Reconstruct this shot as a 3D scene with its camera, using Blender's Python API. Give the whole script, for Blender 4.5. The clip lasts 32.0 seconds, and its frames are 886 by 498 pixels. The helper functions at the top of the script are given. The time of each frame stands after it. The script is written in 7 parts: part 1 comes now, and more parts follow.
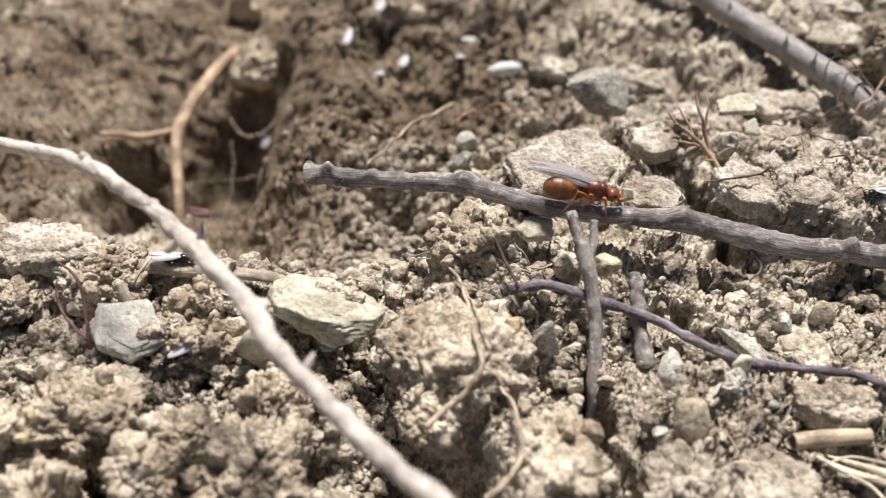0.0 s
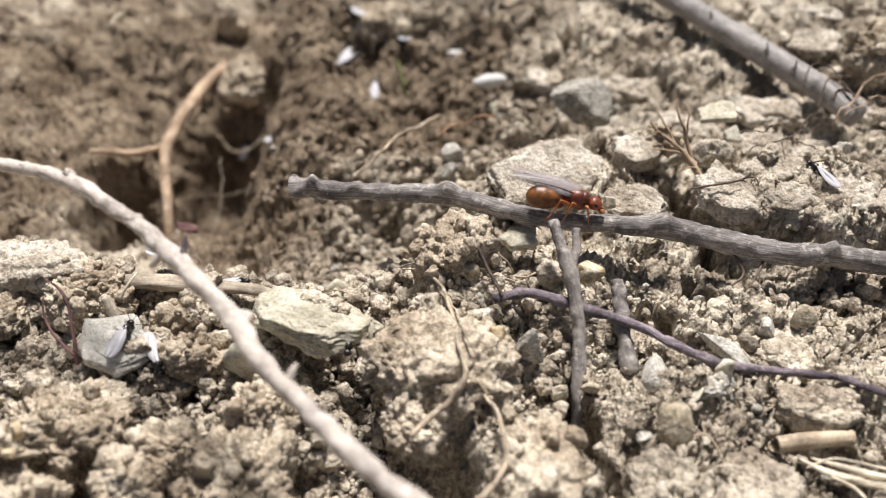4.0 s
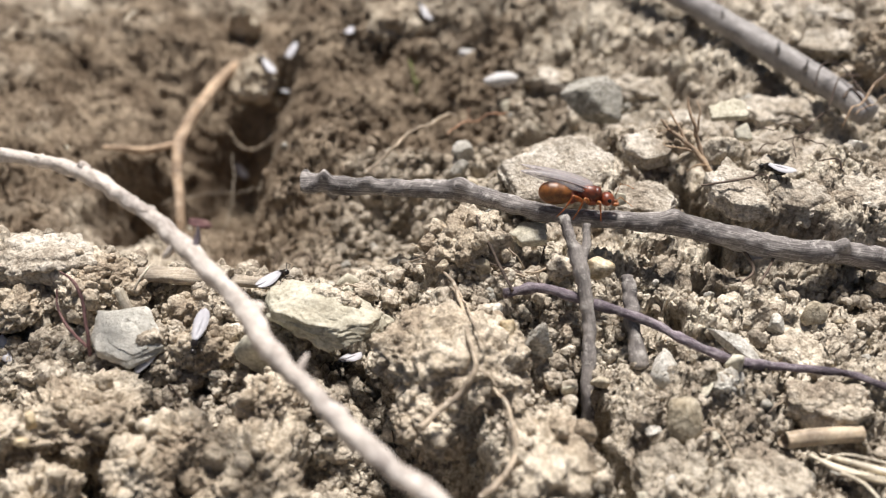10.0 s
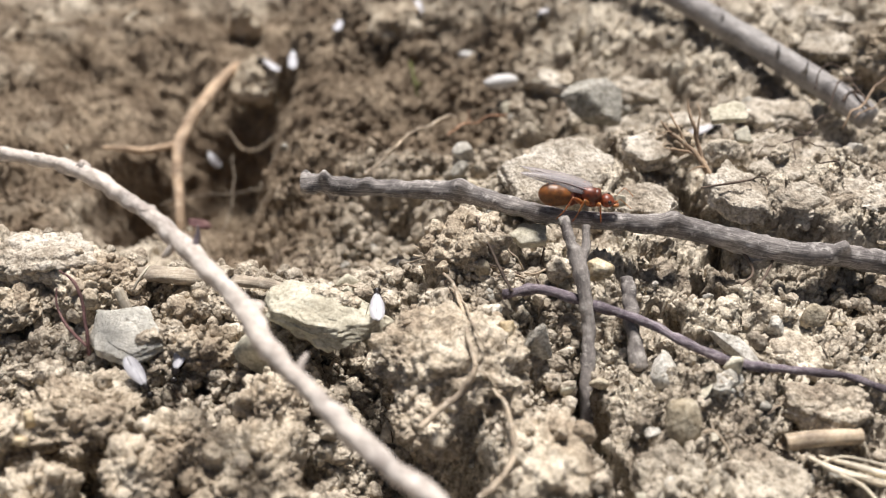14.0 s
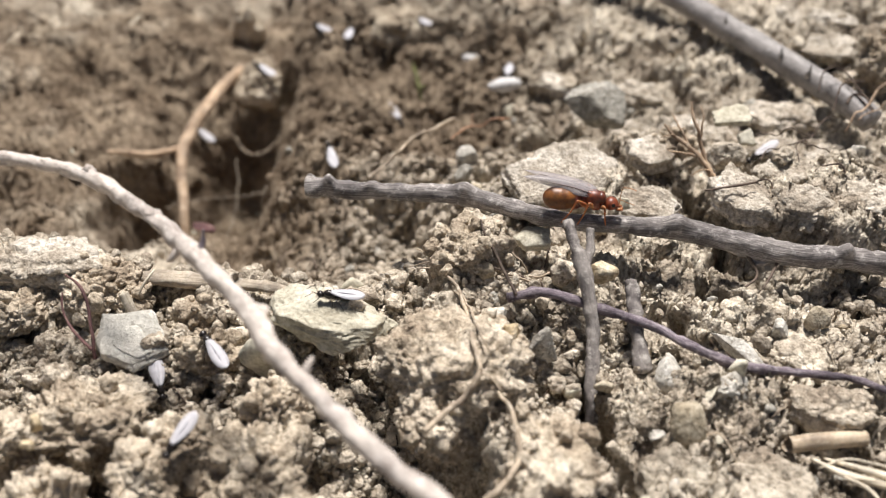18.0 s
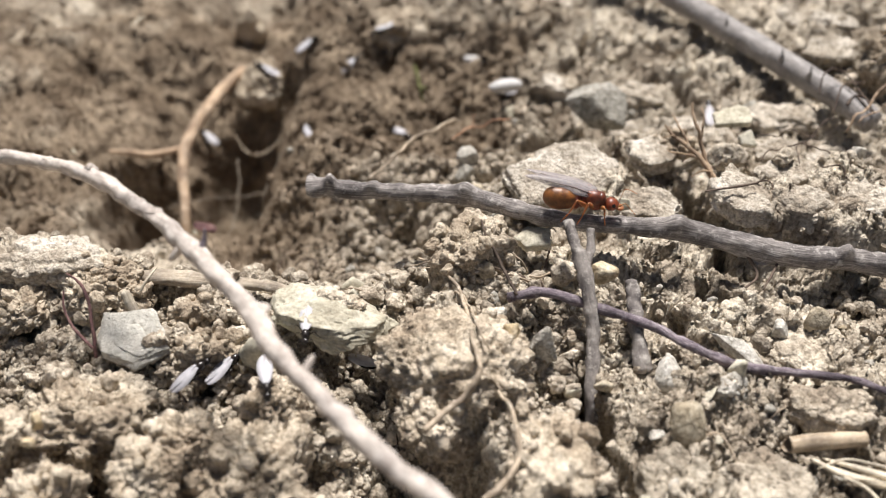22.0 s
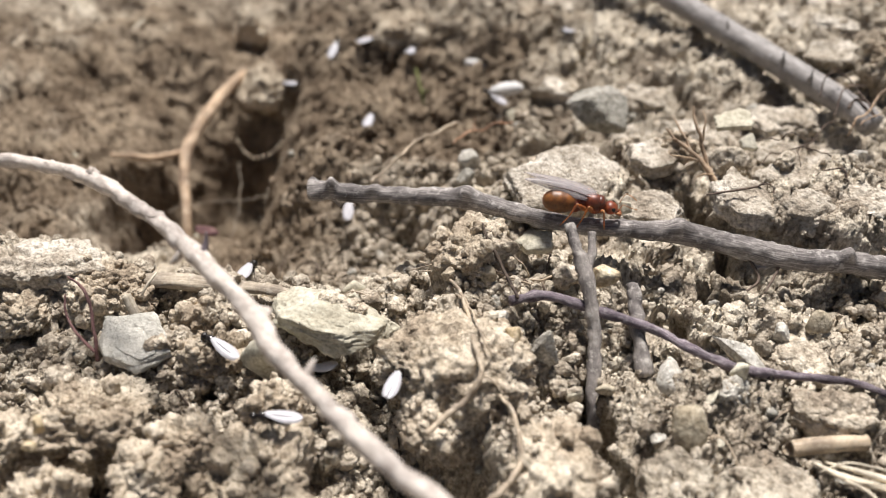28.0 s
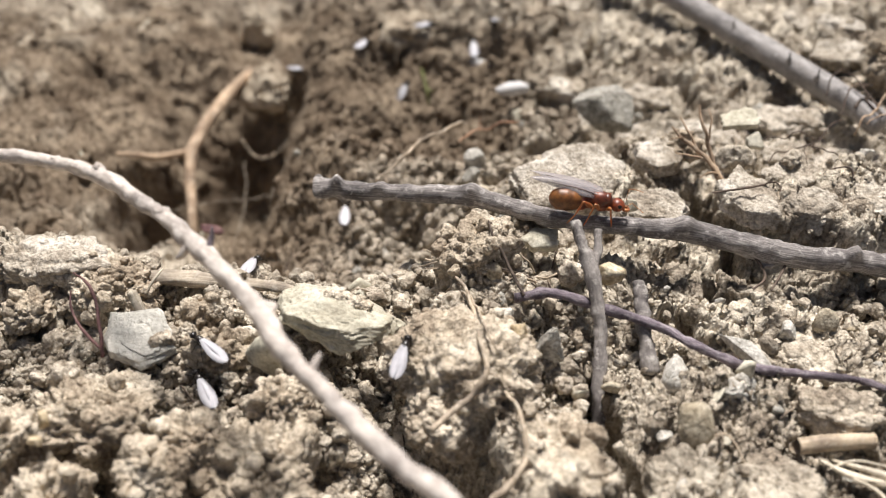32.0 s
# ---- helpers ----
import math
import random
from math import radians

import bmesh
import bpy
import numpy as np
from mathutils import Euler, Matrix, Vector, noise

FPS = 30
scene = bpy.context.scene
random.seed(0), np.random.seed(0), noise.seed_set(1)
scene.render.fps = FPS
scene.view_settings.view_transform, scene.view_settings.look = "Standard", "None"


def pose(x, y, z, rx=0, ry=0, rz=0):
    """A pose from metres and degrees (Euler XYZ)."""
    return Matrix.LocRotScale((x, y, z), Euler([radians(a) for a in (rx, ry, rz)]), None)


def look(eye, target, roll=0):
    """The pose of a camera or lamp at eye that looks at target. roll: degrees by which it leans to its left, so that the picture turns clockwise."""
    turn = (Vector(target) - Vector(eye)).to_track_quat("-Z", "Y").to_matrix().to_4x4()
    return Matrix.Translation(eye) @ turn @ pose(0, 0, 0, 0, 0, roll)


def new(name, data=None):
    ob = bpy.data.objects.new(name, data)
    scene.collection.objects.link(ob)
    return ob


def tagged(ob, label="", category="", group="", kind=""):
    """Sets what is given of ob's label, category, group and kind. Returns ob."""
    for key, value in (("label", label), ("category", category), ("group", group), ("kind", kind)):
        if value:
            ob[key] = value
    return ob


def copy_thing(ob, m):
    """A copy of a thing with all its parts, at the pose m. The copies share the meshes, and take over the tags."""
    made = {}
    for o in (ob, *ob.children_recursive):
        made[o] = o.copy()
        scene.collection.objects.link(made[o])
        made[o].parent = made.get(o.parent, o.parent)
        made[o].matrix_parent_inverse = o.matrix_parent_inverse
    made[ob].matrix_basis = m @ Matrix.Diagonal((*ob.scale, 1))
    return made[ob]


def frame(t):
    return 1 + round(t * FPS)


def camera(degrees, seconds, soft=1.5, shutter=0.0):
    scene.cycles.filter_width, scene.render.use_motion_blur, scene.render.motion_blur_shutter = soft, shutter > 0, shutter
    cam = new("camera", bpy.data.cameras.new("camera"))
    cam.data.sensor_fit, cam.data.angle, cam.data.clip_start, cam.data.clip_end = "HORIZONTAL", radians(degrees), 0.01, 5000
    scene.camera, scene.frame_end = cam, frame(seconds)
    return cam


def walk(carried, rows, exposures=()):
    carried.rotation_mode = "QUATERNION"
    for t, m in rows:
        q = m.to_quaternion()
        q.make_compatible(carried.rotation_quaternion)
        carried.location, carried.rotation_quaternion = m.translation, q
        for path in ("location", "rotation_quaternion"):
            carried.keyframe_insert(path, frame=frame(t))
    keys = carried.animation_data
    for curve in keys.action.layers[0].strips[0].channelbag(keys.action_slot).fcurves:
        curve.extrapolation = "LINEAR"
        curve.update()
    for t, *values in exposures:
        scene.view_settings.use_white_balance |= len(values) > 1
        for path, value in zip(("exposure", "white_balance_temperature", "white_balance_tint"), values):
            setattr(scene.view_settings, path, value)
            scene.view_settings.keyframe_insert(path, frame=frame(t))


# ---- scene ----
cam = camera(48.0, 32.0, soft=1.15)
cam.data.dof.use_dof = True
cam.data.dof.focus_distance = 0.0945
cam.data.dof.aperture_fstop = 24.0
PATH = [
    (0, pose(-0.00105, 0.00180, 0.06522, 49.014, -0.294, -0.270)),
    (0.5, pose(-0.00059, 0.00162, 0.06479, 48.947, 0.040, -0.121)),
    (1, pose(-0.00045, 0.00137, 0.06467, 49.064, 0.116, -0.082)),
    (1.5, pose(-0.00010, 0.00124, 0.06489, 49.283, 0.167, -0.197)),
    (2, pose(0.00012, 0.00124, 0.06511, 49.538, 0.166, -0.503)),
    (2.5, pose(0.00021, 0.00115, 0.06528, 49.746, 0.168, -0.787)),
    (3, pose(0.00026, 0.00109, 0.06541, 49.809, 0.194, -0.936)),
    (3.5, pose(0.00024, 0.00107, 0.06544, 49.800, 0.257, -1.003)),
    (5.5, pose(-0.00004, 0.00076, 0.06538, 49.970, 0.488, -0.808)),
    (6, pose(-0.00001, 0.00069, 0.06541, 50.023, 0.515, -0.724)),
    (6.5, pose(-0.00005, 0.00059, 0.06538, 50.058, 0.490, -0.703)),
    (7, pose(-0.00002, 0.00055, 0.06526, 50.050, 0.466, -0.653)),
    (7.5, pose(-0.00001, 0.00049, 0.06521, 49.984, 0.439, -0.615)),
    (8, pose(0.00001, 0.00047, 0.06508, 49.921, 0.431, -0.580)),
    (8.5, pose(0.00004, 0.00051, 0.06509, 49.802, 0.436, -0.546)),
    (9, pose(-0.00007, 0.00045, 0.06501, 49.812, 0.367, -0.531)),
    (9.5, pose(-0.00002, 0.00031, 0.06504, 49.910, 0.395, -0.454)),
    (10, pose(0.00006, 0.00015, 0.06503, 50.061, 0.421, -0.351)),
    (10.5, pose(0.00002, 0.00010, 0.06505, 50.149, 0.413, -0.320)),
    (11, pose(0.00000, 0.00012, 0.06512, 50.143, 0.414, -0.289)),
    (11.5, pose(-0.00003, 0.00008, 0.06513, 50.174, 0.401, -0.281)),
    (12, pose(0.00005, 0.00003, 0.06506, 50.209, 0.367, -0.206)),
    (12.5, pose(-0.00001, -0.00001, 0.06499, 50.230, 0.300, -0.229)),
    (13, pose(0.00000, 0.00000, 0.06500, 50.200, 0.263, -0.220)),
    (13.5, pose(0.00006, 0.00007, 0.06498, 50.162, 0.240, -0.201)),
    (14, pose(0.00002, -0.00001, 0.06490, 50.237, 0.210, -0.231)),
    (14.5, pose(0.00005, -0.00003, 0.06493, 50.244, 0.227, -0.229)),
    (16.5, pose(0.00005, -0.00008, 0.06498, 50.332, 0.354, -0.189)),
    (17, pose(-0.00012, -0.00005, 0.06503, 50.324, 0.341, -0.221)),
    (17.5, pose(-0.00010, -0.00007, 0.06504, 50.363, 0.403, -0.209)),
    (18, pose(-0.00009, -0.00011, 0.06508, 50.385, 0.422, -0.170)),
    (18.5, pose(-0.00008, -0.00020, 0.06509, 50.447, 0.420, -0.106)),
    (19, pose(-0.00018, -0.00033, 0.06509, 50.517, 0.373, -0.100)),
    (19.5, pose(-0.00021, -0.00036, 0.06514, 50.529, 0.333, -0.066)),
    (20, pose(-0.00010, -0.00040, 0.06518, 50.537, 0.364, -0.001)),
    (20.5, pose(-0.00016, -0.00039, 0.06509, 50.574, 0.341, -0.043)),
    (21, pose(-0.00015, -0.00041, 0.06512, 50.539, 0.324, -0.050)),
    (21.5, pose(-0.00008, -0.00039, 0.06504, 50.530, 0.320, -0.014)),
    (22, pose(-0.00008, -0.00041, 0.06500, 50.530, 0.325, -0.031)),
    (22.5, pose(-0.00016, -0.00044, 0.06501, 50.511, 0.293, -0.042)),
    (23, pose(-0.00019, -0.00049, 0.06497, 50.534, 0.305, -0.052)),
    (23.5, pose(-0.00018, -0.00050, 0.06494, 50.546, 0.317, -0.031)),
    (24, pose(-0.00013, -0.00049, 0.06498, 50.521, 0.343, 0.005)),
    (24.5, pose(-0.00016, -0.00050, 0.06502, 50.509, 0.346, -0.002)),
    (25, pose(-0.00014, -0.00054, 0.06495, 50.599, 0.368, 0.009)),
    (25.5, pose(-0.00017, -0.00048, 0.06503, 50.566, 0.382, -0.000)),
    (27.5, pose(-0.00010, -0.00044, 0.06504, 50.678, 0.378, 0.017)),
    (28, pose(-0.00014, -0.00039, 0.06504, 50.699, 0.359, -0.001)),
    (28.5, pose(-0.00014, -0.00037, 0.06505, 50.691, 0.383, -0.019)),
    (29, pose(-0.00016, -0.00040, 0.06490, 50.738, 0.406, -0.038)),
    (29.5, pose(-0.00020, -0.00034, 0.06488, 50.642, 0.394, -0.016)),
    (30, pose(-0.00026, -0.00041, 0.06481, 50.605, 0.401, 0.014)),
    (30.5, pose(-0.00022, -0.00046, 0.06477, 50.557, 0.464, 0.123)),
    (31, pose(-0.00027, -0.00054, 0.06465, 50.606, 0.466, 0.208)),
    (31.5, pose(-0.00037, -0.00064, 0.06450, 50.758, 0.422, 0.254)),
    (32, pose(-0.00023, -0.00076, 0.06441, 50.987, 0.432, 0.283)),
]
walk(cam, PATH, exposures=[(0.0, 0.43), (32.0, 0.43)])

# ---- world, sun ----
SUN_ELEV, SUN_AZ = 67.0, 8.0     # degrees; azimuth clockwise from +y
world = bpy.data.worlds.new("overcast_sky")
scene.world = world
world.use_nodes = True
wn = world.node_tree
sky = wn.nodes.new("ShaderNodeTexSky")
sky.sky_type = "NISHITA"
sky.sun_disc = False
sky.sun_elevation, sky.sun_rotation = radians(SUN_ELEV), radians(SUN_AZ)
sky.air_density, sky.dust_density = 1.0, 4.0
wn.links.new(sky.outputs[0], wn.nodes["Background"].inputs[0])
wn.nodes["Background"].inputs[1].default_value = 0.036
sun_data = bpy.data.lights.new("sun", "SUN")
sun_data.energy, sun_data.angle, sun_data.color = 5.0, radians(12), (1.0, 0.955, 0.92)
sun = new("sun", sun_data)
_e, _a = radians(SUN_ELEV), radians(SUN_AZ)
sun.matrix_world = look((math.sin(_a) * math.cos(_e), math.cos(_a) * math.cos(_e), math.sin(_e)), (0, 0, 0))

CM = 0.01


# ---- noise on arrays ----
def hash3(ix, iy, iz, seed):
    h = (ix.astype(np.int64) * 374761393 + iy.astype(np.int64) * 668265263 + iz.astype(np.int64) * 2147483647 + seed * 1274126177) & 0xFFFFFFFF
    h = ((h ^ (h >> 13)) * 1274126177) & 0xFFFFFFFF
    h = ((h ^ (h >> 16)) * 2246822519) & 0xFFFFFFFF
    return ((h ^ (h >> 15)) & 0xFFFFFF) / float(0xFFFFFF)


def vnoise(x, y, z, seed=0):
    """Smooth value noise, -1 to 1."""
    ix, iy, iz = np.floor(x), np.floor(y), np.floor(z)
    fx, fy, fz = x - ix, y - iy, z - iz
    ux, uy, uz = (f * f * f * (f * (f * 6 - 15) + 10) for f in (fx, fy, fz))
    out = 0
    for dx in (0, 1):
        for dy in (0, 1):
            for dz in (0, 1):
                w = (ux if dx else 1 - ux) * (uy if dy else 1 - uy) * (uz if dz else 1 - uz)
                out = out + w * hash3(ix + dx, iy + dy, iz + dz, seed)
    return out * 2 - 1


def fbm(x, y, z, octaves=4, seed=0, gain=0.5):
    s, a = 0, 1.0
    for k in range(octaves):
        s = s + a * vnoise(x * 2 ** k + 17.3 * k, y * 2 ** k + 5.1 * k, z * 2 ** k + 9.7 * k, seed + k)
        a *= gain
    return s


def grains2(x, y, seed, keep=1.0):
    """Round grains strewn over the plane, one to a cell: 0 between them, up to 1 on top."""
    ix, iy = np.floor(x), np.floor(y)
    best = np.zeros_like(x)
    for dx in (-1, 0, 1):
        for dy in (-1, 0, 1):
            cx, cy = ix + dx, iy + dy
            px = cx + 0.1 + 0.8 * hash3(cx, cy, cx * 0, seed)
            py = cy + 0.1 + 0.8 * hash3(cx, cy, cx * 0, seed + 1)
            r = 0.35 + 0.45 * hash3(cx, cy, cx * 0, seed + 2)
            a = 6.283 * hash3(cx, cy, cx * 0, seed + 4)
            ux, uy = (x - px) * np.cos(a) + (y - py) * np.sin(a), (y - py) * np.cos(a) - (x - px) * np.sin(a)
            d = np.maximum(np.abs(ux) * 0.9, np.abs(uy)) * 0.45 + np.hypot(ux, uy * 1.2) * 0.6
            b = r * np.sqrt(np.clip(1 - (d / r) ** 2, 0, 1))
            best = np.maximum(best, np.where(hash3(cx, cy, cx * 0, seed + 3) < keep, b, 0))
    return best


def grains3(x, y, z, seed):
    ix, iy, iz = np.floor(x), np.floor(y), np.floor(z)
    best = np.full_like(x, 9.0)
    for dx in (-1, 0, 1):
        for dy in (-1, 0, 1):
            for dz in (-1, 0, 1):
                cx, cy, cz = ix + dx, iy + dy, iz + dz
                d = np.sqrt((x - cx - hash3(cx, cy, cz, seed)) ** 2 + (y - cy - hash3(cx, cy, cz, seed + 1)) ** 2 + (z - cz - hash3(cx, cy, cz, seed + 2)) ** 2)
                best = np.minimum(best, d)
    return np.sqrt(np.clip(1 - (best / 0.68) ** 2, 0, 1))


# ---- the lie of the land, in centimetres ----
FORMS, CRACKS = [], []


def form(cx, cy, rx, ry, h, rot=0.0, p=1.0):
    FORMS.append((cx, cy, rx, ry, h, radians(rot), p))


def crack(width, depth, *pts):
    CRACKS.append((width, depth, pts))


form(0.3, 10.8, 2.8, 2.2, -0.45)
form(-0.4, 12.5, 2.0, 2.0, -0.8)
form(-1.05, 8.75, 1.2, 1.15, -0.95, 0, 2.0)
form(-2.95, 11.8, 1.05, 1.3, -1.6, 12, 1.6)
form(-4.05, 10.6, 0.5, 0.55, -1.5, 0, 1.5)
form(-6.2, 12.8, 1.9, 1.9, 0.6)
form(-7.5, 16.8, 4.0, 3.2, 1.0)
form(-4.3, 14.1, 1.0, 0.8, 0.4, 20)
form(-3.5, 16.9, 2.5, 1.0, 0.6)
form(-5.4, 11.2, 1.2, 0.8, 0.3)
form(3.95, 8.18, 1.3, 0.62, 0.46, -2, 3.5)
form(4.0, 11.6, 2.6, 2.4, 0.3)
form(3.0, 10.6, 1.9, 1.3, -0.25)
form(1.45, 8.95, 0.85, 0.85, 0.5, 8, 1.4)
form(2.2, 9.6, 0.5, 0.35, 0.35, 0, 2.0)
form(0.1, 6.05, 0.62, 0.7, 0.36, 10, 2.0)
form(0.7, 5.05, 0.55, 0.55, 0.3, 0, 2.0)
form(0.25, 7.3, 0.34, 0.4, 0.5, 0, 1.6)
form(0.9, 6.85, 0.5, 0.4, 0.2)
form(2.0, 5.6, 0.55, 0.5, 0.12, 0, 2.0)
form(-0.85, 6.35, 0.42, 0.42, -0.6, 0, 1.5)
form(-0.55, 5.75, 0.3, 0.5, -0.4)
form(0.14, 4.98, 0.24, 0.3, -1.1, 0, 1.5)
form(-0.42, 5.0, 0.34, 0.6, -0.8)
form(-2.2, 5.0, 2.1, 0.8, -0.7)
form(4.6, 9.6, 0.5, 0.35, -0.3)
form(-3.6, 6.68, 0.8, 0.2, -0.2)
form(-2.5, 6.9, 0.8, 0.3, -0.1)
form(-4.1, 7.75, 1.3, 0.75, 0.36, 0, 2.0)
form(3.5, 5.2, 0.9, 0.7, -0.32)
form(3.6, 7.25, 0.9, 0.28, -0.2, -8)
crack(0.085, 0.9, 1.2, 6.0, 1.24, 5.82, 1.26, 5.53, 1.29, 5.35, 1.33, 5.12, 1.47, 4.85)
crack(0.085, 1.2, 2.62, 8.75, 2.68, 8.4, 2.82, 8.05, 2.8, 7.6)
crack(0.08, 0.6, 1.65, 6.85, 1.95, 6.85, 2.15, 6.75, 2.2, 6.5)
crack(0.06, 0.5, 1.75, 9.3, 1.85, 9.0, 2.05, 8.85)
crack(0.1, 0.8, 2.45, 7.25, 2.5, 7.0, 2.6, 6.85)
crack(0.07, 0.6, 2.6, 11.6, 3.0, 11.4, 3.1, 11.0)


def plates(x, y, seed):
    """Crust broken into plates: distance to the nearest break, and a random level for each plate."""
    ix, iy = np.floor(x), np.floor(y)
    f1, f2, level = np.full_like(x, 9.0), np.full_like(x, 9.0), np.zeros_like(x)
    for dx in (-1, 0, 1):
        for dy in (-1, 0, 1):
            cx, cy = ix + dx, iy + dy
            d = np.hypot(x - cx - 0.9 * hash3(cx, cy, cx * 0, seed), y - cy - 0.9 * hash3(cx, cy, cx * 0, seed + 1))
            level = np.where(d < f1, hash3(cx, cy, cx * 0, seed + 2), level)
            f2 = np.minimum(f2, np.maximum(d, f1))
            f1 = np.minimum(f1, d)
    return f2 - f1, level


def seg_dist(x, y, pts):
    best = np.full_like(x, 99.0)
    for k in range(0, len(pts) - 2, 2):
        ax, ay, bx, by = pts[k:k + 4]
        t = np.clip(((x - ax) * (bx - ax) + (y - ay) * (by - ay)) / ((bx - ax) ** 2 + (by - ay) ** 2), 0, 1)
        best = np.minimum(best, np.hypot(x - ax - t * (bx - ax), y - ay - t * (by - ay)))
    return best


def far_bank(x, y):
    """The sunken ground round the hollow (1), else 0."""
    edge = 7.85 + 0.4 / (1 + np.exp((x + 3.2) * 5))
    return 1 / (1 + np.exp(-(y - edge) * 6)) / (1 + np.exp((x + 1.8 + 0.1 * (y - 8.5)) * 5))


def broad(x, y):
    """The large forms alone, for a chosen place or an array of them."""
    zz = x * 0
    wx = x + 0.10 * fbm(x * 1.7, y * 1.7, zz, 3, 11)
    wy = y + 0.10 * fbm(x * 1.7, y * 1.7, zz + 4, 3, 21)
    z = 0.05 + 0.10 * fbm(x * 0.45, y * 0.45, zz, 2, 31)
    for cx, cy, rx, ry, h, rot, p in FORMS:
        c, s = math.cos(rot), math.sin(rot)
        u, v = ((wx - cx) * c + (wy - cy) * s) / rx, ((wy - cy) * c - (wx - cx) * s) / ry
        z = z + h * np.exp(-(u * u + v * v) ** p)
    jut = 0.45 * vnoise(x * 0.9, y * 0.9, zz, 13)
    return z - 1.5 * far_bank(wx + jut, wy + 0.4 * jut)


def crumbliness(x, y):
    """Loose granular soil (1) or firm crust (0)."""
    zz = x * 0
    g = 0.55 + 0.5 * vnoise(x * 0.8, y * 0.8, zz, 41)
    g = g + 0.45 * np.exp(-((x + 2.2) / 2.0) ** 2 - ((y - 5.4) / 1.6) ** 2)
    g = g + 0.5 * np.exp(-((x + 0.4) / 1.6) ** 2 - ((y - 9.6) / 2.6) ** 2)
    g = g + 0.4 * np.exp(-((x - 1.7) / 1.0) ** 2 - ((y - 6.9) / 0.4) ** 2)
    g = g - 1.0 * np.exp(-((x - 2.9) / 1.7) ** 2 - ((y - 5.6) / 1.1) ** 2)
    g = g - 0.9 * np.exp(-((x + 5.2) / 2.6) ** 2 - ((y - 12.4) / 2.6) ** 2)
    g = g - 0.9 * np.exp(-((x - 1.4) / 0.9) ** 2 - ((y - 8.8) / 0.6) ** 2)
    g = g - 0.6 * np.exp(-((x - 3.2) / 2.2) ** 2 - ((y - 10.8) / 2.4) ** 2)
    g = g - 0.7 * np.exp(-((x + 3.4) / 1.4) ** 2 - ((y - 11.0) / 1.6) ** 2)
    g = g - 0.6 * np.exp(-((x - 3.9) / 1.5) ** 2 - ((y - 8.5) / 0.8) ** 2)
    g = g - 0.8 * np.exp(-((x + 4.2) / 1.3) ** 2 - ((y - 7.4) / 0.6) ** 2)
    g = g - 0.9 * far_bank(x, y)
    return np.clip(g, 0.12, 1.15)


def land(x, y, fine=True):
    zz = x * 0
    z = broad(x, y)
    rough = crumbliness(x, y)
    jx, jy = 0.25 * vnoise(x * 5, y * 5, zz, 3), 0.25 * vnoise(x * 5, y * 5, zz, 5)
    z = z - 0.08 * rough + 0.12 * fbm(x * 1.9, y * 1.9, zz, 3, 51)
    z = z + 0.15 * rough * grains2(x * 2.3 + jx, y * 2.3 + jy, 61, 0.6)
    z = z + 0.10 * rough * grains2(x * 4.6 + jx, y * 4.6 + jy, 71, 0.65)
    far_crust = 1 / (1 + np.exp(-(y - 8.6) * 3)) / (1 + np.exp(-(x - 0.5) * 3))
    for scale, amount, seed in ((0.95, 0.30, 141), (2.1, 0.15, 151)):
        wx = 0.28 * fbm(x * 2.2, y * 2.2, zz, 3, seed)
        wy = 0.28 * fbm(x * 2.2, y * 2.2, zz + 3, 3, seed)
        edge, level = plates(x * scale + wx, y * scale + wy, seed)
        z = z + amount * 0.5 * np.clip(rough * 1.8, 0.25, 1) * (level - 0.5)
        gap = np.exp(-(edge / (0.08 + 0.04 * vnoise(x * 3, y * 3, zz, seed))) ** 2)
        z = z - amount * gap * np.clip(0.5 + vnoise(x * 1.2, y * 1.2, zz, seed + 5), 0, 1) * (0.3 + 0.6 * np.clip(rough * 1.6, 0, 1) + 0.5 * far_crust)
    # broken ledges in the crust
    for scale, steps, amount, seed in ((1.5, 4.0, 0.075, 161), (4.5, 3.0, 0.04, 171)):
        q = steps * fbm(x * scale + jx, y * scale + jy, zz, 3, seed)
        part_up = q - np.floor(q)
        ledge = np.floor(q) + np.clip((part_up - 0.5) / 0.2 + 0.5, 0, 1)
        z = z + amount * (ledge - q) * (1.6 - 0.9 * np.clip(rough, 0, 1))
    for width, depth, pts in CRACKS:
        d = seg_dist(x + 0.06 * vnoise(x * 6, y * 6, zz, 81), y + 0.06 * vnoise(x * 6, y * 6, zz, 82), pts)
        d = d + 0.015 * vnoise(x * 14, y * 14, zz, 83)
        z = z - depth * np.exp(-np.abs(d / width) ** 3)
    if fine:
        z = z + 0.06 * np.minimum(fbm(x * 7, y * 7, zz, 3, 111) + 0.15, 0)
    return z


def height(x, y):
    return float(land(np.array([float(x)]), np.array([float(y)]), False)[0])


# ---- materials ----
def material(name):
    m = bpy.data.materials.new(name)
    m.use_nodes = True
    return m, m.node_tree.nodes, m.node_tree.links, m.node_tree.nodes["Principled BSDF"]


def ramp(nodes, links, src, *stops):
    r = nodes.new("ShaderNodeValToRGB")
    e = r.color_ramp.elements
    while len(e) < len(stops):
        e.new(0.5)
    for k, (pos, col) in enumerate(stops):
        e[k].position, e[k].color = pos, (*col, 1)
    links.new(src, r.inputs[0])
    return r.outputs[0]


def tex(nodes, links, vec, scale, detail=3.0, rough=0.6, kind="ShaderNodeTexNoise"):
    n = nodes.new(kind)
    n.inputs["Scale"].default_value = scale
    if kind == "ShaderNodeTexNoise":
        n.inputs["Detail"].default_value, n.inputs["Roughness"].default_value = detail, rough
    links.new(vec, n.inputs["Vector"])
    return n


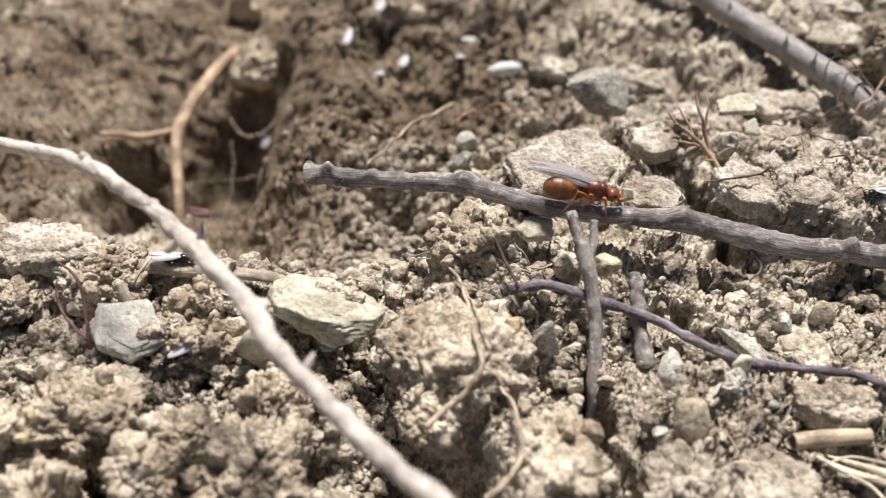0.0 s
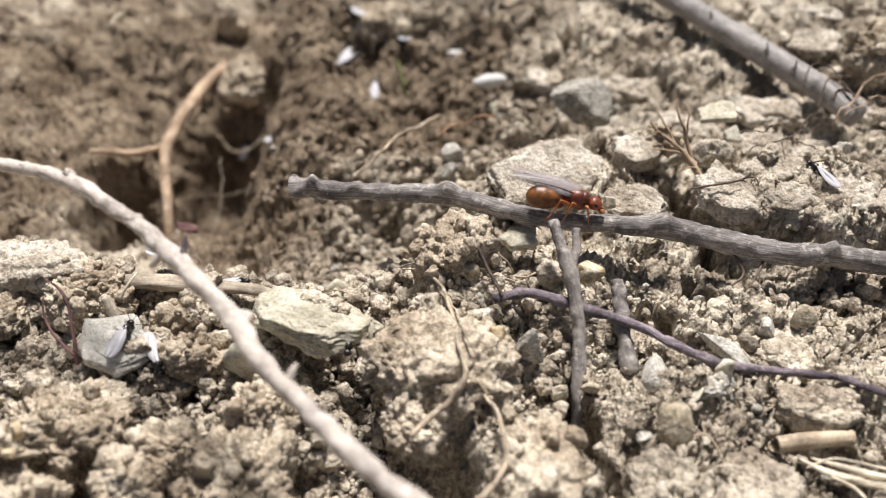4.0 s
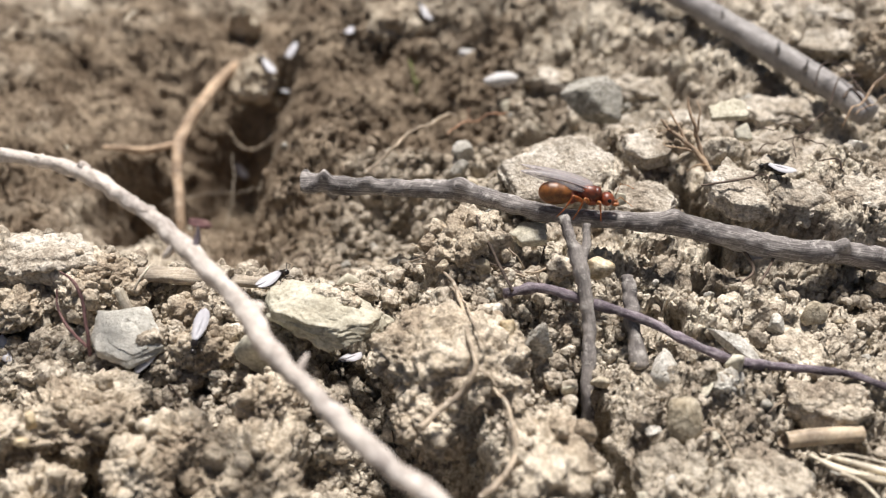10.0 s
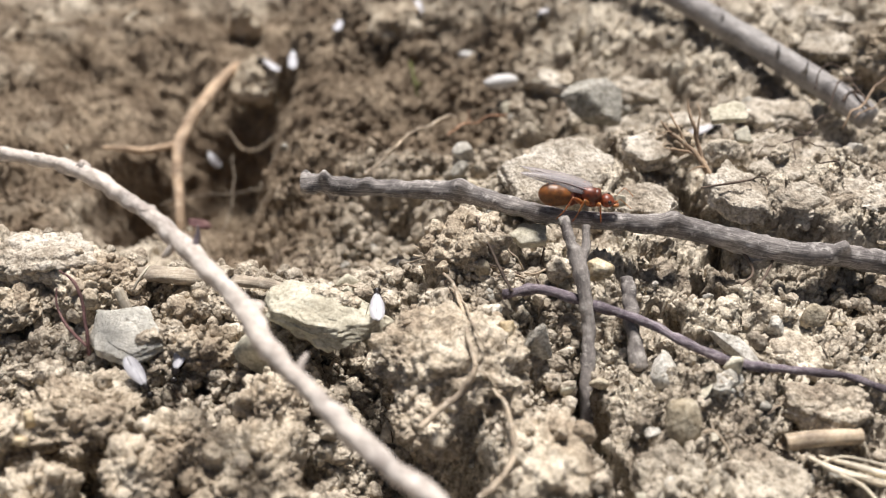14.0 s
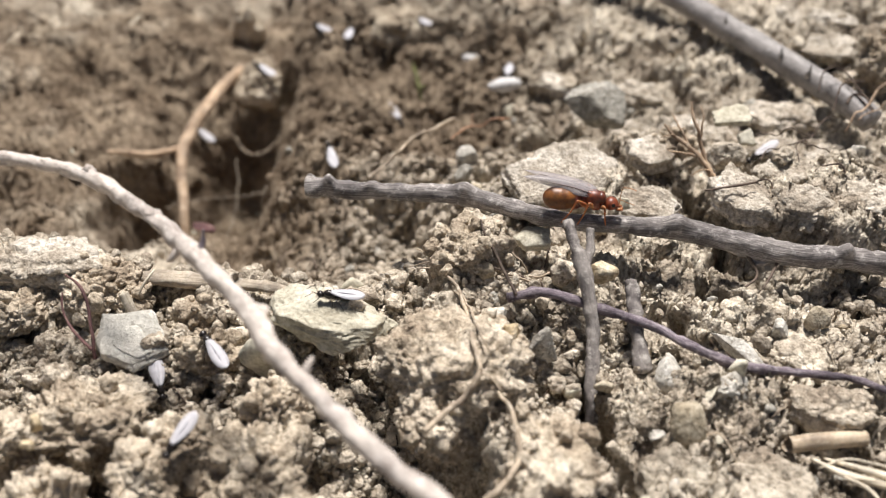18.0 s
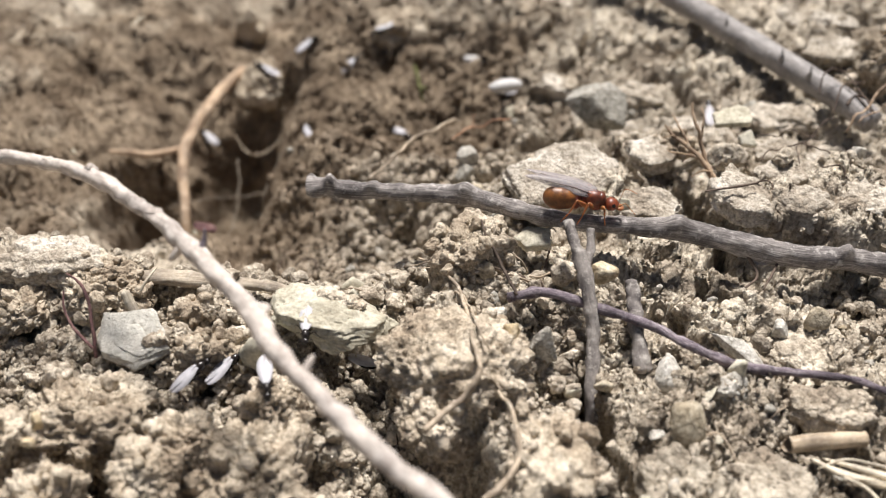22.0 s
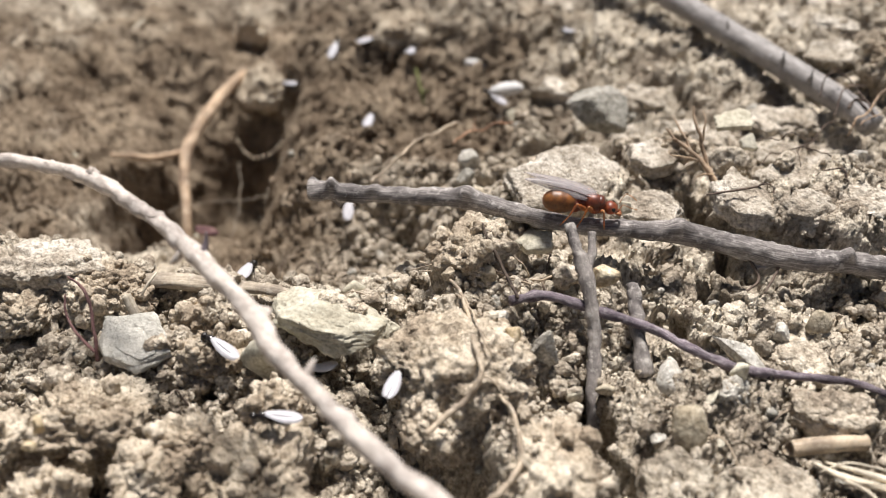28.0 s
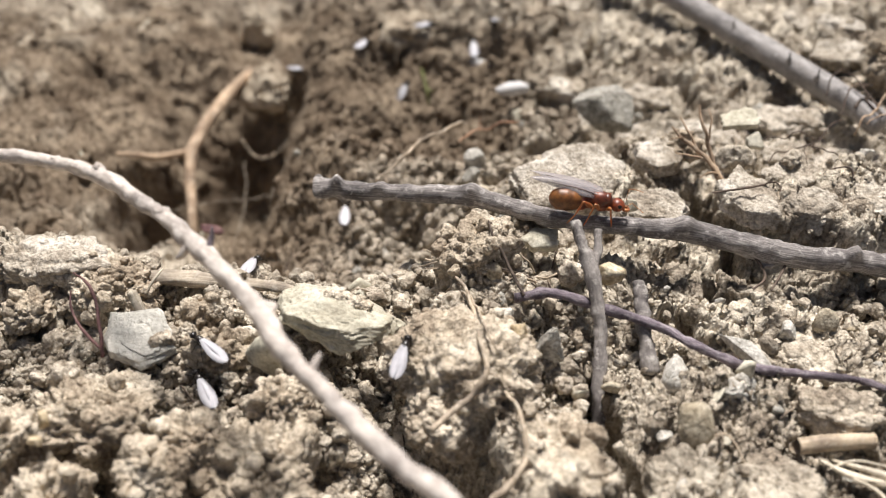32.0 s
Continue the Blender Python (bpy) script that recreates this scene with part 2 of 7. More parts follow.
def mixed(nodes, links, a, b, fac, mode="MIX"):
    n = nodes.new("ShaderNodeMix")
    n.data_type, n.blend_type = "RGBA", mode
    for sock, v in ((n.inputs[0], fac), (n.inputs[6], a), (n.inputs[7], b)):
        if isinstance(v, (int, float)):
            sock.default_value = v
        elif isinstance(v, tuple):
            sock.default_value = (*v, 1)
        else:
            links.new(v, sock)
    return n.outputs[2]


def bump(nodes, links, bsdf, src, dist, strength=1.0, prev=None):
    b = nodes.new("ShaderNodeBump")
    b.inputs["Strength"].default_value, b.inputs["Distance"].default_value = strength, dist
    links.new(src, b.inputs["Height"])
    if prev is not None:
        links.new(prev, b.inputs["Normal"])
    links.new(b.outputs[0], bsdf.inputs["Normal"])
    return b.outputs[0]


def rocky(name, dark, mid, pale, grain=1500.0, patch=160.0, rough=0.95, relief=0.0002, world_space=True, spread=0.35, dark_zone=None, grit=1.0, island=False):
    """Earth or stone: patches, grains and specks, with fine relief."""
    m, n, l, b = material(name)
    if world_space:
        vec = n.new("ShaderNodeNewGeometry").outputs["Position"]
    else:
        vec = n.new("ShaderNodeTexCoord").outputs["Object"]
    big = tex(n, l, vec, patch, 4, 0.6)
    small = tex(n, l, vec, grain, 5, 0.7)
    jog = n.new("ShaderNodeVectorMath")
    jog.operation = "MULTIPLY_ADD"
    jog.inputs[1].default_value = (0.0006,) * 3
    l.new(small.outputs["Color"], jog.inputs[0])
    l.new(vec, jog.inputs[2])
    cells = tex(n, l, jog.outputs[0], grain * 2.2, kind="ShaderNodeTexVoronoi")
    speck = tex(n, l, vec, grain * 0.45, 2, 0.5)
    col = ramp(n, l, big.outputs[0], (0.37, dark), (0.5, mid), (0.63, pale))
    # grain tone; its lows and the cell edges also carry painted pore shade
    col = mixed(n, l, col, ramp(n, l, small.outputs[0], (0.34, (0.42, 0.39, 0.35)), (0.5, (1, 1, 1)), (0.66, (1.38, 1.38, 1.40))), 0.8 * grit, "MULTIPLY")
    col = mixed(n, l, col, ramp(n, l, cells.outputs["Distance"], (0.15, (1.12, 1.12, 1.12)), (0.45, (1, 1, 1)), (0.75, (0.5, 0.47, 0.43))), 0.45 * grit, "MULTIPLY")
    col = mixed(n, l, col, ramp(n, l, speck.outputs[0], (0.60, (1, 1, 1)), (0.70, (1.28, 1.27, 1.24))), 0.5, "MULTIPLY")
    rnd = n.new("ShaderNodeNewGeometry").outputs["Random Per Island"] if island else n.new("ShaderNodeObjectInfo").outputs["Random"]
    col = mixed(n, l, col, ramp(n, l, rnd, (0.0, (1 - spread,) * 3), (1.0, (1 + spread * 0.4,) * 3)), 1.0, "MULTIPLY")
    if dark_zone:
        # soil coloured darker and browner inside an ellipsoid, its edge made ragged by noise
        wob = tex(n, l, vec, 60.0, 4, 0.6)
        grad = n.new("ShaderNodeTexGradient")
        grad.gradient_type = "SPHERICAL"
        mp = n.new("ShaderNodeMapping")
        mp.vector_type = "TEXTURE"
        mp.inputs["Location"].default_value, mp.inputs["Scale"].default_value = dark_zone
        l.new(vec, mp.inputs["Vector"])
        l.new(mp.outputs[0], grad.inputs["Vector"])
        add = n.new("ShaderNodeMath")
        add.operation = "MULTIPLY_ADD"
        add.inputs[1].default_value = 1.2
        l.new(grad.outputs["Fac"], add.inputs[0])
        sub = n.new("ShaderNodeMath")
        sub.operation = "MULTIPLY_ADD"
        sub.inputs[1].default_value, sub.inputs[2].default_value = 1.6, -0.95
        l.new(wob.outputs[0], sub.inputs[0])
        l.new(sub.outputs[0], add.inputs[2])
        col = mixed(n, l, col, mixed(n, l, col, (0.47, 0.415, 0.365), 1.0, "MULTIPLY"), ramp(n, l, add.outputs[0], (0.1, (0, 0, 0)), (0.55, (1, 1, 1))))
    l.new(col, b.inputs["Base Color"])
    b.inputs["Roughness"].default_value = rough
    b.inputs["Specular IOR Level"].default_value = 0.25
    n1 = bump(n, l, b, small.outputs[0], relief, 0.9)
    n2 = bump(n, l, b, speck.outputs[0], relief * 1.5, 0.6, n1)
    inv = n.new("ShaderNodeMath")
    inv.operation = "SUBTRACT"
    inv.inputs[0].default_value = 1.0
    l.new(cells.outputs["Distance"], inv.inputs[1])
    bump(n, l, b, inv.outputs[0], relief * 0.9, 0.8 * grit, n2)
    return m


def bark(name, dark, mid, pale, along=260.0, around=13.0, rough=0.85, relief=0.00009, mottle=0.9, scabs=0.54, streaky=1.0):
    """Bark with streaks along the stem; uv.x runs along it in metres, uv.y round it."""
    m, n, l, b = material(name)
    uv = n.new("ShaderNodeUVMap")
    uv.uv_map = "UVMap"
    mp = n.new("ShaderNodeMapping")
    mp.inputs["Scale"].default_value = (along, around, 1)
    l.new(uv.outputs[0], mp.inputs["Vector"])
    pos = n.new("ShaderNodeNewGeometry").outputs["Position"]
    streak = tex(n, l, mp.outputs[0], 1.0, 6, 0.7)
    streak.inputs["Distortion"].default_value = 1.6
    scab = tex(n, l, pos, 1400.0, 5, 0.65)
    patch = tex(n, l, pos, 330.0, 4, 0.6)
    fine = tex(n, l, pos, 2600.0, 4, 0.7)
    col = mixed(n, l, mid, ramp(n, l, streak.outputs[0], (0.34, dark), (0.5, mid), (0.66, pale)), streaky)
    col = mixed(n, l, col, ramp(n, l, patch.outputs[0], (0.35, (0.5, 0.48, 0.49)), (0.62, (1.45, 1.43, 1.40))), mottle, "MULTIPLY")
    col = mixed(n, l, col, pale, ramp(n, l, scab.outputs[0], (scabs, (0, 0, 0)), (scabs + 0.1, (0.75, 0.75, 0.75))))
    col = mixed(n, l, col, ramp(n, l, fine.outputs[0], (0.35, (0.75, 0.74, 0.73)), (0.65, (1.25, 1.25, 1.25))), 0.6, "MULTIPLY")
    l.new(col, b.inputs["Base Color"])
    b.inputs["Roughness"].default_value = rough
    b.inputs["Specular IOR Level"].default_value = 0.3
    n1 = bump(n, l, b, streak.outputs[0], relief * (0.4 + 0.6 * streaky), 0.8)
    bump(n, l, b, fine.outputs[0], relief * (1.1 - 0.6 * streaky), 0.7, n1)
    return m


SOIL = rocky("dry_clay_soil", (0.33, 0.275, 0.212), (0.50, 0.438, 0.350), (0.70, 0.63, 0.515), dark_zone=((-0.030, 0.124, -0.014), (0.078, 0.056, 0.06)))
CLOD = rocky("crumbly_clod", (0.355, 0.288, 0.213), (0.525, 0.445, 0.34), (0.68, 0.60, 0.48), patch=220.0, spread=0.1)
CRUST = rocky("pale_crust", (0.35, 0.30, 0.238), (0.52, 0.465, 0.385), (0.69, 0.633, 0.548), patch=220.0, spread=0.1)
CRUMB = rocky("soil_crumbs", (0.31, 0.26, 0.2), (0.49, 0.428, 0.342), (0.68, 0.61, 0.5), patch=420.0, spread=0.3, dark_zone=((-0.030, 0.124, -0.014), (0.078, 0.056, 0.06)), island=True)
PALE_ROCK = rocky("pale_limestone", (0.44, 0.405, 0.315), (0.54, 0.505, 0.40), (0.62, 0.585, 0.48), patch=260.0, grain=1500.0, relief=0.00008, spread=0.1, grit=0.65)
SLATE = rocky("grey_slate", (0.42, 0.405, 0.36), (0.53, 0.51, 0.455), (0.63, 0.60, 0.53), patch=300.0, grain=1700.0, spread=0.1, grit=0.5)
GREY_STONE = rocky("grey_stone", (0.32, 0.305, 0.265), (0.42, 0.40, 0.35), (0.54, 0.51, 0.45), patch=300.0, spread=0.15)
WHITE_STONE = rocky("whitish_pebble", (0.50, 0.47, 0.41), (0.61, 0.58, 0.515), (0.70, 0.67, 0.605), patch=500.0, relief=0.00012, spread=0.15, grit=0.9)
TAN_STONE = rocky("tan_pebble", (0.36, 0.30, 0.21), (0.45, 0.39, 0.29), (0.54, 0.48, 0.37), patch=350.0, relief=0.00012, spread=0.1, grit=0.9)
CREAM_STONE = rocky("cream_pebble", (0.55, 0.44, 0.28), (0.66, 0.55, 0.38), (0.74, 0.66, 0.50), patch=500.0, relief=0.00012, spread=0.1, grit=0.9)
TWIG_BARK = bark("grey_weathered_bark", (0.07, 0.063, 0.06), (0.215, 0.197, 0.188), (0.50, 0.47, 0.44), along=230.0, around=15.0, scabs=0.55, relief=0.00010, streaky=0.8, mottle=0.7)
MOTTLED_BARK = bark("mottled_grey_bark", (0.13, 0.118, 0.112), (0.25, 0.23, 0.215), (0.46, 0.43, 0.39), along=420.0, around=4.0, scabs=0.54, relief=0.00012, streaky=0.35, mottle=1.0)
BUD_BARK = bark("pale_scaly_bud", (0.16, 0.145, 0.135), (0.29, 0.265, 0.25), (0.47, 0.44, 0.41), along=300.0, around=5.0, scabs=0.54, relief=0.0001, streaky=0.4)
STICK_BARK = bark("pale_smooth_bark", (0.40, 0.345, 0.305), (0.53, 0.475, 0.425), (0.66, 0.61, 0.56), along=420.0, around=5.0, relief=0.00010, mottle=0.5)
BRANCH_BARK = bark("dark_grey_bark", (0.15, 0.138, 0.135), (0.25, 0.235, 0.225), (0.42, 0.40, 0.385), along=260.0, around=7.0, rough=0.5, relief=0.00005, mottle=0.4, scabs=0.58, streaky=0.5)
PURPLE_BARK = bark("purplish_bark", (0.085, 0.068, 0.083), (0.155, 0.13, 0.15), (0.30, 0.265, 0.28), along=600.0, around=6.0)
ROOT_BROWN = bark("brown_root_skin", (0.26, 0.18, 0.115), (0.39, 0.285, 0.195), (0.52, 0.42, 0.315), along=500.0, around=4.0, relief=0.00004)
ROOT_TAN = bark("tan_root_skin", (0.28, 0.22, 0.16), (0.43, 0.355, 0.265), (0.56, 0.49, 0.39), along=500.0, around=4.0, relief=0.00004)
STRAW = bark("dry_straw", (0.29, 0.225, 0.155), (0.40, 0.32, 0.23), (0.52, 0.445, 0.34), along=120.0, around=14.0, rough=0.6, relief=0.00004)
CHAFF = bark("bleached_straw", (0.40, 0.355, 0.27), (0.53, 0.475, 0.375), (0.65, 0.60, 0.49), along=150.0, around=12.0, rough=0.7, relief=0.00004)
RED_STEM = bark("reddish_stem_skin", (0.08, 0.04, 0.042), (0.15, 0.08, 0.078), (0.26, 0.16, 0.145), along=500.0, around=5.0, relief=0.00004)
DARK_FIBRE = bark("dark_root_fibre", (0.05, 0.035, 0.03), (0.10, 0.075, 0.06), (0.17, 0.13, 0.10), along=500.0, around=4.0, relief=0.00003)
ORANGE_FIBRE = bark("orange_fibre", (0.30, 0.16, 0.09), (0.42, 0.235, 0.145), (0.52, 0.34, 0.23), along=500.0, around=4.0, relief=0.00003)
GREEN_STEM = bark("young_green_stem", (0.12, 0.13, 0.05), (0.20, 0.22, 0.08), (0.32, 0.33, 0.16), along=400.0, around=4.0, relief=0.00002)
SLAT_WOOD = bark("weathered_wood", (0.20, 0.165, 0.125), (0.32, 0.275, 0.215), (0.46, 0.41, 0.34), along=130.0, around=22.0)
HUSK = rocky("white_husk", (0.50, 0.48, 0.46), (0.60, 0.585, 0.57), (0.68, 0.67, 0.66), patch=700.0, grain=2500.0, rough=0.6, relief=0.00002, spread=0.05, grit=0.15)


# ---- mesh helpers ----
def mesh_from(name, co, faces, mat, smooth=True, uvs=None):
    me = bpy.data.meshes.new(name)
    me.from_pydata([tuple(c) for c in co], [], faces)
    if uvs is not None:
        lay = me.uv_layers.new(name="UVMap")
        idx = np.empty(len(me.loops), dtype=np.int32)
        me.loops.foreach_get("vertex_index", idx)
        lay.data.foreach_set("uv", np.asarray(uvs, dtype=np.float32)[idx].ravel())
    if smooth:
        me.polygons.foreach_set("use_smooth", np.ones(len(me.polygons), dtype=bool))
    me.materials.append(mat)
    me.update()
    return me


def ico(sub):
    bm = bmesh.new()
    bmesh.ops.create_icosphere(bm, subdivisions=sub, radius=1.0)
    co = np.array([v.co[:] for v in bm.verts])
    fa = [tuple(v.index for v in f.verts) for f in bm.faces]
    bm.free()
    return co, fa


ICO = {k: ico(k) for k in (1, 2, 3, 4, 5, 6)}


def lump_mesh(name, mat, sub, size, seed, crumb=0.10, lumpy=0.22, freq=6.0, flat=0.0, facets=0, boxy=0.0):
    """An uneven lump; size in cm. crumb: depth of its crumbly skin; facets: cut by that many planes, for broken stone."""
    co, fa = ICO[sub]
    co = co.copy()
    rng = np.random.RandomState(seed)
    off = rng.uniform(-50, 50, 3)
    x, y, z = (co + off).T
    r = (1.3 if facets else 1) + lumpy * fbm(x * 1.3, y * 1.3, z * 1.3, 4, seed)
    if boxy:
        r = r * 0.92 * np.sum(np.abs(co) ** boxy, axis=1) ** (-1 / boxy)
    for k in range(facets):
        nrm = rng.normal(size=3)
        nrm /= np.linalg.norm(nrm)
        lim = rng.uniform(0.55, 1.0)
        d = co @ nrm
        r = np.minimum(r, np.where(d > 0.05, lim / np.maximum(d, 0.05), 9))
    if facets:
        r = r * (1 + 0.03 * fbm(x * 4, y * 4, z * 4, 3, seed + 5))
    if crumb:
        q = 0.12 * fbm(x * 3, y * 3, z * 3, 2, seed + 8)
        r = r + crumb * 1.2 * (grains3((x + q) * freq * 0.35, (y + q) * freq * 0.35, (z - q) * freq * 0.35, seed + 1) - 0.6)
        r = r + crumb * 0.7 * (grains3((x + q) * freq * 0.8, (y - q) * freq * 0.8, (z + q) * freq * 0.8, seed + 2) - 0.6)
        if sub > 3:
            r = r + crumb * 0.5 * (grains3(x * freq * 3.4, y * freq * 3.4, z * freq * 3.4, seed + 4) - 0.5)
            r = r + crumb * 0.8 * (grains3(x * freq * 1.7, y * freq * 1.7, z * freq * 1.7, seed + 3) - 0.5)
            r = r + crumb * 0.8 * np.minimum(fbm(x * freq * 0.8, y * freq * 0.8, z * freq * 0.8, 3, seed + 7) + 0.15, 0)
    co = co * r[:, None] * np.array(size) * CM
    if flat:
        co[:, 2] = np.where(co[:, 2] < 0, co[:, 2] * (1 - flat), co[:, 2])
    return mesh_from(name, co, fa, mat)


def slab_mesh(name, mat, sub, size, seed, corners=7, crumb=0.03, strata=0.03, sharp=6.0, jag=0.10):
    """A broken flat piece: an angular outline, a flat uneven top and rough broken sides; size in cm."""
    co, fa = ICO[sub]
    rng = np.random.RandomState(seed)
    off = rng.uniform(-50, 50, 3)
    x, y, z = co.T
    flat_r = np.maximum(np.hypot(x, y), 1e-6)
    ang = np.arctan2(y, x)
    outline = np.full_like(x, 1.25)
    for k in range(corners):
        a = 6.283 * (k + rng.uniform(-0.3, 0.3)) / corners
        c = np.cos(ang - a)
        outline = np.minimum(outline, np.where(c > 0.1, rng.uniform(0.72, 1.0) / np.maximum(c, 0.1), 9))
    outline = outline * (1 + jag * fbm(np.cos(ang) * 2 + off[0], np.sin(ang) * 2 + off[1], x * 0, 4, seed))
    r = (np.abs(flat_r) ** sharp + np.abs(z) ** sharp) ** (-1 / sharp)
    p = np.stack([x * r * outline, y * r * outline, z * r], -1) * np.array(size)
    px, py, pz = (p + off).T
    side = np.clip(flat_r * 1.6 - 0.7, 0, 1)
    out = strata * side * fbm(px * 2.5, py * 2.5, pz * 16, 3, seed + 1)
    out = out + crumb * (grains3(px * 5, py * 5, pz * 5, seed + 2) - 0.6) + crumb * 0.7 * (grains3(px * 11, py * 11, pz * 11, seed + 3) - 0.5)
    out = out + crumb * 0.9 * np.minimum(fbm(px * 5, py * 5, pz * 5, 3, seed + 4) + 0.1, 0)
    p = p + co * out[:, None]
    p[:, 2] += 0.10 * min(size[0], size[1]) * fbm(px * 1.6, py * 1.6, px * 0, 3, seed + 5)
    return mesh_from(name, p * CM, fa, mat)


def slab(name, label, category, mat, x, y, z, size, seed, sub=5, rx=0, ry=0, rz=0, group="", **kw):
    ob = new(name, slab_mesh(name, mat, sub, size, seed, **kw))
    ob.matrix_world = pose(x * CM, y * CM, z * CM, rx, ry, rz)
    return tagged(ob, label, category, group)


def lump(name, label, category, mat, x, y, z, size, seed, sub=4, rx=0, ry=0, rz=0, group="", **kw):
    ob = new(name, lump_mesh(name, mat, sub, size, seed, **kw))
    ob.matrix_world = pose(x * CM, y * CM, z * CM, rx, ry, rz)
    return tagged(ob, label, category, group)


def spline(pts, n):
    """Smooth curve through points (x, y, z, radius)."""
    p = np.array(pts, dtype=float)
    p = np.vstack([2 * p[0] - p[1], p, 2 * p[-1] - p[-2]])
    segs = len(p) - 3
    out = []
    for k in range(n):
        u = k / (n - 1) * segs
        i = min(int(u), segs - 1)
        t = u - i
        a, b, c, d = p[i:i + 4]
        out.append(0.5 * ((2 * b) + (c - a) * t + (2 * a - 5 * b + 4 * c - d) * t * t + (3 * b - a - 3 * c + d) * t ** 3))
    return np.array(out)


def tube_data(pts, n=40, seg=10, rough=0.0, freq=3.0, seed=0, knobs=(), wander=0.0):
    """Points in cm to co (m), faces, uvs. knobs: (place 0..1, angle degrees, height in radii, width in radii)."""
    s = spline(pts, n)
    c, r = s[:, :3].copy(), np.maximum(s[:, 3], 0.0005)
    d0 = np.concatenate([[0], np.cumsum(np.linalg.norm(np.diff(c, axis=0), axis=1))])
    if wander:
        q = d0 * freq * 0.6
        c[:, 1] += wander * fbm(q, q * 0 + seed, q * 0, 3, seed + 31)
        c[:, 2] += wander * fbm(q, q * 0 + seed, q * 0 + 7, 3, seed + 37)
        c[:, 0] += wander * 0.6 * fbm(q, q * 0 + seed, q * 0 + 3, 3, seed + 41)
    tan = np.gradient(c, axis=0)
    tan /= np.linalg.norm(tan, axis=1)[:, None]
    up = np.array([0.0, 0.0, 1.0]) if abs(tan[0, 2]) < 0.8 else np.array([0.0, 1.0, 0.0])
    co, uv = [], []
    d = np.concatenate([[0], np.cumsum(np.linalg.norm(np.diff(c, axis=0), axis=1))])
    ang = np.linspace(0, 2 * math.pi, seg, endpoint=False)
    for k in range(n):
        side = np.cross(tan[k], up)
        side /= np.linalg.norm(side)
        up = np.cross(side, tan[k])
        rad = np.full(seg, r[k])
        if rough:
            cx = np.cos(ang) * 1.2
            cy = np.sin(ang) * 1.2
            q = np.full(seg, d[k] * freq)
            rad = rad * (1 + rough * fbm(cx, cy, q, 3, seed) + rough * 0.5 * vnoise(cx * 0, cy * 0, q * 0.7, seed + 9))
        for place, a, hgt, wid in knobs:
            da = (ang - radians(a) + math.pi) % (2 * math.pi) - math.pi
            e = ((d[k] - place * d[-1]) / (wid * r[k])) ** 2 + (da / (0.8 * wid)) ** 2
            rad = rad + r[k] * hgt * np.exp(-e)
        for j in range(seg):
            co.append((c[k] + (side * math.cos(ang[j]) + up * math.sin(ang[j])) * rad[j]) * CM)
            uv.append((d[k] * CM, abs(2 * j / seg - 1)))
    fa = []
    for k in range(n - 1):
        for j in range(seg):
            j2 = (j + 1) % seg
            fa.append((k * seg + j, k * seg + j2, (k + 1) * seg + j2, (k + 1) * seg + j))
    for k, sgn in ((0, -1), (n - 1, 1)):
        co.append((c[k] + tan[k] * sgn * r[k] * 0.25) * CM)
        uv.append((d[k] * CM, 0.5))
        b = len(co) - 1
        for j in range(seg):
            j2 = (j + 1) % seg
            fa.append((k * seg + j, k * seg + j2, b) if sgn > 0 else (k * seg + j2, k * seg + j, b))
    return co, fa, uv


def joined(*datas):
    co, fa, uv = [], [], []
    for a, b, c in datas:
        o = len(co)
        co += list(a)
        fa += [tuple(i + o for i in f) for f in b]
        uv += list(c)
    return co, fa, uv


def stem(name, label, category, mat, data, group=""):
    """A thing of one mesh with its origin at its lowest point."""
    co, fa, uv = data
    co = np.array(co)
    base = co[np.argmin(co[:, 2])].copy()
    ob = new(name, mesh_from(name, co - base, fa, mat, True, uv))
    ob.location = base
    return tagged(ob, label, category, group)


def part(name, data, mat, parent, label=""):
    co, fa, uv = data
    ob = new(name, mesh_from(name, co, fa, mat, True, uv))
    ob.parent = parent
    return tagged(ob, label)


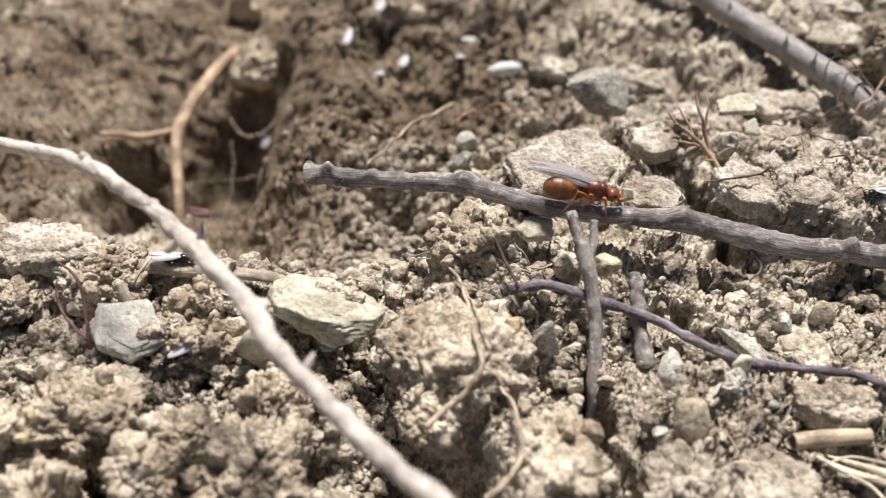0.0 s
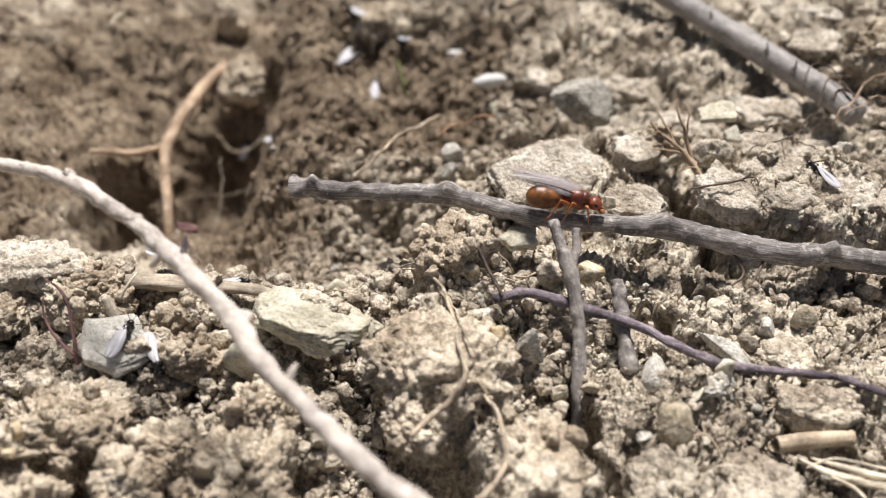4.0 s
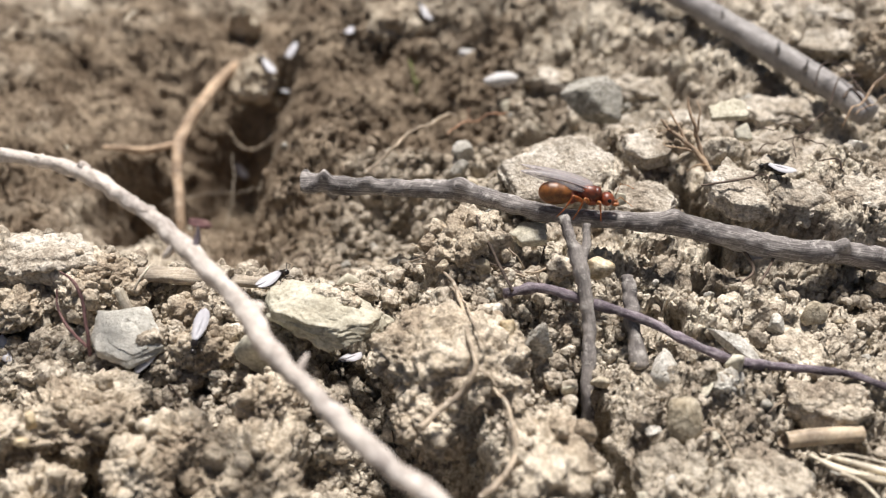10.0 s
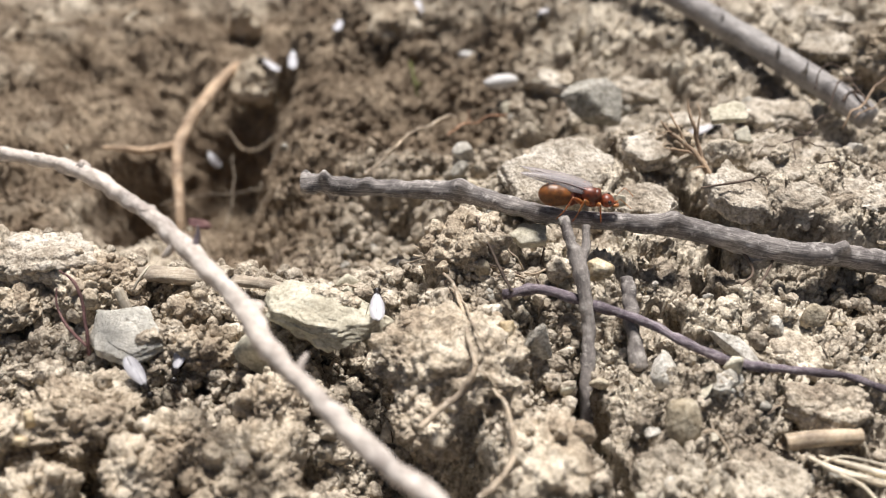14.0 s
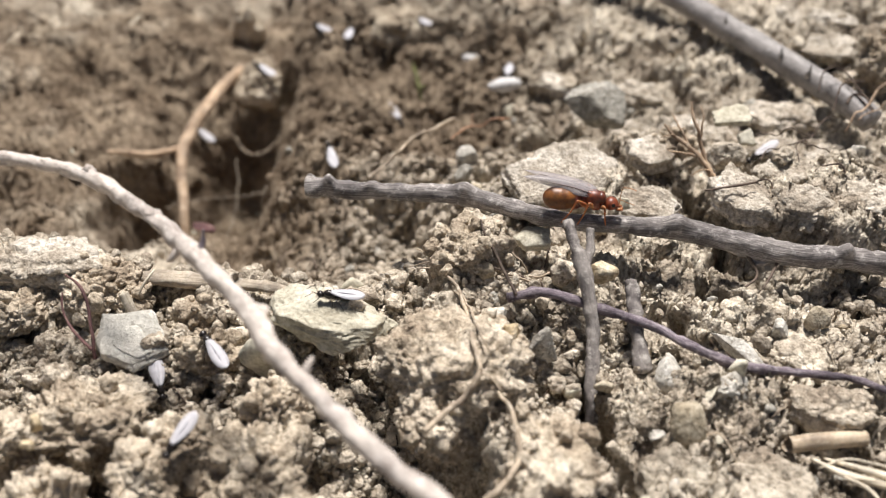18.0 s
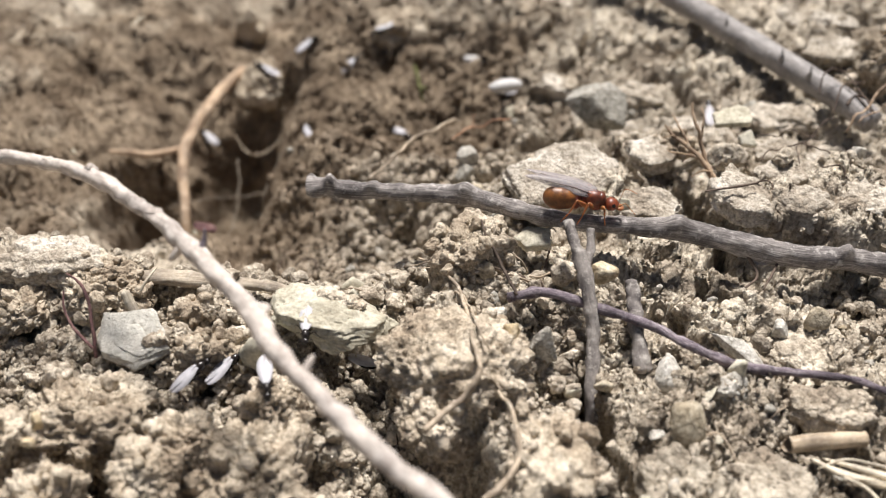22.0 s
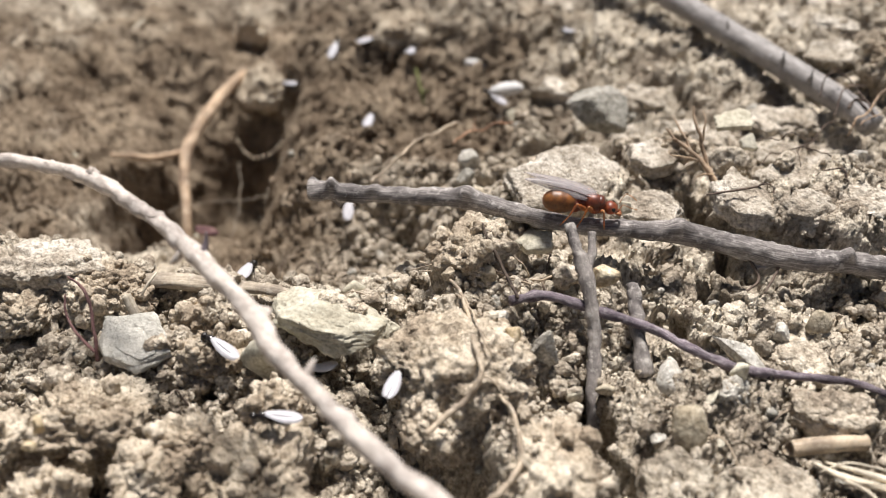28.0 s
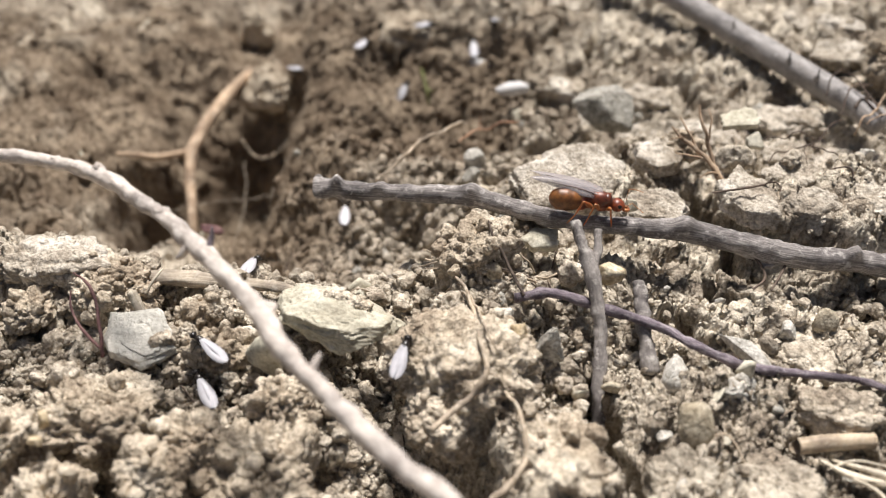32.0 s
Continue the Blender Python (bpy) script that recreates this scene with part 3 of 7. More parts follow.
# ---- the ground ----
def build_ground():
    nu, nv = 800, 690
    u = np.linspace(-1.25, 1.25, nu)
    out = np.sign(u) * np.maximum(np.abs(u) - 1, 0)
    span = u + np.sign(u) * (np.expm1(np.abs(out) * 40) * 0.25)
    v = np.linspace(-0.12, 1.18, nv)
    core = 3.9 + 14.0 * (0.55 * np.clip(v, 0, 1) + 0.45 * np.clip(v, 0, 1) ** 2)
    y = core + np.where(v > 1, np.expm1(np.maximum(v - 1, 0) * 50), 0) - np.where(v < 0, np.expm1(np.maximum(-v, 0) * 70), 0)
    half = 0.9 + 0.55 * np.clip(y, 3.9, 17.9)
    Y = np.repeat(y[:, None], nu, 1)
    X = half[:, None] * span[None, :]
    near = np.exp(-np.maximum(np.hypot(X, Y - 9) - 14, 0) / 6)
    Z = land(X.ravel(), Y.ravel()).reshape(X.shape) * near
    # push the skin sideways too, so that steep faces are rough and undercut
    for scale, amount, seed in ((5.0, 0.06, 181), (13.0, 0.02, 186)):
        px, py, pz = (X * scale).ravel(), (Y * scale).ravel(), (Z * scale).ravel()
        dx, dy, dz = (vnoise(px, py, pz, seed + k).reshape(X.shape) * near * amount for k in (0, 1, 2))
        X, Y, Z = X + dx, Y + dy, Z + 0.5 * dz
    # grains that stand out from the skin whichever way it faces
    P = np.stack([X, Y, Z], -1)
    nrm = np.cross(np.gradient(P, axis=1), np.gradient(P, axis=0))
    nrm = (nrm / np.linalg.norm(nrm, axis=2, keepdims=True)).reshape(-1, 3)
    px, py, pz = P.reshape(-1, 3).T
    rough = crumbliness(px, py)
    q = 0.06 * vnoise(px * 6, py * 6, pz * 6, 191)
    lift = 0.085 * (0.2 + 0.8 * rough) * (grains3((px + q) * 5.0, (py - q) * 5.0, (pz + q) * 5.0, 192) - 0.55)
    lift = lift + 0.055 * (0.45 + 0.55 * rough) * (grains3((px - q) * 10.5, (py + q) * 10.5, pz * 10.5, 193) - 0.55)
    lift = lift + 0.026 * (grains3(px * 22, py * 22, pz * 22, 194) - 0.5)
    lift = lift + 0.022 * fbm(px * 16, py * 16, pz * 16, 2, 195)
    lift = lift * (1 - 0.5 * far_bank(px, py))
    P = P + (nrm * lift[:, None]).reshape(P.shape) * near[:, :, None]
    co = P.reshape(-1, 3) * CM
    k = np.arange(nu * nv).reshape(nv, nu)
    quads = np.stack([k[:-1, :-1], k[:-1, 1:], k[1:, 1:], k[1:, :-1]], -1).reshape(-1, 4)
    me = bpy.data.meshes.new("ground")
    me.vertices.add(len(co))
    me.vertices.foreach_set("co", co.ravel())
    me.loops.add(quads.size)
    me.loops.foreach_set("vertex_index", quads.ravel().astype(np.int32))
    me.polygons.add(len(quads))
    me.polygons.foreach_set("loop_start", np.arange(0, quads.size, 4, dtype=np.int32))
    me.polygons.foreach_set("use_smooth", np.ones(len(quads), dtype=bool))
    me.update(calc_edges=True)
    me.materials.append(SOIL)
    return tagged(new("ground", me), "dry cracked clay soil with crumbs and dips", "soil", kind="structure")


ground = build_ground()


# ---- clods and stones ----
def clod(x, y, z, size, seed, sub=6, mat=None, turn=None, bits=16, **kw):
    kw.setdefault("crumb", 0.13)
    kw.setdefault("lumpy", 0.3)
    kw.setdefault("freq", max(size) * 14.0)
    ob = lump("soil_clod", "crumbly pale tan clod of dry clay on the soil", "clod", mat or CLOD, x, y, z, size, seed, sub, group="clods on the ground", rz=seed * 37 % 360 if turn is None else turn, **kw)
    # crumbs that cling to it
    rng = np.random.RandomState(seed + 900)
    me = ob.data
    tops = [v for v in me.vertices if v.normal.z > 0.15]
    for _ in range(bits):
        v = tops[rng.randint(len(tops))]
        bit = new("crumb", CLING[rng.randint(len(CLING))])
        bit.parent = ob
        bit.matrix_basis = Matrix.Translation(v.co + v.normal * 0.02 * CM) @ pose(0, 0, 0, *(rng.rand(3) * 360)) @ Matrix.Scale(0.5 + 0.9 * rng.rand() ** 2, 4)
    return ob


CLING = [lump_mesh("crumb", CLOD, 3, (0.075, 0.065, 0.06), 700 + k, crumb=0.2, freq=3.0, lumpy=0.3) for k in range(6)]


clod(-3.07, 5.5, -0.06, (0.56, 0.44, 0.44), 1, boxy=3.5, turn=8)
clod(-3.8, 5.15, 0.05, (0.38, 0.4, 0.44), 2, boxy=3.0)
clod(-3.2, 4.68, -0.08, (0.36, 0.28, 0.4), 4, boxy=3.0, turn=-10)
clod(-1.58, 5.02, -0.22, (0.46, 0.5, 0.52), 5, boxy=3.5, turn=12)
clod(-1.46, 5.62, 0.08, (0.27, 0.22, 0.28), 7)
clod(-2.42, 4.85, -0.14, (0.29, 0.26, 0.46), 8)
clod(-3.91, 6.87, 0.14, (0.34, 0.22, 0.2), 51)
clod(-3.37, 6.88, 0.20, (0.26, 0.2, 0.2), 52)
clod(-3.35, 7.12, 0.22, (0.36, 0.30, 0.2), 9)
clod(-3.0, 7.0, 0.12, (0.2, 0.18, 0.18), 10)
clod(5.51, 10.85, 0.45, (0.42, 0.4, 0.5), 11, crumb=0.11)
clod(-2.80, 13.26, -1.20, (0.36, 0.32, 0.34), 12, sub=5, crumb=0.06)
clod(-3.14, 14.61, -0.95, (0.2, 0.2, 0.34), 13, sub=5, bits=4)
clod(-0.8, 14, -0.78, (0.5, 0.42, 0.4), 14, sub=5)
clod(-4.7, 13.0, -1.7, (0.7, 0.6, 0.5), 15, sub=5, crumb=0.06, mat=SOIL)
clod(-6.2, 14.2, -1.0, (0.6, 0.5, 0.45), 16, sub=5)
clod(0.05, 6, 0.20, (0.55, 0.62, 0.36), 17, crumb=0.08)
clod(0.80, 5.02, 0.02, (0.34, 0.46, 0.36), 18, crumb=0.06, boxy=3.5, turn=-6)
clod(0.25, 7.3, 0.40, (0.34, 0.4, 0.34), 19, crumb=0.07, boxy=2.6)
clod(-0.12, 5.5, 0.06, (0.28, 0.34, 0.28), 20, crumb=0.09)
clod(-2.39, 4.86, 0.12, (0.25, 0.25, 0.25), 23)
clod(-2.12, 5.17, 0.08, (0.26, 0.26, 0.3), 47, boxy=3.0)
clod(2.55, 9.15, 0.40, (0.2, 0.18, 0.14), 24, sub=5)
clod(-2.1, 6.2, 0.15, (0.26, 0.22, 0.2), 25, sub=5)
clod(-2.40, 6.72, 0.08, (0.22, 0.18, 0.18), 26, sub=5)


def clay_plate(x, y, z, size, seed, rx=0, ry=0, rz=0, sub=5, mat=None, **kw):
    return slab("clay_plate", "flat pale piece of dry cracked clay", "clay piece", mat or CRUST, x, y, z, size, seed, sub, rx, ry, rz, "clay pieces", **kw)


clay_plate(1.30, 8.60, 0.31, (0.64, 0.46, 0.15), 27, rx=14, ry=-5, rz=14, sub=6, corners=6, crumb=0.022)
clay_plate(2.05, 8.20, 0.25, (0.34, 0.30, 0.13), 30, rx=6, rz=-30, sub=6, crumb=0.03)
clay_plate(2.62, 4.92, -0.12, (0.42, 0.30, 0.11), 40, rx=3, rz=15, sub=6, crumb=0.045, mat=SOIL)
clay_plate(1.82, 4.95, -0.06, (0.36, 0.30, 0.13), 41, rx=6, rz=-12, sub=6, crumb=0.045, mat=SOIL)
clay_plate(3.35, 6.35, -0.01, (0.50, 0.36, 0.12), 42, rx=5, rz=-8, sub=6, crumb=0.045, mat=SOIL)
clay_plate(3.28, 5.66, 0.00, (0.40, 0.22, 0.12), 44, rx=4, rz=-6, sub=6, crumb=0.045, mat=SOIL)
clay_plate(2.75, 6.75, 0.06, (0.34, 0.24, 0.12), 43, rx=6, rz=30, crumb=0.045, mat=SOIL)
clay_plate(-3.80, 7.22, 0.38, (0.62, 0.36, 0.13), 31, rx=5, rz=4, sub=6, crumb=0.035)
clay_plate(-4.60, 7.30, 0.36, (0.42, 0.36, 0.14), 32, rx=3, rz=-20, sub=6, crumb=0.03)
clay_plate(2.99, 8.04, 0.49, (0.30, 0.42, 0.13), 33, rx=3, rz=8, sub=6, crumb=0.03)
clay_plate(3.60, 7.92, 0.47, (0.36, 0.28, 0.13), 34, rx=4, rz=-14, sub=6, crumb=0.035)
clay_plate(4.20, 8.05, 0.45, (0.40, 0.36, 0.13), 35, rx=2, rz=20, sub=6, crumb=0.035)
clay_plate(4.75, 7.84, 0.42, (0.34, 0.28, 0.14), 36, rx=4, rz=4, crumb=0.035)
clay_plate(3.55, 8.45, 0.46, (0.38, 0.24, 0.12), 37, rx=4, rz=10, crumb=0.035)
clay_plate(2.25, 9.05, 0.34, (0.34, 0.26, 0.13), 38, rx=8, rz=24, crumb=0.03)


def broken_crust(seed):
    """Slabs of dry crust lying loose behind the twig, with dark gaps between them."""
    rng = np.random.RandomState(seed)
    for row, y in enumerate((9.5, 10.05, 10.7, 11.4, 12.2, 13.1, 14.2)):
        for x in np.arange(0.9 + 0.35 * (row % 2), 5.4 + 0.12 * row, 0.72):
            u, v = x + rng.uniform(-0.2, 0.2), y + rng.uniform(-0.18, 0.18)
            w, d, h = rng.uniform(0.24, 0.46), rng.uniform(0.18, 0.32), rng.uniform(0.08, 0.15)
            number, skip = rng.randint(1000), rng.rand()
            if skip < 0.2 or abs(u - 4.2 + (v - 11.0) * 0.55) < 0.38 or math.hypot(u - 1.8, v - 10.3) < 0.55 or u < 1.1 + (v - 9.4) * 0.1:
                continue
            clay_plate(u, v, height(u, v) + rng.uniform(-0.06, 0.02), (w * 1.15, d * 1.1, h), 2000 + number, rx=rng.uniform(-4, 14), ry=rng.uniform(-8, 8), rz=rng.uniform(-40, 40), crumb=0.055, strata=0.06, corners=rng.randint(5, 9))


broken_crust(8)


def stone(name, label, mat, x, y, z, size, seed, sub=4, **kw):
    kw.setdefault("crumb", 0.0)
    kw.setdefault("lumpy", 0.12)
    kw.setdefault("facets", 9)
    return lump(name, label, "stone", mat, x, y, z, size, seed, sub, **kw)


def build_rock():
    """The angular cream rock: bevelled slab with a peaked top, an undercut front and a notched right end."""
    co, fa = ICO[6]
    n = np.array([(0.05, -0.16, 0.99), (-0.35, 0.1, 0.93), (0.34, -0.86, 0.38), (-0.10, -0.97, 0.20), (-0.48, -0.84, 0.06), (0.66, -0.55, -0.50), (-0.46, -0.45, -0.76), (0.97, -0.1, 0.2), (0.8, -0.58, 0.1), (-0.95, -0.2, 0.2), (0.2, 0.95, -0.1), (0.5, 0.45, 0.74)])
    n /= np.linalg.norm(n, axis=1)[:, None]
    lim = np.array([0.58, 0.66, 0.70, 0.64, 0.62, 0.78, 0.66, 0.98, 0.90, 1.0, 0.8, 0.78])
    d = co @ n.T
    r = np.min(np.where(d > 0.05, lim / np.maximum(d, 0.05), 9), axis=1)
    r = np.minimum(r, 1.35)
    x, y, z = co.T
    r = r * (1 + 0.09 * fbm(x * 2.0, y * 2.0, z * 2.6, 4, 77) + 0.10 * np.minimum(fbm(x * 4, y * 4, z * 10, 4, 78) + 0.1, 0))
    ob = new("pale_rock", mesh_from("pale_rock", co * r[:, None] * np.array((0.49, 0.35, 0.235)) * CM, fa, PALE_ROCK))
    ob.matrix_world = pose(-1.05 * CM, 6.44 * CM, 0.31 * CM, 2, 6, -4)
    return tagged(ob, "pale cream angular rock chip propped on loose soil", "stone")


build_rock()
for u, v, w, k, number in ((-1.09, 6.66, 0.43, 0.09, 81), (-0.98, 6.63, 0.43, 0.07, 82), (-0.88, 6.60, 0.42, 0.08, 83), (-1.18, 6.70, 0.42, 0.06, 84), (-0.80, 6.56, 0.41, 0.06, 85)):
    lump("soil_crumb", "loose tan soil crumb lying on the pale rock", "soil crumb", CLOD, u, v, w, (k * 1.2, k, k * 0.7), number, 4, crumb=0.15, freq=4.0, group="soil crumbs")
stone("rock_chip", "pale cream rock chip leaning under the rock", PALE_ROCK, -1.62, 6.15, 0.2, (0.18, 0.2, 0.26), 35, facets=10, rz=30)
flake = slab("slate_flake", "flat grey layered slate flake lying on the soil", "stone", SLATE, -2.78, 6.30, 0.27, (0.36, 0.25, 0.055), 45, 6, 10, 7, -38, corners=5, crumb=0.008, strata=0.045, sharp=8.0, jag=0.035)
for dx, dy, dz, w, d, number in ((-0.03, 0.05, 0.050, 0.30, 0.19, 61), (0.05, -0.06, 0.062, 0.24, 0.13, 65)):
    leaf = new("leaf", slab_mesh("leaf", SLATE, 5, (w, d, 0.018), number, 5, 0.004, 0.03, 12.0, 0.05))
    leaf.parent = flake
    leaf.location = (dx * CM, dy * CM, dz * CM)
stone("pebble", "whitish angular pebble on the soil", WHITE_STONE, 1.9, 5.95, 0.17, (0.15, 0.13, 0.17), 37, rx=-20)
stone("pebble", "smooth tan oval pebble sunk in the soil", TAN_STONE, 1.97, 5.36, 0.16, (0.16, 0.12, 0.22), 38, 5, facets=0, lumpy=0.07, boxy=2.6, rx=-36)
stone("pebble", "cream yellow pebble on the clod", CREAM_STONE, 0.55, 6.12, 0.44, (0.11, 0.1, 0.14), 39)
stone("pebble", "small pale grey pebble on the soil", WHITE_STONE, 3.04, 6.5, 0.13, (0.1, 0.08, 0.08), 40)
stone("stone_chip", "whitish layered stone chip lying on the soil", WHITE_STONE, 2.57, 6.22, 0.15, (0.26, 0.08, 0.10), 41, 5, facets=12, rz=-50, ry=12)
stone("pebble", "cream crumbly pebble beside the purple twig", WHITE_STONE, 2.42, 5.75, 0.12, (0.17, 0.14, 0.14), 42, 5, crumb=0.14, freq=4.0)
stone("grey_stone", "grey angular stone half sunk in soil", GREY_STONE, 1.83, 10.4, 0.18, (0.40, 0.34, 0.30), 43, 5, facets=14)
stone("pebble", "small white pebble in the dip", WHITE_STONE, 0.25, 9.85, -0.25, (0.11, 0.1, 0.14), 44)
stone("pebble", "tiny lavender grey pebble in the dip", GREY_STONE, 0.21, 9.45, -0.22, (0.11, 0.1, 0.1), 45)
slab("stone_chip", "white square stone chip on the bench", "stone", PALE_ROCK, 3.24, 8.99, 0.58, (0.09, 0.10, 0.035), 46, 4, 40, 0, 5, corners=4, crumb=0.004, strata=0.01, sharp=8.0)
slab("stone_flake", "pale triangular flake sticking out of soil", "stone", PALE_ROCK, 3.14, 9.33, 0.62, (0.21, 0.15, 0.035), 47, 5, 8, -10, 4, corners=4, crumb=0.005, strata=0.015, sharp=8.0)
slab("stone_chip", "flat cream stone chip under the twig", "stone", PALE_ROCK, 0.82, 7.47, 0.42, (0.19, 0.14, 0.055), 48, 5, 12, -4, 6, corners=5, crumb=0.006, strata=0.02, sharp=8.0)
stone("pebble", "small pale pebble behind the winged ant", PALE_ROCK, 1.72, 7.68, 0.70, (0.075, 0.06, 0.085), 49)
stone("pebble", "small cream pebble stuck on the clod", CREAM_STONE, -3.23, 5.14, 0.50, (0.06, 0.06, 0.09), 50)
stone("pebble", "tiny cream pebble stuck on the clod", CREAM_STONE, -3.28, 4.98, 0.42, (0.045, 0.045, 0.045), 57)

stone("stone_chip", "brownish grey angular stone chip on the clod", GREY_STONE, 0.82, 6.1, 0.36, (0.13, 0.1, 0.16), 51)
stone("pebble", "cream crumbly pebble behind the forked twig", CREAM_STONE, 1.42, 6.98, 0.46, (0.13, 0.1, 0.1), 52)
stone("stone_chip", "dark brown earthy lump by the rootlet", SOIL, 2.98, 8.72, 0.52, (0.16, 0.12, 0.12), 53, facets=5, crumb=0.1, freq=4.0)
stone("pebble", "tiny bluish grey pebble in the soil", GREY_STONE, 1.72, 5.32, 0.08, (0.06, 0.05, 0.05), 54)
stone("stone_chip", "pale curved shell-like chip on the soil", PALE_ROCK, 2.2, 5.72, 0.14, (0.14, 0.05, 0.14), 55, rz=60, rx=30)

# ---- twigs, roots, straw ----


def branching(name, label, category, pieces, group=""):
    """A thing in parts: (part name, tube data, material, label) each; its origin at its lowest point."""
    low = min((tuple(c) for _, d, _, _ in pieces for c in d[0]), key=lambda c: c[2])
    top = new(name)
    top.location = low
    for nm, d, mat, lab in pieces:
        part(nm, (np.array([tuple(c) for c in d[0]]) - np.array(low), d[1], d[2]), mat, top, lab)
    return tagged(top, label, category, group)


def nub(x, y, z, r, seed, stretch=(1.0, 1.0, 1.0)):
    co, fa = ICO[3]
    q = (co + seed * 3.7).T
    rr = 1 + 0.45 * fbm(*(q * 1.4), 3, seed)
    c = co * rr[:, None] * r * 0.9 * np.array(stretch) + (x, y, z - 0.12 * r)
    return [tuple(v) for v in c * CM], fa, [((x + v[0] * r * 2) * CM, 0.5 + 0.5 * v[1]) for v in co]


branching("dry_twig", "grey weathered twig with knobbly buds lying across the soil", "twig", [
    ("stem", tube_data(
        [(-1.40, 8.11, 0.59, 0.086), (-1.32, 8.10, 0.60, 0.10), (-1.2, 8.09, 0.61, 0.097), (-0.9, 8.03, 0.62, 0.088), (-0.47, 7.96, 0.65, 0.084), (0.18, 7.89, 0.65, 0.099), (0.64, 7.72, 0.62, 0.091),
         (1.18, 7.55, 0.59, 0.084), (1.72, 7.49, 0.58, 0.088), (2.26, 7.45, 0.55, 0.105), (2.79, 7.36, 0.46, 0.109), (3.32, 7.27, 0.38, 0.113), (3.89, 7.28, 0.31, 0.109), (4.5, 7.2, 0.25, 0.118), (6.2, 7.0, 0.05, 0.126)],
        300, 28, rough=0.10, freq=12.0, seed=3, knobs=((0.032, 80, 1.12, 0.60), (0.005, 120, 0.60, 0.64), (0.04, 275, 0.90, 0.64), (0.088, 75, 0.75, 0.72), (0.205, 80, 0.83, 0.80), (0.31, 260, 0.3, 1.2), (0.475, 75, 0.90, 0.96), (0.585, 265, 0.5, 1.4), (0.685, 75, 0.98, 0.64))), TWIG_BARK, ""),
    ("bud", nub(-1.17, 8.12, 0.69, 0.032, 1, (0.9, 0.8, 1.2)), BUD_BARK, "knobbly grey bud"),
    ("bud", nub(-1.33, 8.08, 0.64, 0.036, 2), BUD_BARK, "knobbly grey bud"),
    ("bud", nub(-1.12, 8.04, 0.545, 0.028, 3, (1.3, 0.8, 0.9)), BUD_BARK, "knobbly grey bud"),
    ("bud", nub(-0.72, 8.02, 0.71, 0.036, 4, (1.4, 0.9, 1.0)), BUD_BARK, "knobbly grey bud"),
    ("bud", nub(0.17, 7.88, 0.745, 0.030, 5, (1.4, 0.9, 0.9)), BUD_BARK, "knobbly grey bud"),
    ("bud", nub(2.24, 7.46, 0.645, 0.033, 6, (1.7, 0.9, 0.8)), BUD_BARK, "knobbly grey bud"),
    ("bud", nub(3.85, 7.29, 0.42, 0.030, 7, (1.2, 0.9, 1.1)), BUD_BARK, "knobbly grey bud"),
    ("bud", nub(3.0, 7.22, 0.33, 0.044, 8, (1.9, 0.8, 0.7)), BUD_BARK, "dark scar on the underside")])
branching("bent_stick", "pale bare bent stick arching over the soil", "stick", [
    ("stem", tube_data([(-7.4, 7.6, 0.1, 0.08), (-5.4, 7.15, 1.55, 0.075), (-3.95, 7.03, 1.73, 0.058), (-3.4, 7.0, 1.66, 0.058), (-3.02, 6.88, 1.63, 0.072), (-2.65, 6.61, 1.58, 0.06), (-2.34, 6.35, 1.56, 0.065),
               (-2.0, 5.99, 1.53, 0.075), (-1.64, 5.6, 1.46, 0.07), (-1.44, 5.37, 1.41, 0.088), (-1.26, 5.06, 1.38, 0.075), (-0.96, 4.71, 1.33, 0.072), (-0.63, 4.35, 1.28, 0.075), (-0.32, 4.06, 1.23, 0.075), (0.05, 3.74, 1.15, 0.075), (1.6, 2.5, -0.1, 0.08)],
              240, 20, rough=0.17, freq=9.0, seed=8, wander=0.007, knobs=((0.36, 60, 0.35, 0.6), (0.45, 60, 0.3, 0.7), (0.585, 80, 0.3, 0.8), (0.60, 250, 0.25, 0.7))), STICK_BARK, ""),
    ("thorn", tube_data([(-1.93, 5.95, 1.54, 0.032), (-1.90, 6.02, 1.62, 0.024), (-1.89, 6.05, 1.71, 0.006)], 10, 8, rough=0.1, seed=4), PURPLE_BARK, "small purplish thorn"),
    ("spur", tube_data([(-2.1, 6.05, 1.52, 0.04), (-2.16, 6.0, 1.46, 0.035), (-2.2, 6.0, 1.43, 0.02)], 8, 8, rough=0.3, seed=5), STICK_BARK, ""),
    ("bud", nub(-3.02, 6.9, 1.68, 0.055, 11, (1.0, 0.8, 1.0)), STICK_BARK, ""),
    ("bud", nub(-3.42, 7.0, 1.70, 0.05, 12, (1.3, 0.8, 0.8)), STICK_BARK, ""),
    ("bud", nub(-2.38, 6.4, 1.6, 0.055, 13, (1.3, 0.8, 0.8)), STICK_BARK, ""),
    ("bud", nub(-1.43, 5.38, 1.45, 0.075, 14, (1.2, 1.0, 0.8)), STICK_BARK, ""),
    ("spur", tube_data([(-1.02, 4.8, 1.36, 0.03), (-0.98, 4.87, 1.42, 0.024), (-0.95, 4.92, 1.45, 0.01)], 8, 8, rough=0.2, seed=6), STICK_BARK, "")])
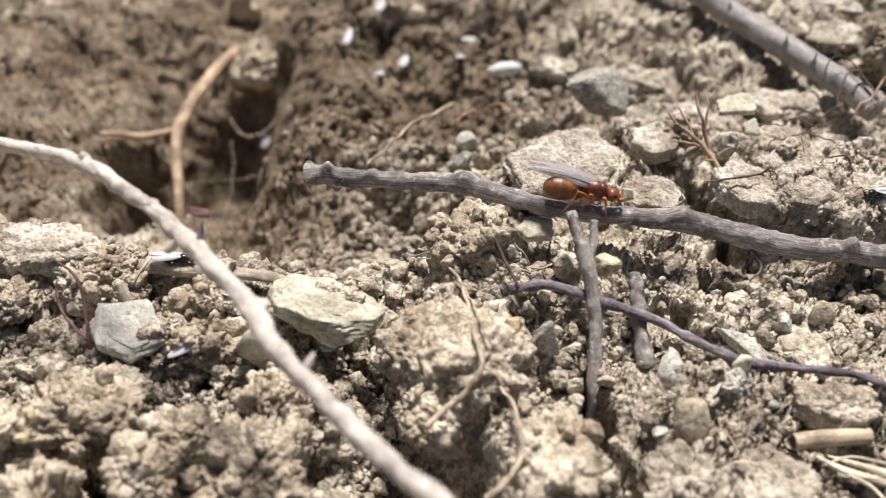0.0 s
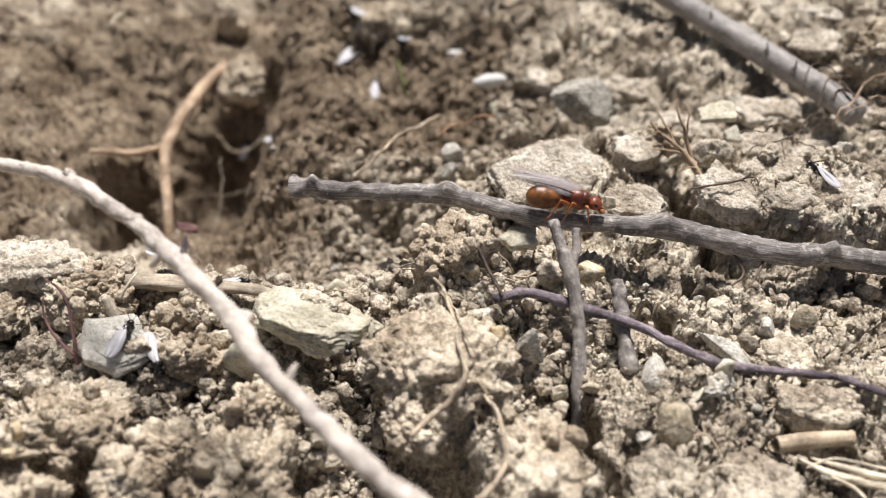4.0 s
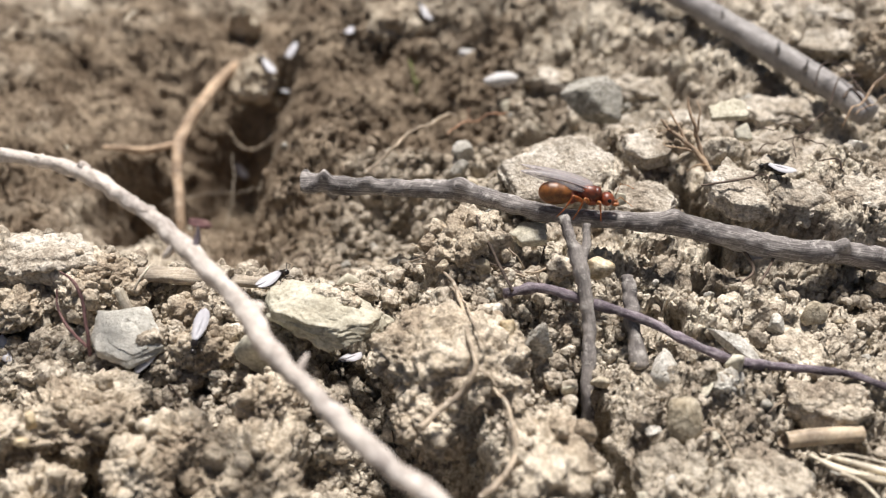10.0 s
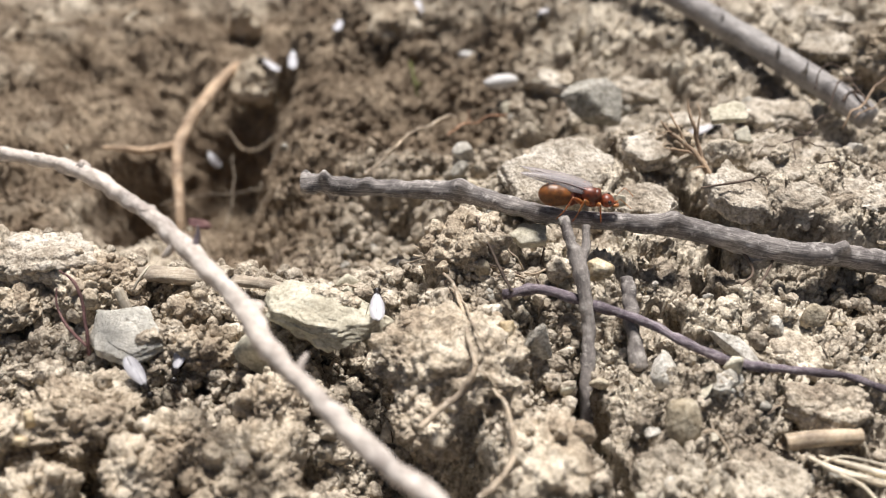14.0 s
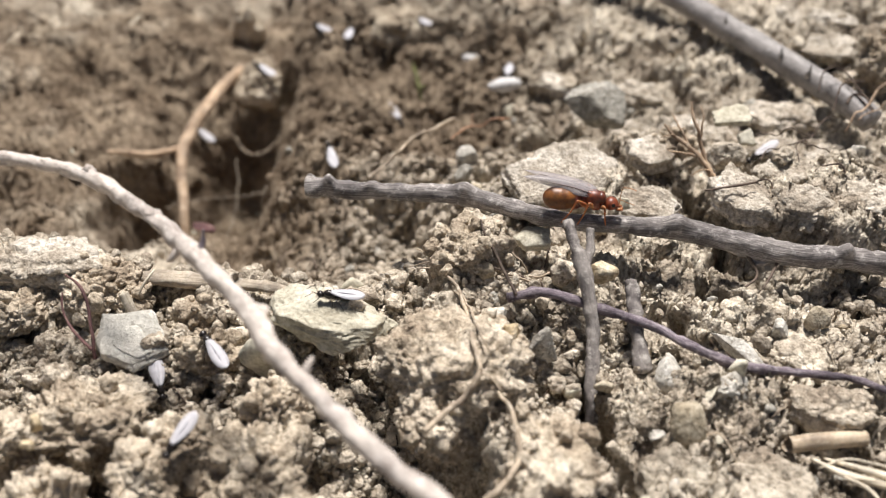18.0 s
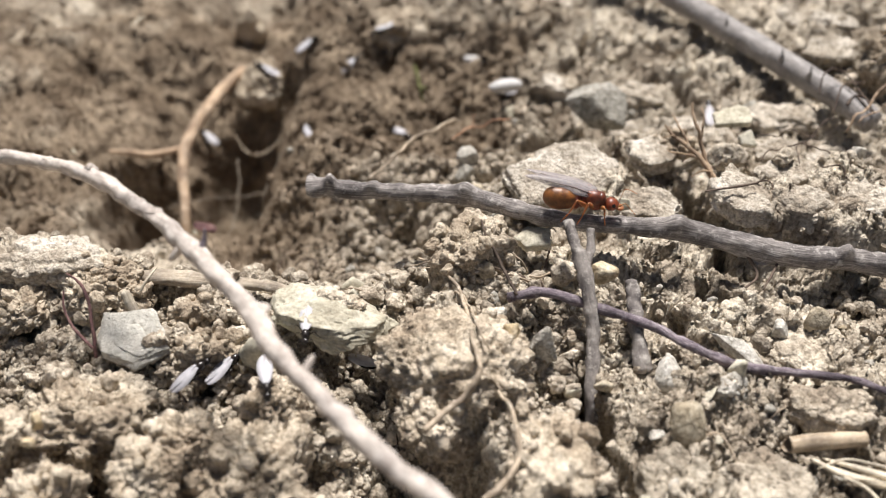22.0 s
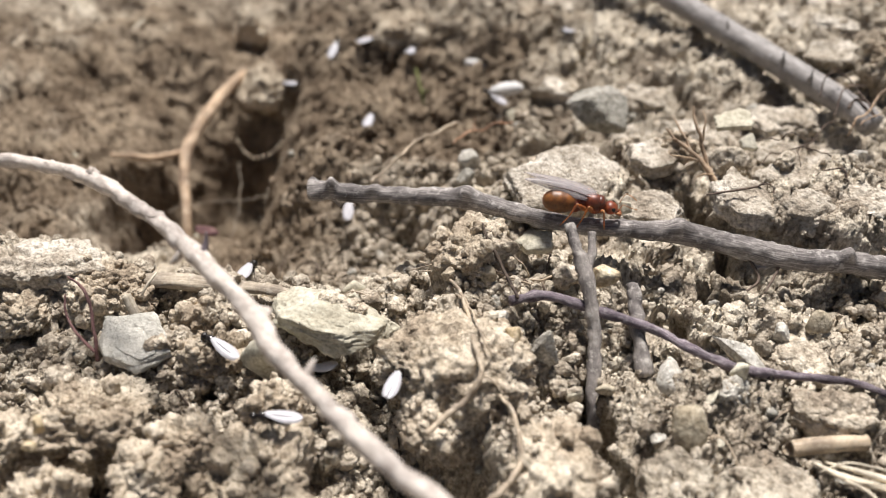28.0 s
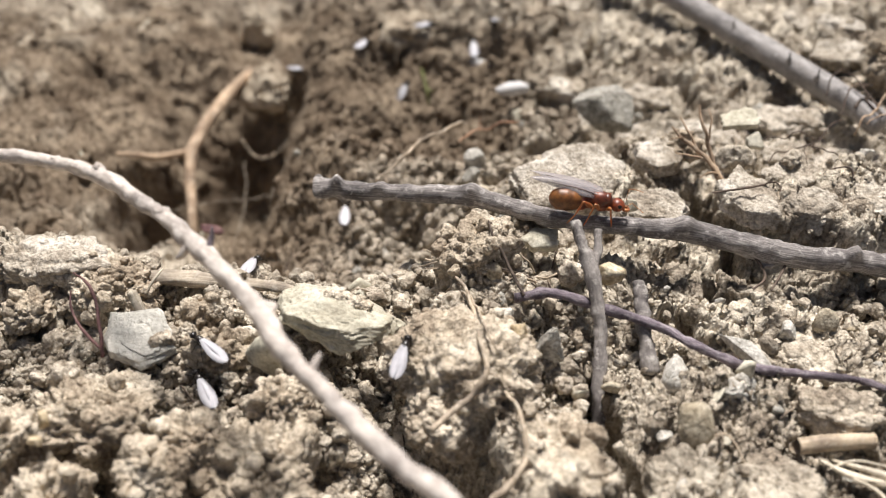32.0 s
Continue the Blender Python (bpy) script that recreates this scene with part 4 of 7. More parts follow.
branching("forked_twig", "grey forked twig stub standing in the soil", "twig", [
    ("stem", tube_data([(1.27, 5.75, -0.3, 0.06), (1.265, 5.95, -0.07, 0.062), (1.30, 6.3, 0.21, 0.058), (1.265, 6.6, 0.53, 0.06), (1.215, 6.82, 0.68, 0.07), (1.15, 7.0, 0.80, 0.052), (1.105, 7.16, 0.90, 0.044)], 50, 14, rough=0.26, freq=13, seed=12), MOTTLED_BARK, ""),
    ("side_shoot", tube_data([(1.23, 6.75, 0.62, 0.05), (1.30, 6.93, 0.73, 0.042), (1.315, 7.1, 0.85, 0.04)], 16, 10, rough=0.26, freq=13, seed=13), MOTTLED_BARK, "")])
stem("twig_stub", "short thick grey twig stub in the soil", "twig", MOTTLED_BARK, tube_data([(1.69, 6.82, 0.46, 0.057), (1.70, 6.6, 0.34, 0.065), (1.71, 6.3, 0.2, 0.068), (1.73, 6.05, 0.06, 0.076)], 30, 12, rough=0.26, freq=13, seed=14))
stem("purple_twig", "thin purplish twig lying over the soil", "twig", PURPLE_BARK, tube_data(
    [(0.55, 6.6, 0.46, 0.043), (0.8, 6.68, 0.45, 0.049), (1.0, 6.66, 0.44, 0.047), (1.3, 6.55, 0.40, 0.047), (1.78, 6.36, 0.35, 0.043), (2.19, 6.09, 0.30, 0.043), (2.57, 5.96, 0.22, 0.047), (3.01, 5.92, 0.19, 0.038), (3.24, 5.90, 0.17, 0.034), (3.50, 5.85, 0.17, 0.034), (3.74, 5.72, 0.16, 0.036), (4.6, 5.4, 0.03, 0.034)],
    110, 12, rough=0.22, freq=12, seed=15, knobs=((0.45, 90, 0.33, 0.680), (0.55, 90, 0.38, 0.595))))
branching("fallen_branch", "thick dark grey branch with tiny spurs on the soil", "branch", [
    ("stem", tube_data([(1.75, 15.4, 0.44, 0.17), (2.57, 13.9, 0.43, 0.165), (3.38, 12.42, 0.42, 0.16), (4.14, 11.02, 0.42, 0.158), (4.48, 10.4, 0.41, 0.156), (4.76, 9.88, 0.38, 0.156), (4.88, 9.68, 0.33, 0.145)], 120, 22, rough=0.06, freq=4, seed=16), BRANCH_BARK, ""),
    ("spur", tube_data([(4.11, 10.84, 0.50, 0.04), (4.11, 10.84, 0.57, 0.03), (4.11, 10.84, 0.60, 0.014), (4.10, 10.86, 0.65, 0.010)], 12, 8, rough=0.2, seed=3), BRANCH_BARK, ""),
    ("spur", tube_data([(4.31, 10.42, 0.50, 0.04), (4.32, 10.41, 0.56, 0.032), (4.33, 10.41, 0.60, 0.014), (4.33, 10.42, 0.66, 0.010)], 12, 8, rough=0.2, seed=4), BRANCH_BARK, ""),
    ("spur", tube_data([(3.64, 11.75, 0.52, 0.03), (3.64, 11.76, 0.58, 0.018), (3.62, 11.78, 0.63, 0.01)], 8, 8, rough=0.2, seed=5), BRANCH_BARK, ""),
    ("crack", tube_data([(4.60, 9.82, 0.49, 0.012), (4.70, 9.93, 0.535, 0.014), (4.80, 9.93, 0.535, 0.014), (4.90, 9.84, 0.49, 0.012)], 16, 6, rough=0.2, seed=6), DARK_FIBRE, "dark ring where the bark has split"),
    ("crack", tube_data([(4.74, 9.93, 0.54, 0.01), (4.78, 9.78, 0.52, 0.013), (4.86, 9.66, 0.47, 0.012)], 12, 6, rough=0.2, seed=7), DARK_FIBRE, "dark split along the bark")])
stem("bare_root", "tan bare root arching out of the hollow", "root", ROOT_BROWN, joined(
    tube_data([(-3.13, 13.48, -1.10, 0.080), (-3.18, 13.28, -1.08, 0.092), (-3.35, 12.88, -1.12, 0.095), (-3.55, 12.31, -1.20, 0.090), (-3.69, 11.80, -1.35, 0.086), (-3.66, 11.13, -1.60, 0.076), (-3.59, 10.75, -1.80, 0.070), (-3.56, 10.51, -2.10, 0.060)], 60, 12, rough=0.10, freq=3, seed=17, wander=0.03),
    tube_data([(-3.71, 11.85, -1.35, 0.055), (-3.91, 11.63, -1.30, 0.050), (-4.13, 11.43, -1.22, 0.046), (-4.35, 11.31, -1.10, 0.040), (-4.57, 11.20, -1.00, 0.024)], 24, 10, rough=0.1, freq=3, seed=18, wander=0.02)))


# ---- crumbs ----
def scatter(name, label, variants, count, size_range, seed, mat, power=2.2, region=(-8, 8, 3.9, 15.5), sink=0.25, smooth=True):
    """Many crumbs in one mesh, resting on the land, thicker where the soil is loose."""
    rng = np.random.RandomState(seed)
    n = count * 6
    yy = region[2] + (region[3] - region[2]) * rng.rand(n) ** 1.5
    xx = (rng.rand(n) * 2 - 1) * (1.2 + 0.5 * yy)
    ok = (xx > region[0]) & (xx < region[1]) & (rng.rand(n) < crumbliness(xx, yy) ** 1.6 / 1.2 * (1 - 0.9 * far_bank(xx, yy)))
    xx, yy = xx[ok][:count], yy[ok][:count]
    n = len(xx)
    r = size_range[0] + (size_range[1] - size_range[0]) * rng.rand(n) ** power
    zz = land(xx, yy) + r * (1 - 2 * sink) * 0.6
    cos, tris, off = [], [], 0
    for k in range(n):
        co, fa = variants[rng.randint(len(variants))]
        a, b, c = rng.rand(3) * 6.283
        rot = np.array(Euler((a, b, c)).to_matrix())
        cos.append(co @ rot.T * r[k] + (xx[k], yy[k], zz[k]))
        tris.append(fa + off)
        off += len(co)
    co = np.concatenate(cos) * CM
    fa = np.concatenate(tris)
    me = bpy.data.meshes.new(name)
    me.vertices.add(len(co))
    me.vertices.foreach_set("co", co.ravel())
    me.loops.add(fa.size)
    me.loops.foreach_set("vertex_index", fa.ravel().astype(np.int32))
    me.polygons.add(len(fa))
    me.polygons.foreach_set("loop_start", np.arange(0, fa.size, 3, dtype=np.int32))
    me.polygons.foreach_set("use_smooth", np.full(len(fa), smooth, dtype=bool))
    me.update(calc_edges=True)
    me.materials.append(mat)
    return tagged(new(name, me), label, "soil", kind="stuff")


def crumb_shape(sub, seed):
    co, fa = ICO[sub]
    rng = np.random.RandomState(seed)
    off = rng.uniform(-40, 40, 3)
    x, y, z = (co + off).T
    r = 1.15 + 0.3 * fbm(x * 1.4, y * 1.4, z * 1.4, 3, seed)
    for _ in range(7):
        nrm = rng.normal(size=3)
        nrm /= np.linalg.norm(nrm)
        d = co @ nrm
        r = np.minimum(r, np.where(d > 0.05, rng.uniform(0.6, 1.0) / np.maximum(d, 0.05), 9))
    if sub > 2:
        r = r + 0.16 * (grains3(x * 2.6, y * 2.6, z * 2.6, seed) - 0.6) + 0.05 * fbm(x * 6, y * 6, z * 6, 2, seed)
    return co * r[:, None] * rng.uniform(0.75, 1.15, 3), np.array(fa)


TINY = [crumb_shape(1, 240 + k) for k in range(16)]
FINE = [crumb_shape(2, 200 + k) for k in range(16)]
COARSE = [crumb_shape(3, 300 + k) for k in range(10)]
scatter("fine_crumbs", "fine tan soil crumbs strewn over the ground", FINE, 6500, (0.03, 0.06), 5, CRUMB, 1.5, smooth=False)
scatter("soil_grit", "finest tan soil grit strewn over the ground", TINY, 26000, (0.012, 0.034), 7, CRUMB, 1.2, smooth=False)
scatter("coarse_crumbs", "coarser tan soil crumbs strewn over the ground", COARSE, 1100, (0.05, 0.095), 6, CRUMB, 1.5)


def crumbs_as_things(count, seed):
    """The larger crumbs, each a thing of its own."""
    rng = np.random.RandomState(seed)
    meshes = []
    for k in range(8):
        co, fa = crumb_shape(4, 400 + k)
        meshes.append(mesh_from("soil_crumb", co * 0.075 * CM, [tuple(f) for f in fa], CRUMB))
    made = 0
    while made < count:
        y = 4.4 + 8.5 * rng.rand() ** 1.5
        x = (rng.rand() * 2 - 1) * (0.9 + 0.5 * y)
        if rng.rand() > crumbliness(np.array([x]), np.array([y]))[0] ** 1.5:
            continue
        ob = new("soil_crumb", meshes[rng.randint(8)])
        k = 0.7 + 0.9 * rng.rand() ** 2
        ob.matrix_world = pose(x * CM, y * CM, (height(x, y) + 0.055 * k) * CM, *(rng.rand(3) * 360)) @ Matrix.Scale(k, 4)
        tagged(ob, "loose rounded tan soil crumb on the ground", "soil crumb", "soil crumbs")
        made += 1


crumbs_as_things(200, 10)

def gravel(count, seed):
    """Small pebbles and rock chips lying singly on the soil."""
    rng = np.random.RandomState(seed)
    kinds = []
    for mat, text in ((WHITE_STONE, "tiny whitish angular pebble on the soil"), (TAN_STONE, "tiny tan pebble on the soil"), (GREY_STONE, "tiny grey stone chip on the soil"), (PALE_ROCK, "tiny pale cream rock chip on the soil")):
        for k in range(3):
            kinds.append((lump_mesh("small_pebble", mat, 3, rng.uniform(0.05, 0.085, 3), 500 + len(kinds), crumb=0.0, lumpy=0.15, facets=9), text))
    made = 0
    while made < count:
        y = 4.5 + 8.0 * rng.rand() ** 1.4
        x = (rng.rand() * 2 - 1) * (0.9 + 0.5 * y)
        if x < 0.3 and rng.rand() < 0.55:
            continue
        me, text = kinds[rng.randint(len(kinds))]
        ob = new("small_pebble", me)
        k = 0.5 + 0.9 * rng.rand() ** 2
        z = float(land(np.array([x]), np.array([y]))[0])
        ob.matrix_world = pose(x * CM, y * CM, (z + 0.03 * k) * CM, *(rng.rand(3) * 360)) @ Matrix.Scale(k, 4)
        tagged(ob, text, "pebble", "small pebbles")
        made += 1


gravel(130, 12)

# ---- straw, fibres, small roots ----
def hollow(pts, n, seg, wall, seed, torn=0.12):
    """A straw: outer and inner skin joined at both ends, the first end torn to a ragged slant."""
    co, fa, uv = tube_data(pts, n, seg, rough=0.04, freq=3, seed=seed)
    co, uv = np.array([tuple(q) for q in co])[:-2], uv[:-2]
    mid = co.reshape(n, seg, 3).mean(axis=1, keepdims=True)
    axis = (mid[-1, 0] - mid[0, 0]) / np.linalg.norm(mid[-1, 0] - mid[0, 0])
    skin = co.reshape(n, seg, 3)
    rng = np.random.RandomState(seed)
    cut = (0.5 + 0.5 * np.cos(np.linspace(0, 2 * math.pi, seg, endpoint=False) - 1.2)) * torn + rng.rand(seg) * torn * 0.35
    for k in range(4):
        skin[k] = skin[k] + axis * (cut * (1 - k / 4) * CM)[:, None]
    inner = mid + (skin - mid) * (1 - wall)
    allco = np.concatenate([skin.reshape(-1, 3), inner.reshape(-1, 3)])
    body = [f for f in fa if max(f) < n * seg]
    body += [tuple(i + n * seg for i in f[::-1]) for f in body]
    for row in (0, n - 1):
        for j in range(seg):
            a, b2 = row * seg + j, row * seg + (j + 1) % seg
            body.append((a, b2, b2 + n * seg, a + n * seg))
    return allco, body, list(uv) + list(uv)


def flattened(data, k):
    co = np.array([tuple(q) for q in data[0]])
    mid = co[:, 2].mean()
    co[:, 2] = mid + (co[:, 2] - mid) * k
    return co, data[1], data[2]


stem("straw_piece", "short hollow piece of tan straw with a torn end", "straw", STRAW, hollow([(2.77, 5.29, -0.02, 0.066), (2.86, 5.30, -0.02, 0.07), (3.06, 5.32, -0.01, 0.072), (3.31, 5.34, -0.01, 0.07), (3.48, 5.36, -0.02, 0.068)], 24, 20, 0.14, 19))
stem("straw_piece", "short pale straw stub standing in soil", "straw", CHAFF, tube_data([(-2.955, 6.75, 0.42, 0.046), (-2.89, 6.66, 0.31, 0.05), (-2.815, 6.55, 0.18, 0.05)], 14, 10, rough=0.08, seed=20))
stem("chaff", "bleached splintered straw fibres on the soil", "straw", CHAFF, joined(
    tube_data([(3.0, 5.22, -0.1, 0.016), (3.2, 5.05, -0.08, 0.03), (3.5, 4.92, -0.07, 0.035), (4.1, 4.75, -0.1, 0.03)], 24, 8, rough=0.2, seed=21),
    tube_data([(3.1, 5.2, -0.08, 0.01), (3.3, 5.08, -0.04, 0.025), (3.6, 4.98, -0.06, 0.035), (4.2, 4.9, -0.1, 0.03)], 24, 8, rough=0.2, seed=22),
    tube_data([(3.05, 5.12, -0.1, 0.006), (3.25, 5.14, -0.02, 0.012), (3.5, 5.1, -0.03, 0.016), (3.9, 5.0, -0.08, 0.012)], 20, 7, rough=0.3, seed=25, wander=0.02),
    tube_data([(3.3, 4.95, -0.04, 0.008), (3.55, 4.86, 0.0, 0.014), (3.9, 4.85, -0.04, 0.01)], 20, 7, rough=0.3, seed=26, wander=0.02),
    tube_data([(3.2, 5.0, -0.06, 0.012), (3.35, 4.88, -0.06, 0.018), (3.45, 4.7, -0.08, 0.01)], 16, 8, rough=0.2, seed=23)))
stem("wood_splinter", "flat weathered brown wood splinter on the soil", "splinter", SLAT_WOOD, flattened(tube_data([(-3.0, 7.2, 0.22, 0.05), (-2.8, 7.18, 0.23, 0.08), (-2.3, 7.12, 0.23, 0.085), (-1.8, 7.05, 0.22, 0.075), (-1.4, 7.0, 0.18, 0.05)], 60, 16, rough=0.22, freq=6, seed=24), 0.6))


def fibre(label, mat, *paths, wander=0.02, name="root_fibre", category="root", group="", k=0.7):
    paths = [[(x, y, z, r * k) for x, y, z, r in p] for p in paths]
    return stem(name, label, category, mat, joined(*[tube_data(p, max(10, 9 * len(p)), 7, rough=0.15, freq=8, seed=int(abs(p[0][0]) * 77) % 50 + k, wander=wander) for k, p in enumerate(paths)]), group)


fibre("thin tan root fibre hanging over the clod", ROOT_TAN,
      [(-0.27, 7.29, 0.34, 0.012), (-0.11, 7.10, 0.42, 0.020), (0.07, 6.76, 0.48, 0.024), (0.16, 6.32, 0.58, 0.028), (0.21, 5.82, 0.70, 0.028), (0.27, 5.57, 0.62, 0.028)],
      [(0.27, 5.57, 0.62, 0.034), (0.23, 5.48, 0.56, 0.038), (0.08, 5.36, 0.42, 0.042), (-0.19, 5.11, 0.40, 0.036)],
      [(0.13, 6.57, 0.52, 0.012), (0.23, 6.03, 0.72, 0.014), (0.29, 5.82, 0.70, 0.012), (0.35, 5.75, 0.64, 0.008)],
      [(-0.11, 7.10, 0.42, 0.012), (-0.20, 7.10, 0.40, 0.010), (-0.29, 7.13, 0.36, 0.006)],
      [(-0.08, 7.05, 0.44, 0.012), (-0.14, 7.15, 0.44, 0.010), (-0.18, 7.28, 0.40, 0.006)],
      [(0.27, 5.56, 0.60, 0.014), (0.38, 5.57, 0.50, 0.010), (0.45, 5.47, 0.46, 0.006)])
fibre("fine tan rootlets tangled at the clod edge", ROOT_TAN,
      [(-0.3, 7.4, 0.35, 0.008), (-0.1, 7.25, 0.42, 0.012), (0.1, 7.0, 0.5, 0.01)],
      [(-0.35, 7.2, 0.3, 0.007), (-0.15, 7.15, 0.42, 0.01), (0.05, 7.05, 0.46, 0.009)])
fibre("thin dark twiglet leaning on the clod", DARK_FIBRE, [(0.33, 7.31, 0.80, 0.010), (0.35, 7.14, 0.80, 0.016), (0.43, 7.00, 0.68, 0.022), (0.56, 6.77, 0.54, 0.024), (0.62, 6.58, 0.52, 0.020)], wander=0.01, name="twiglet", category="twig")
fibre("brown forked rootlet standing in the crack", ROOT_BROWN,
      [(2.88, 8.4, 0.25, 0.036), (2.74, 8.58, 0.5, 0.034), (2.56, 8.72, 0.62, 0.03), (2.42, 8.83, 0.72, 0.022), (2.30, 8.94, 0.80, 0.01)],
      [(2.84, 8.46, 0.35, 0.034), (2.70, 8.7, 0.62, 0.03), (2.61, 8.86, 0.85, 0.024), (2.585, 9.0, 1.0, 0.01)],
      [(2.64, 8.66, 0.56, 0.018), (2.47, 8.68, 0.6, 0.014), (2.33, 8.72, 0.62, 0.006)],
      [(2.58, 8.71, 0.61, 0.018), (2.46, 8.9, 0.78, 0.014), (2.40, 9.05, 0.84, 0.006)],
      [(2.44, 8.82, 0.7, 0.014), (2.36, 8.8, 0.74, 0.01), (2.25, 8.78, 0.72, 0.005)],
      [(2.66, 8.76, 0.7, 0.016), (2.72, 8.9, 0.86, 0.012), (2.70, 9.0, 0.98, 0.005)],
      [(2.78, 8.55, 0.45, 0.014), (2.66, 8.5, 0.5, 0.01), (2.55, 8.46, 0.46, 0.005)], name="rootlet", k=0.8)
fibre("thin dark stem lying on the bench", DARK_FIBRE, [(2.58, 7.99, 0.62, 0.014), (2.83, 7.99, 0.66, 0.018), (3.09, 8.01, 0.70, 0.016)], wander=0.005, name="stem", category="stem")
fibre("two short white rootlets hanging under the rock", CHAFF,
      [(-0.84, 6.34, 0.16, 0.014), (-0.83, 6.30, 0.10, 0.012), (-0.82, 6.27, 0.04, 0.006)],
      [(-0.92, 6.33, 0.14, 0.010), (-0.95, 6.31, 0.08, 0.008), (-0.97, 6.28, 0.02, 0.005)], wander=0.01, name="rootlet")
fibre("thin pale dry blade leaning by the straw stub", CHAFF, [(-2.85, 6.83, 0.34, 0.016), (-2.81, 6.88, 0.40, 0.020), (-2.76, 6.95, 0.45, 0.018), (-2.72, 7.04, 0.47, 0.008)], wander=0.01, name="grass_blade", category="straw")
fibre("dark red bent stems growing by the slate", RED_STEM,
      [(-3.1, 6.12, 0.2, 0.024), (-3.12, 6.25, 0.4, 0.022), (-3.17, 6.45, 0.52, 0.022), (-3.3, 6.66, 0.6, 0.02), (-3.44, 6.76, 0.64, 0.01)],
      [(-3.12, 6.15, 0.28, 0.022), (-3.28, 6.28, 0.38, 0.02), (-3.42, 6.48, 0.46, 0.018), (-3.45, 6.62, 0.54, 0.01)], wander=0.012, name="red_stem", category="stem")
fibre("curled orange fibre on the dark soil", ORANGE_FIBRE, [(0.05, 10.1, -0.12, 0.02), (0.3, 10.3, -0.1, 0.03), (0.55, 10.35, -0.08, 0.03), (0.8, 10.5, -0.12, 0.018)], [(0.35, 10.3, -0.1, 0.02), (0.33, 10.45, 0.0, 0.01)], wander=0.03, name="fibre", category="fibre", k=0.38)
fibre("small yellow green sprout in dark soil", GREEN_STEM, [(-0.33, 12.20, -0.85, 0.030), (-0.36, 12.29, -0.70, 0.035), (-0.41, 12.46, -0.60, 0.030), (-0.45, 12.61, -0.50, 0.010)], [(-0.36, 12.29, -0.70, 0.020), (-0.28, 12.22, -0.66, 0.010)], wander=0.01, name="sprout", category="plant")
fibre("tangle of thin brown roots over the branch", DARK_FIBRE,
      [(4.3, 10.0, 0.55, 0.012), (4.45, 10.2, 0.72, 0.014), (4.65, 10.15, 0.7, 0.014), (4.75, 9.85, 0.62, 0.014), (4.85, 9.6, 0.5, 0.012)],
      [(4.4, 9.7, 0.45, 0.012), (4.55, 9.95, 0.65, 0.014), (4.8, 10.0, 0.68, 0.012)])
fibre("brown root crossing the branch end", ROOT_BROWN,
      [(4.45, 9.35, 0.4, 0.03), (4.75, 9.65, 0.62, 0.035), (5.0, 9.85, 0.75, 0.04), (5.3, 10.0, 0.8, 0.03)],
      [(4.6, 9.4, 0.5, 0.02), (4.9, 9.5, 0.66, 0.02), (5.3, 9.6, 0.66, 0.018)],
      [(4.95, 9.0, 0.5, 0.03), (5.05, 9.4, 0.72, 0.03), (5.15, 9.8, 0.8, 0.024)], wander=0.05, k=0.36)
fibre("thin dark stalk poking out below the bench", DARK_FIBRE, [(3.42, 7.9, 0.3, 0.016), (3.44, 7.95, 0.5, 0.014), (3.42, 8.0, 0.68, 0.01)], wander=0.02, name="stalk", category="stem")
fibre("fine brown rootlets lying over the bench", DARK_FIBRE,
      [(3.2, 8.5, 0.62, 0.008), (3.5, 8.75, 0.66, 0.01), (3.8, 8.7, 0.66, 0.01), (4.2, 8.6, 0.62, 0.008)],
      [(3.3, 8.9, 0.62, 0.009), (3.6, 8.95, 0.66, 0.01), (4.0, 9.1, 0.62, 0.01), (4.3, 9.3, 0.6, 0.008)],
      [(3.6, 8.5, 0.62, 0.007), (3.65, 8.7, 0.7, 0.008), (3.9, 8.85, 0.66, 0.007)], wander=0.06)
fibre("dark twiglets tucked beneath the twig", DARK_FIBRE,
      [(2.85, 7.3, 0.4, 0.025), (2.95, 7.1, 0.28, 0.022), (2.8, 6.95, 0.24, 0.014)],
      [(3.2, 7.25, 0.34, 0.02), (3.05, 7.05, 0.3, 0.018), (2.95, 6.9, 0.26, 0.01)], wander=0.01, name="twiglet", category="twig")
fibre("pale thin root over the clod", ROOT_TAN,
      [(0.42, 5.46, 0.47, 0.020), (0.51, 5.25, 0.44, 0.026), (0.56, 5.01, 0.38, 0.030), (0.52, 4.79, 0.32, 0.034), (0.39, 4.65, 0.26, 0.040), (0.26, 4.57, 0.20, 0.040)], wander=0.02)
fibre("thin pale roots crossing the hollow", SLAT_WOOD,
      [(-3.98, 11.23, -1.98, 0.023), (-3.04, 11.35, -1.92, 0.023), (-2.11, 11.35, -1.81, 0.021)],
      [(-3.04, 10.53, -2.04, 0.021), (-2.92, 11.23, -1.81, 0.023), (-3.04, 11.93, -1.63, 0.016)],
      [(-2.57, 10.76, -2.04, 0.016), (-2.52, 11.47, -1.69, 0.021), (-2.28, 12.05, -1.51, 0.014)], wander=0.04, k=0.32)
fibre("tan root loop in the hollow", ROOT_TAN, [(-3.22, 12.75, -1.81, 0.023), (-2.92, 12.40, -1.92, 0.028), (-2.46, 12.75, -1.81, 0.026), (-2.16, 13.22, -1.63, 0.016)], wander=0.03, k=0.4)
fibre("pale root on the far bank", CHAFF, [(-5.56, 12.87, -0.87, 0.035), (-5.26, 13.57, -0.75, 0.058), (-4.80, 14.51, -0.70, 0.047)], wander=0.03)
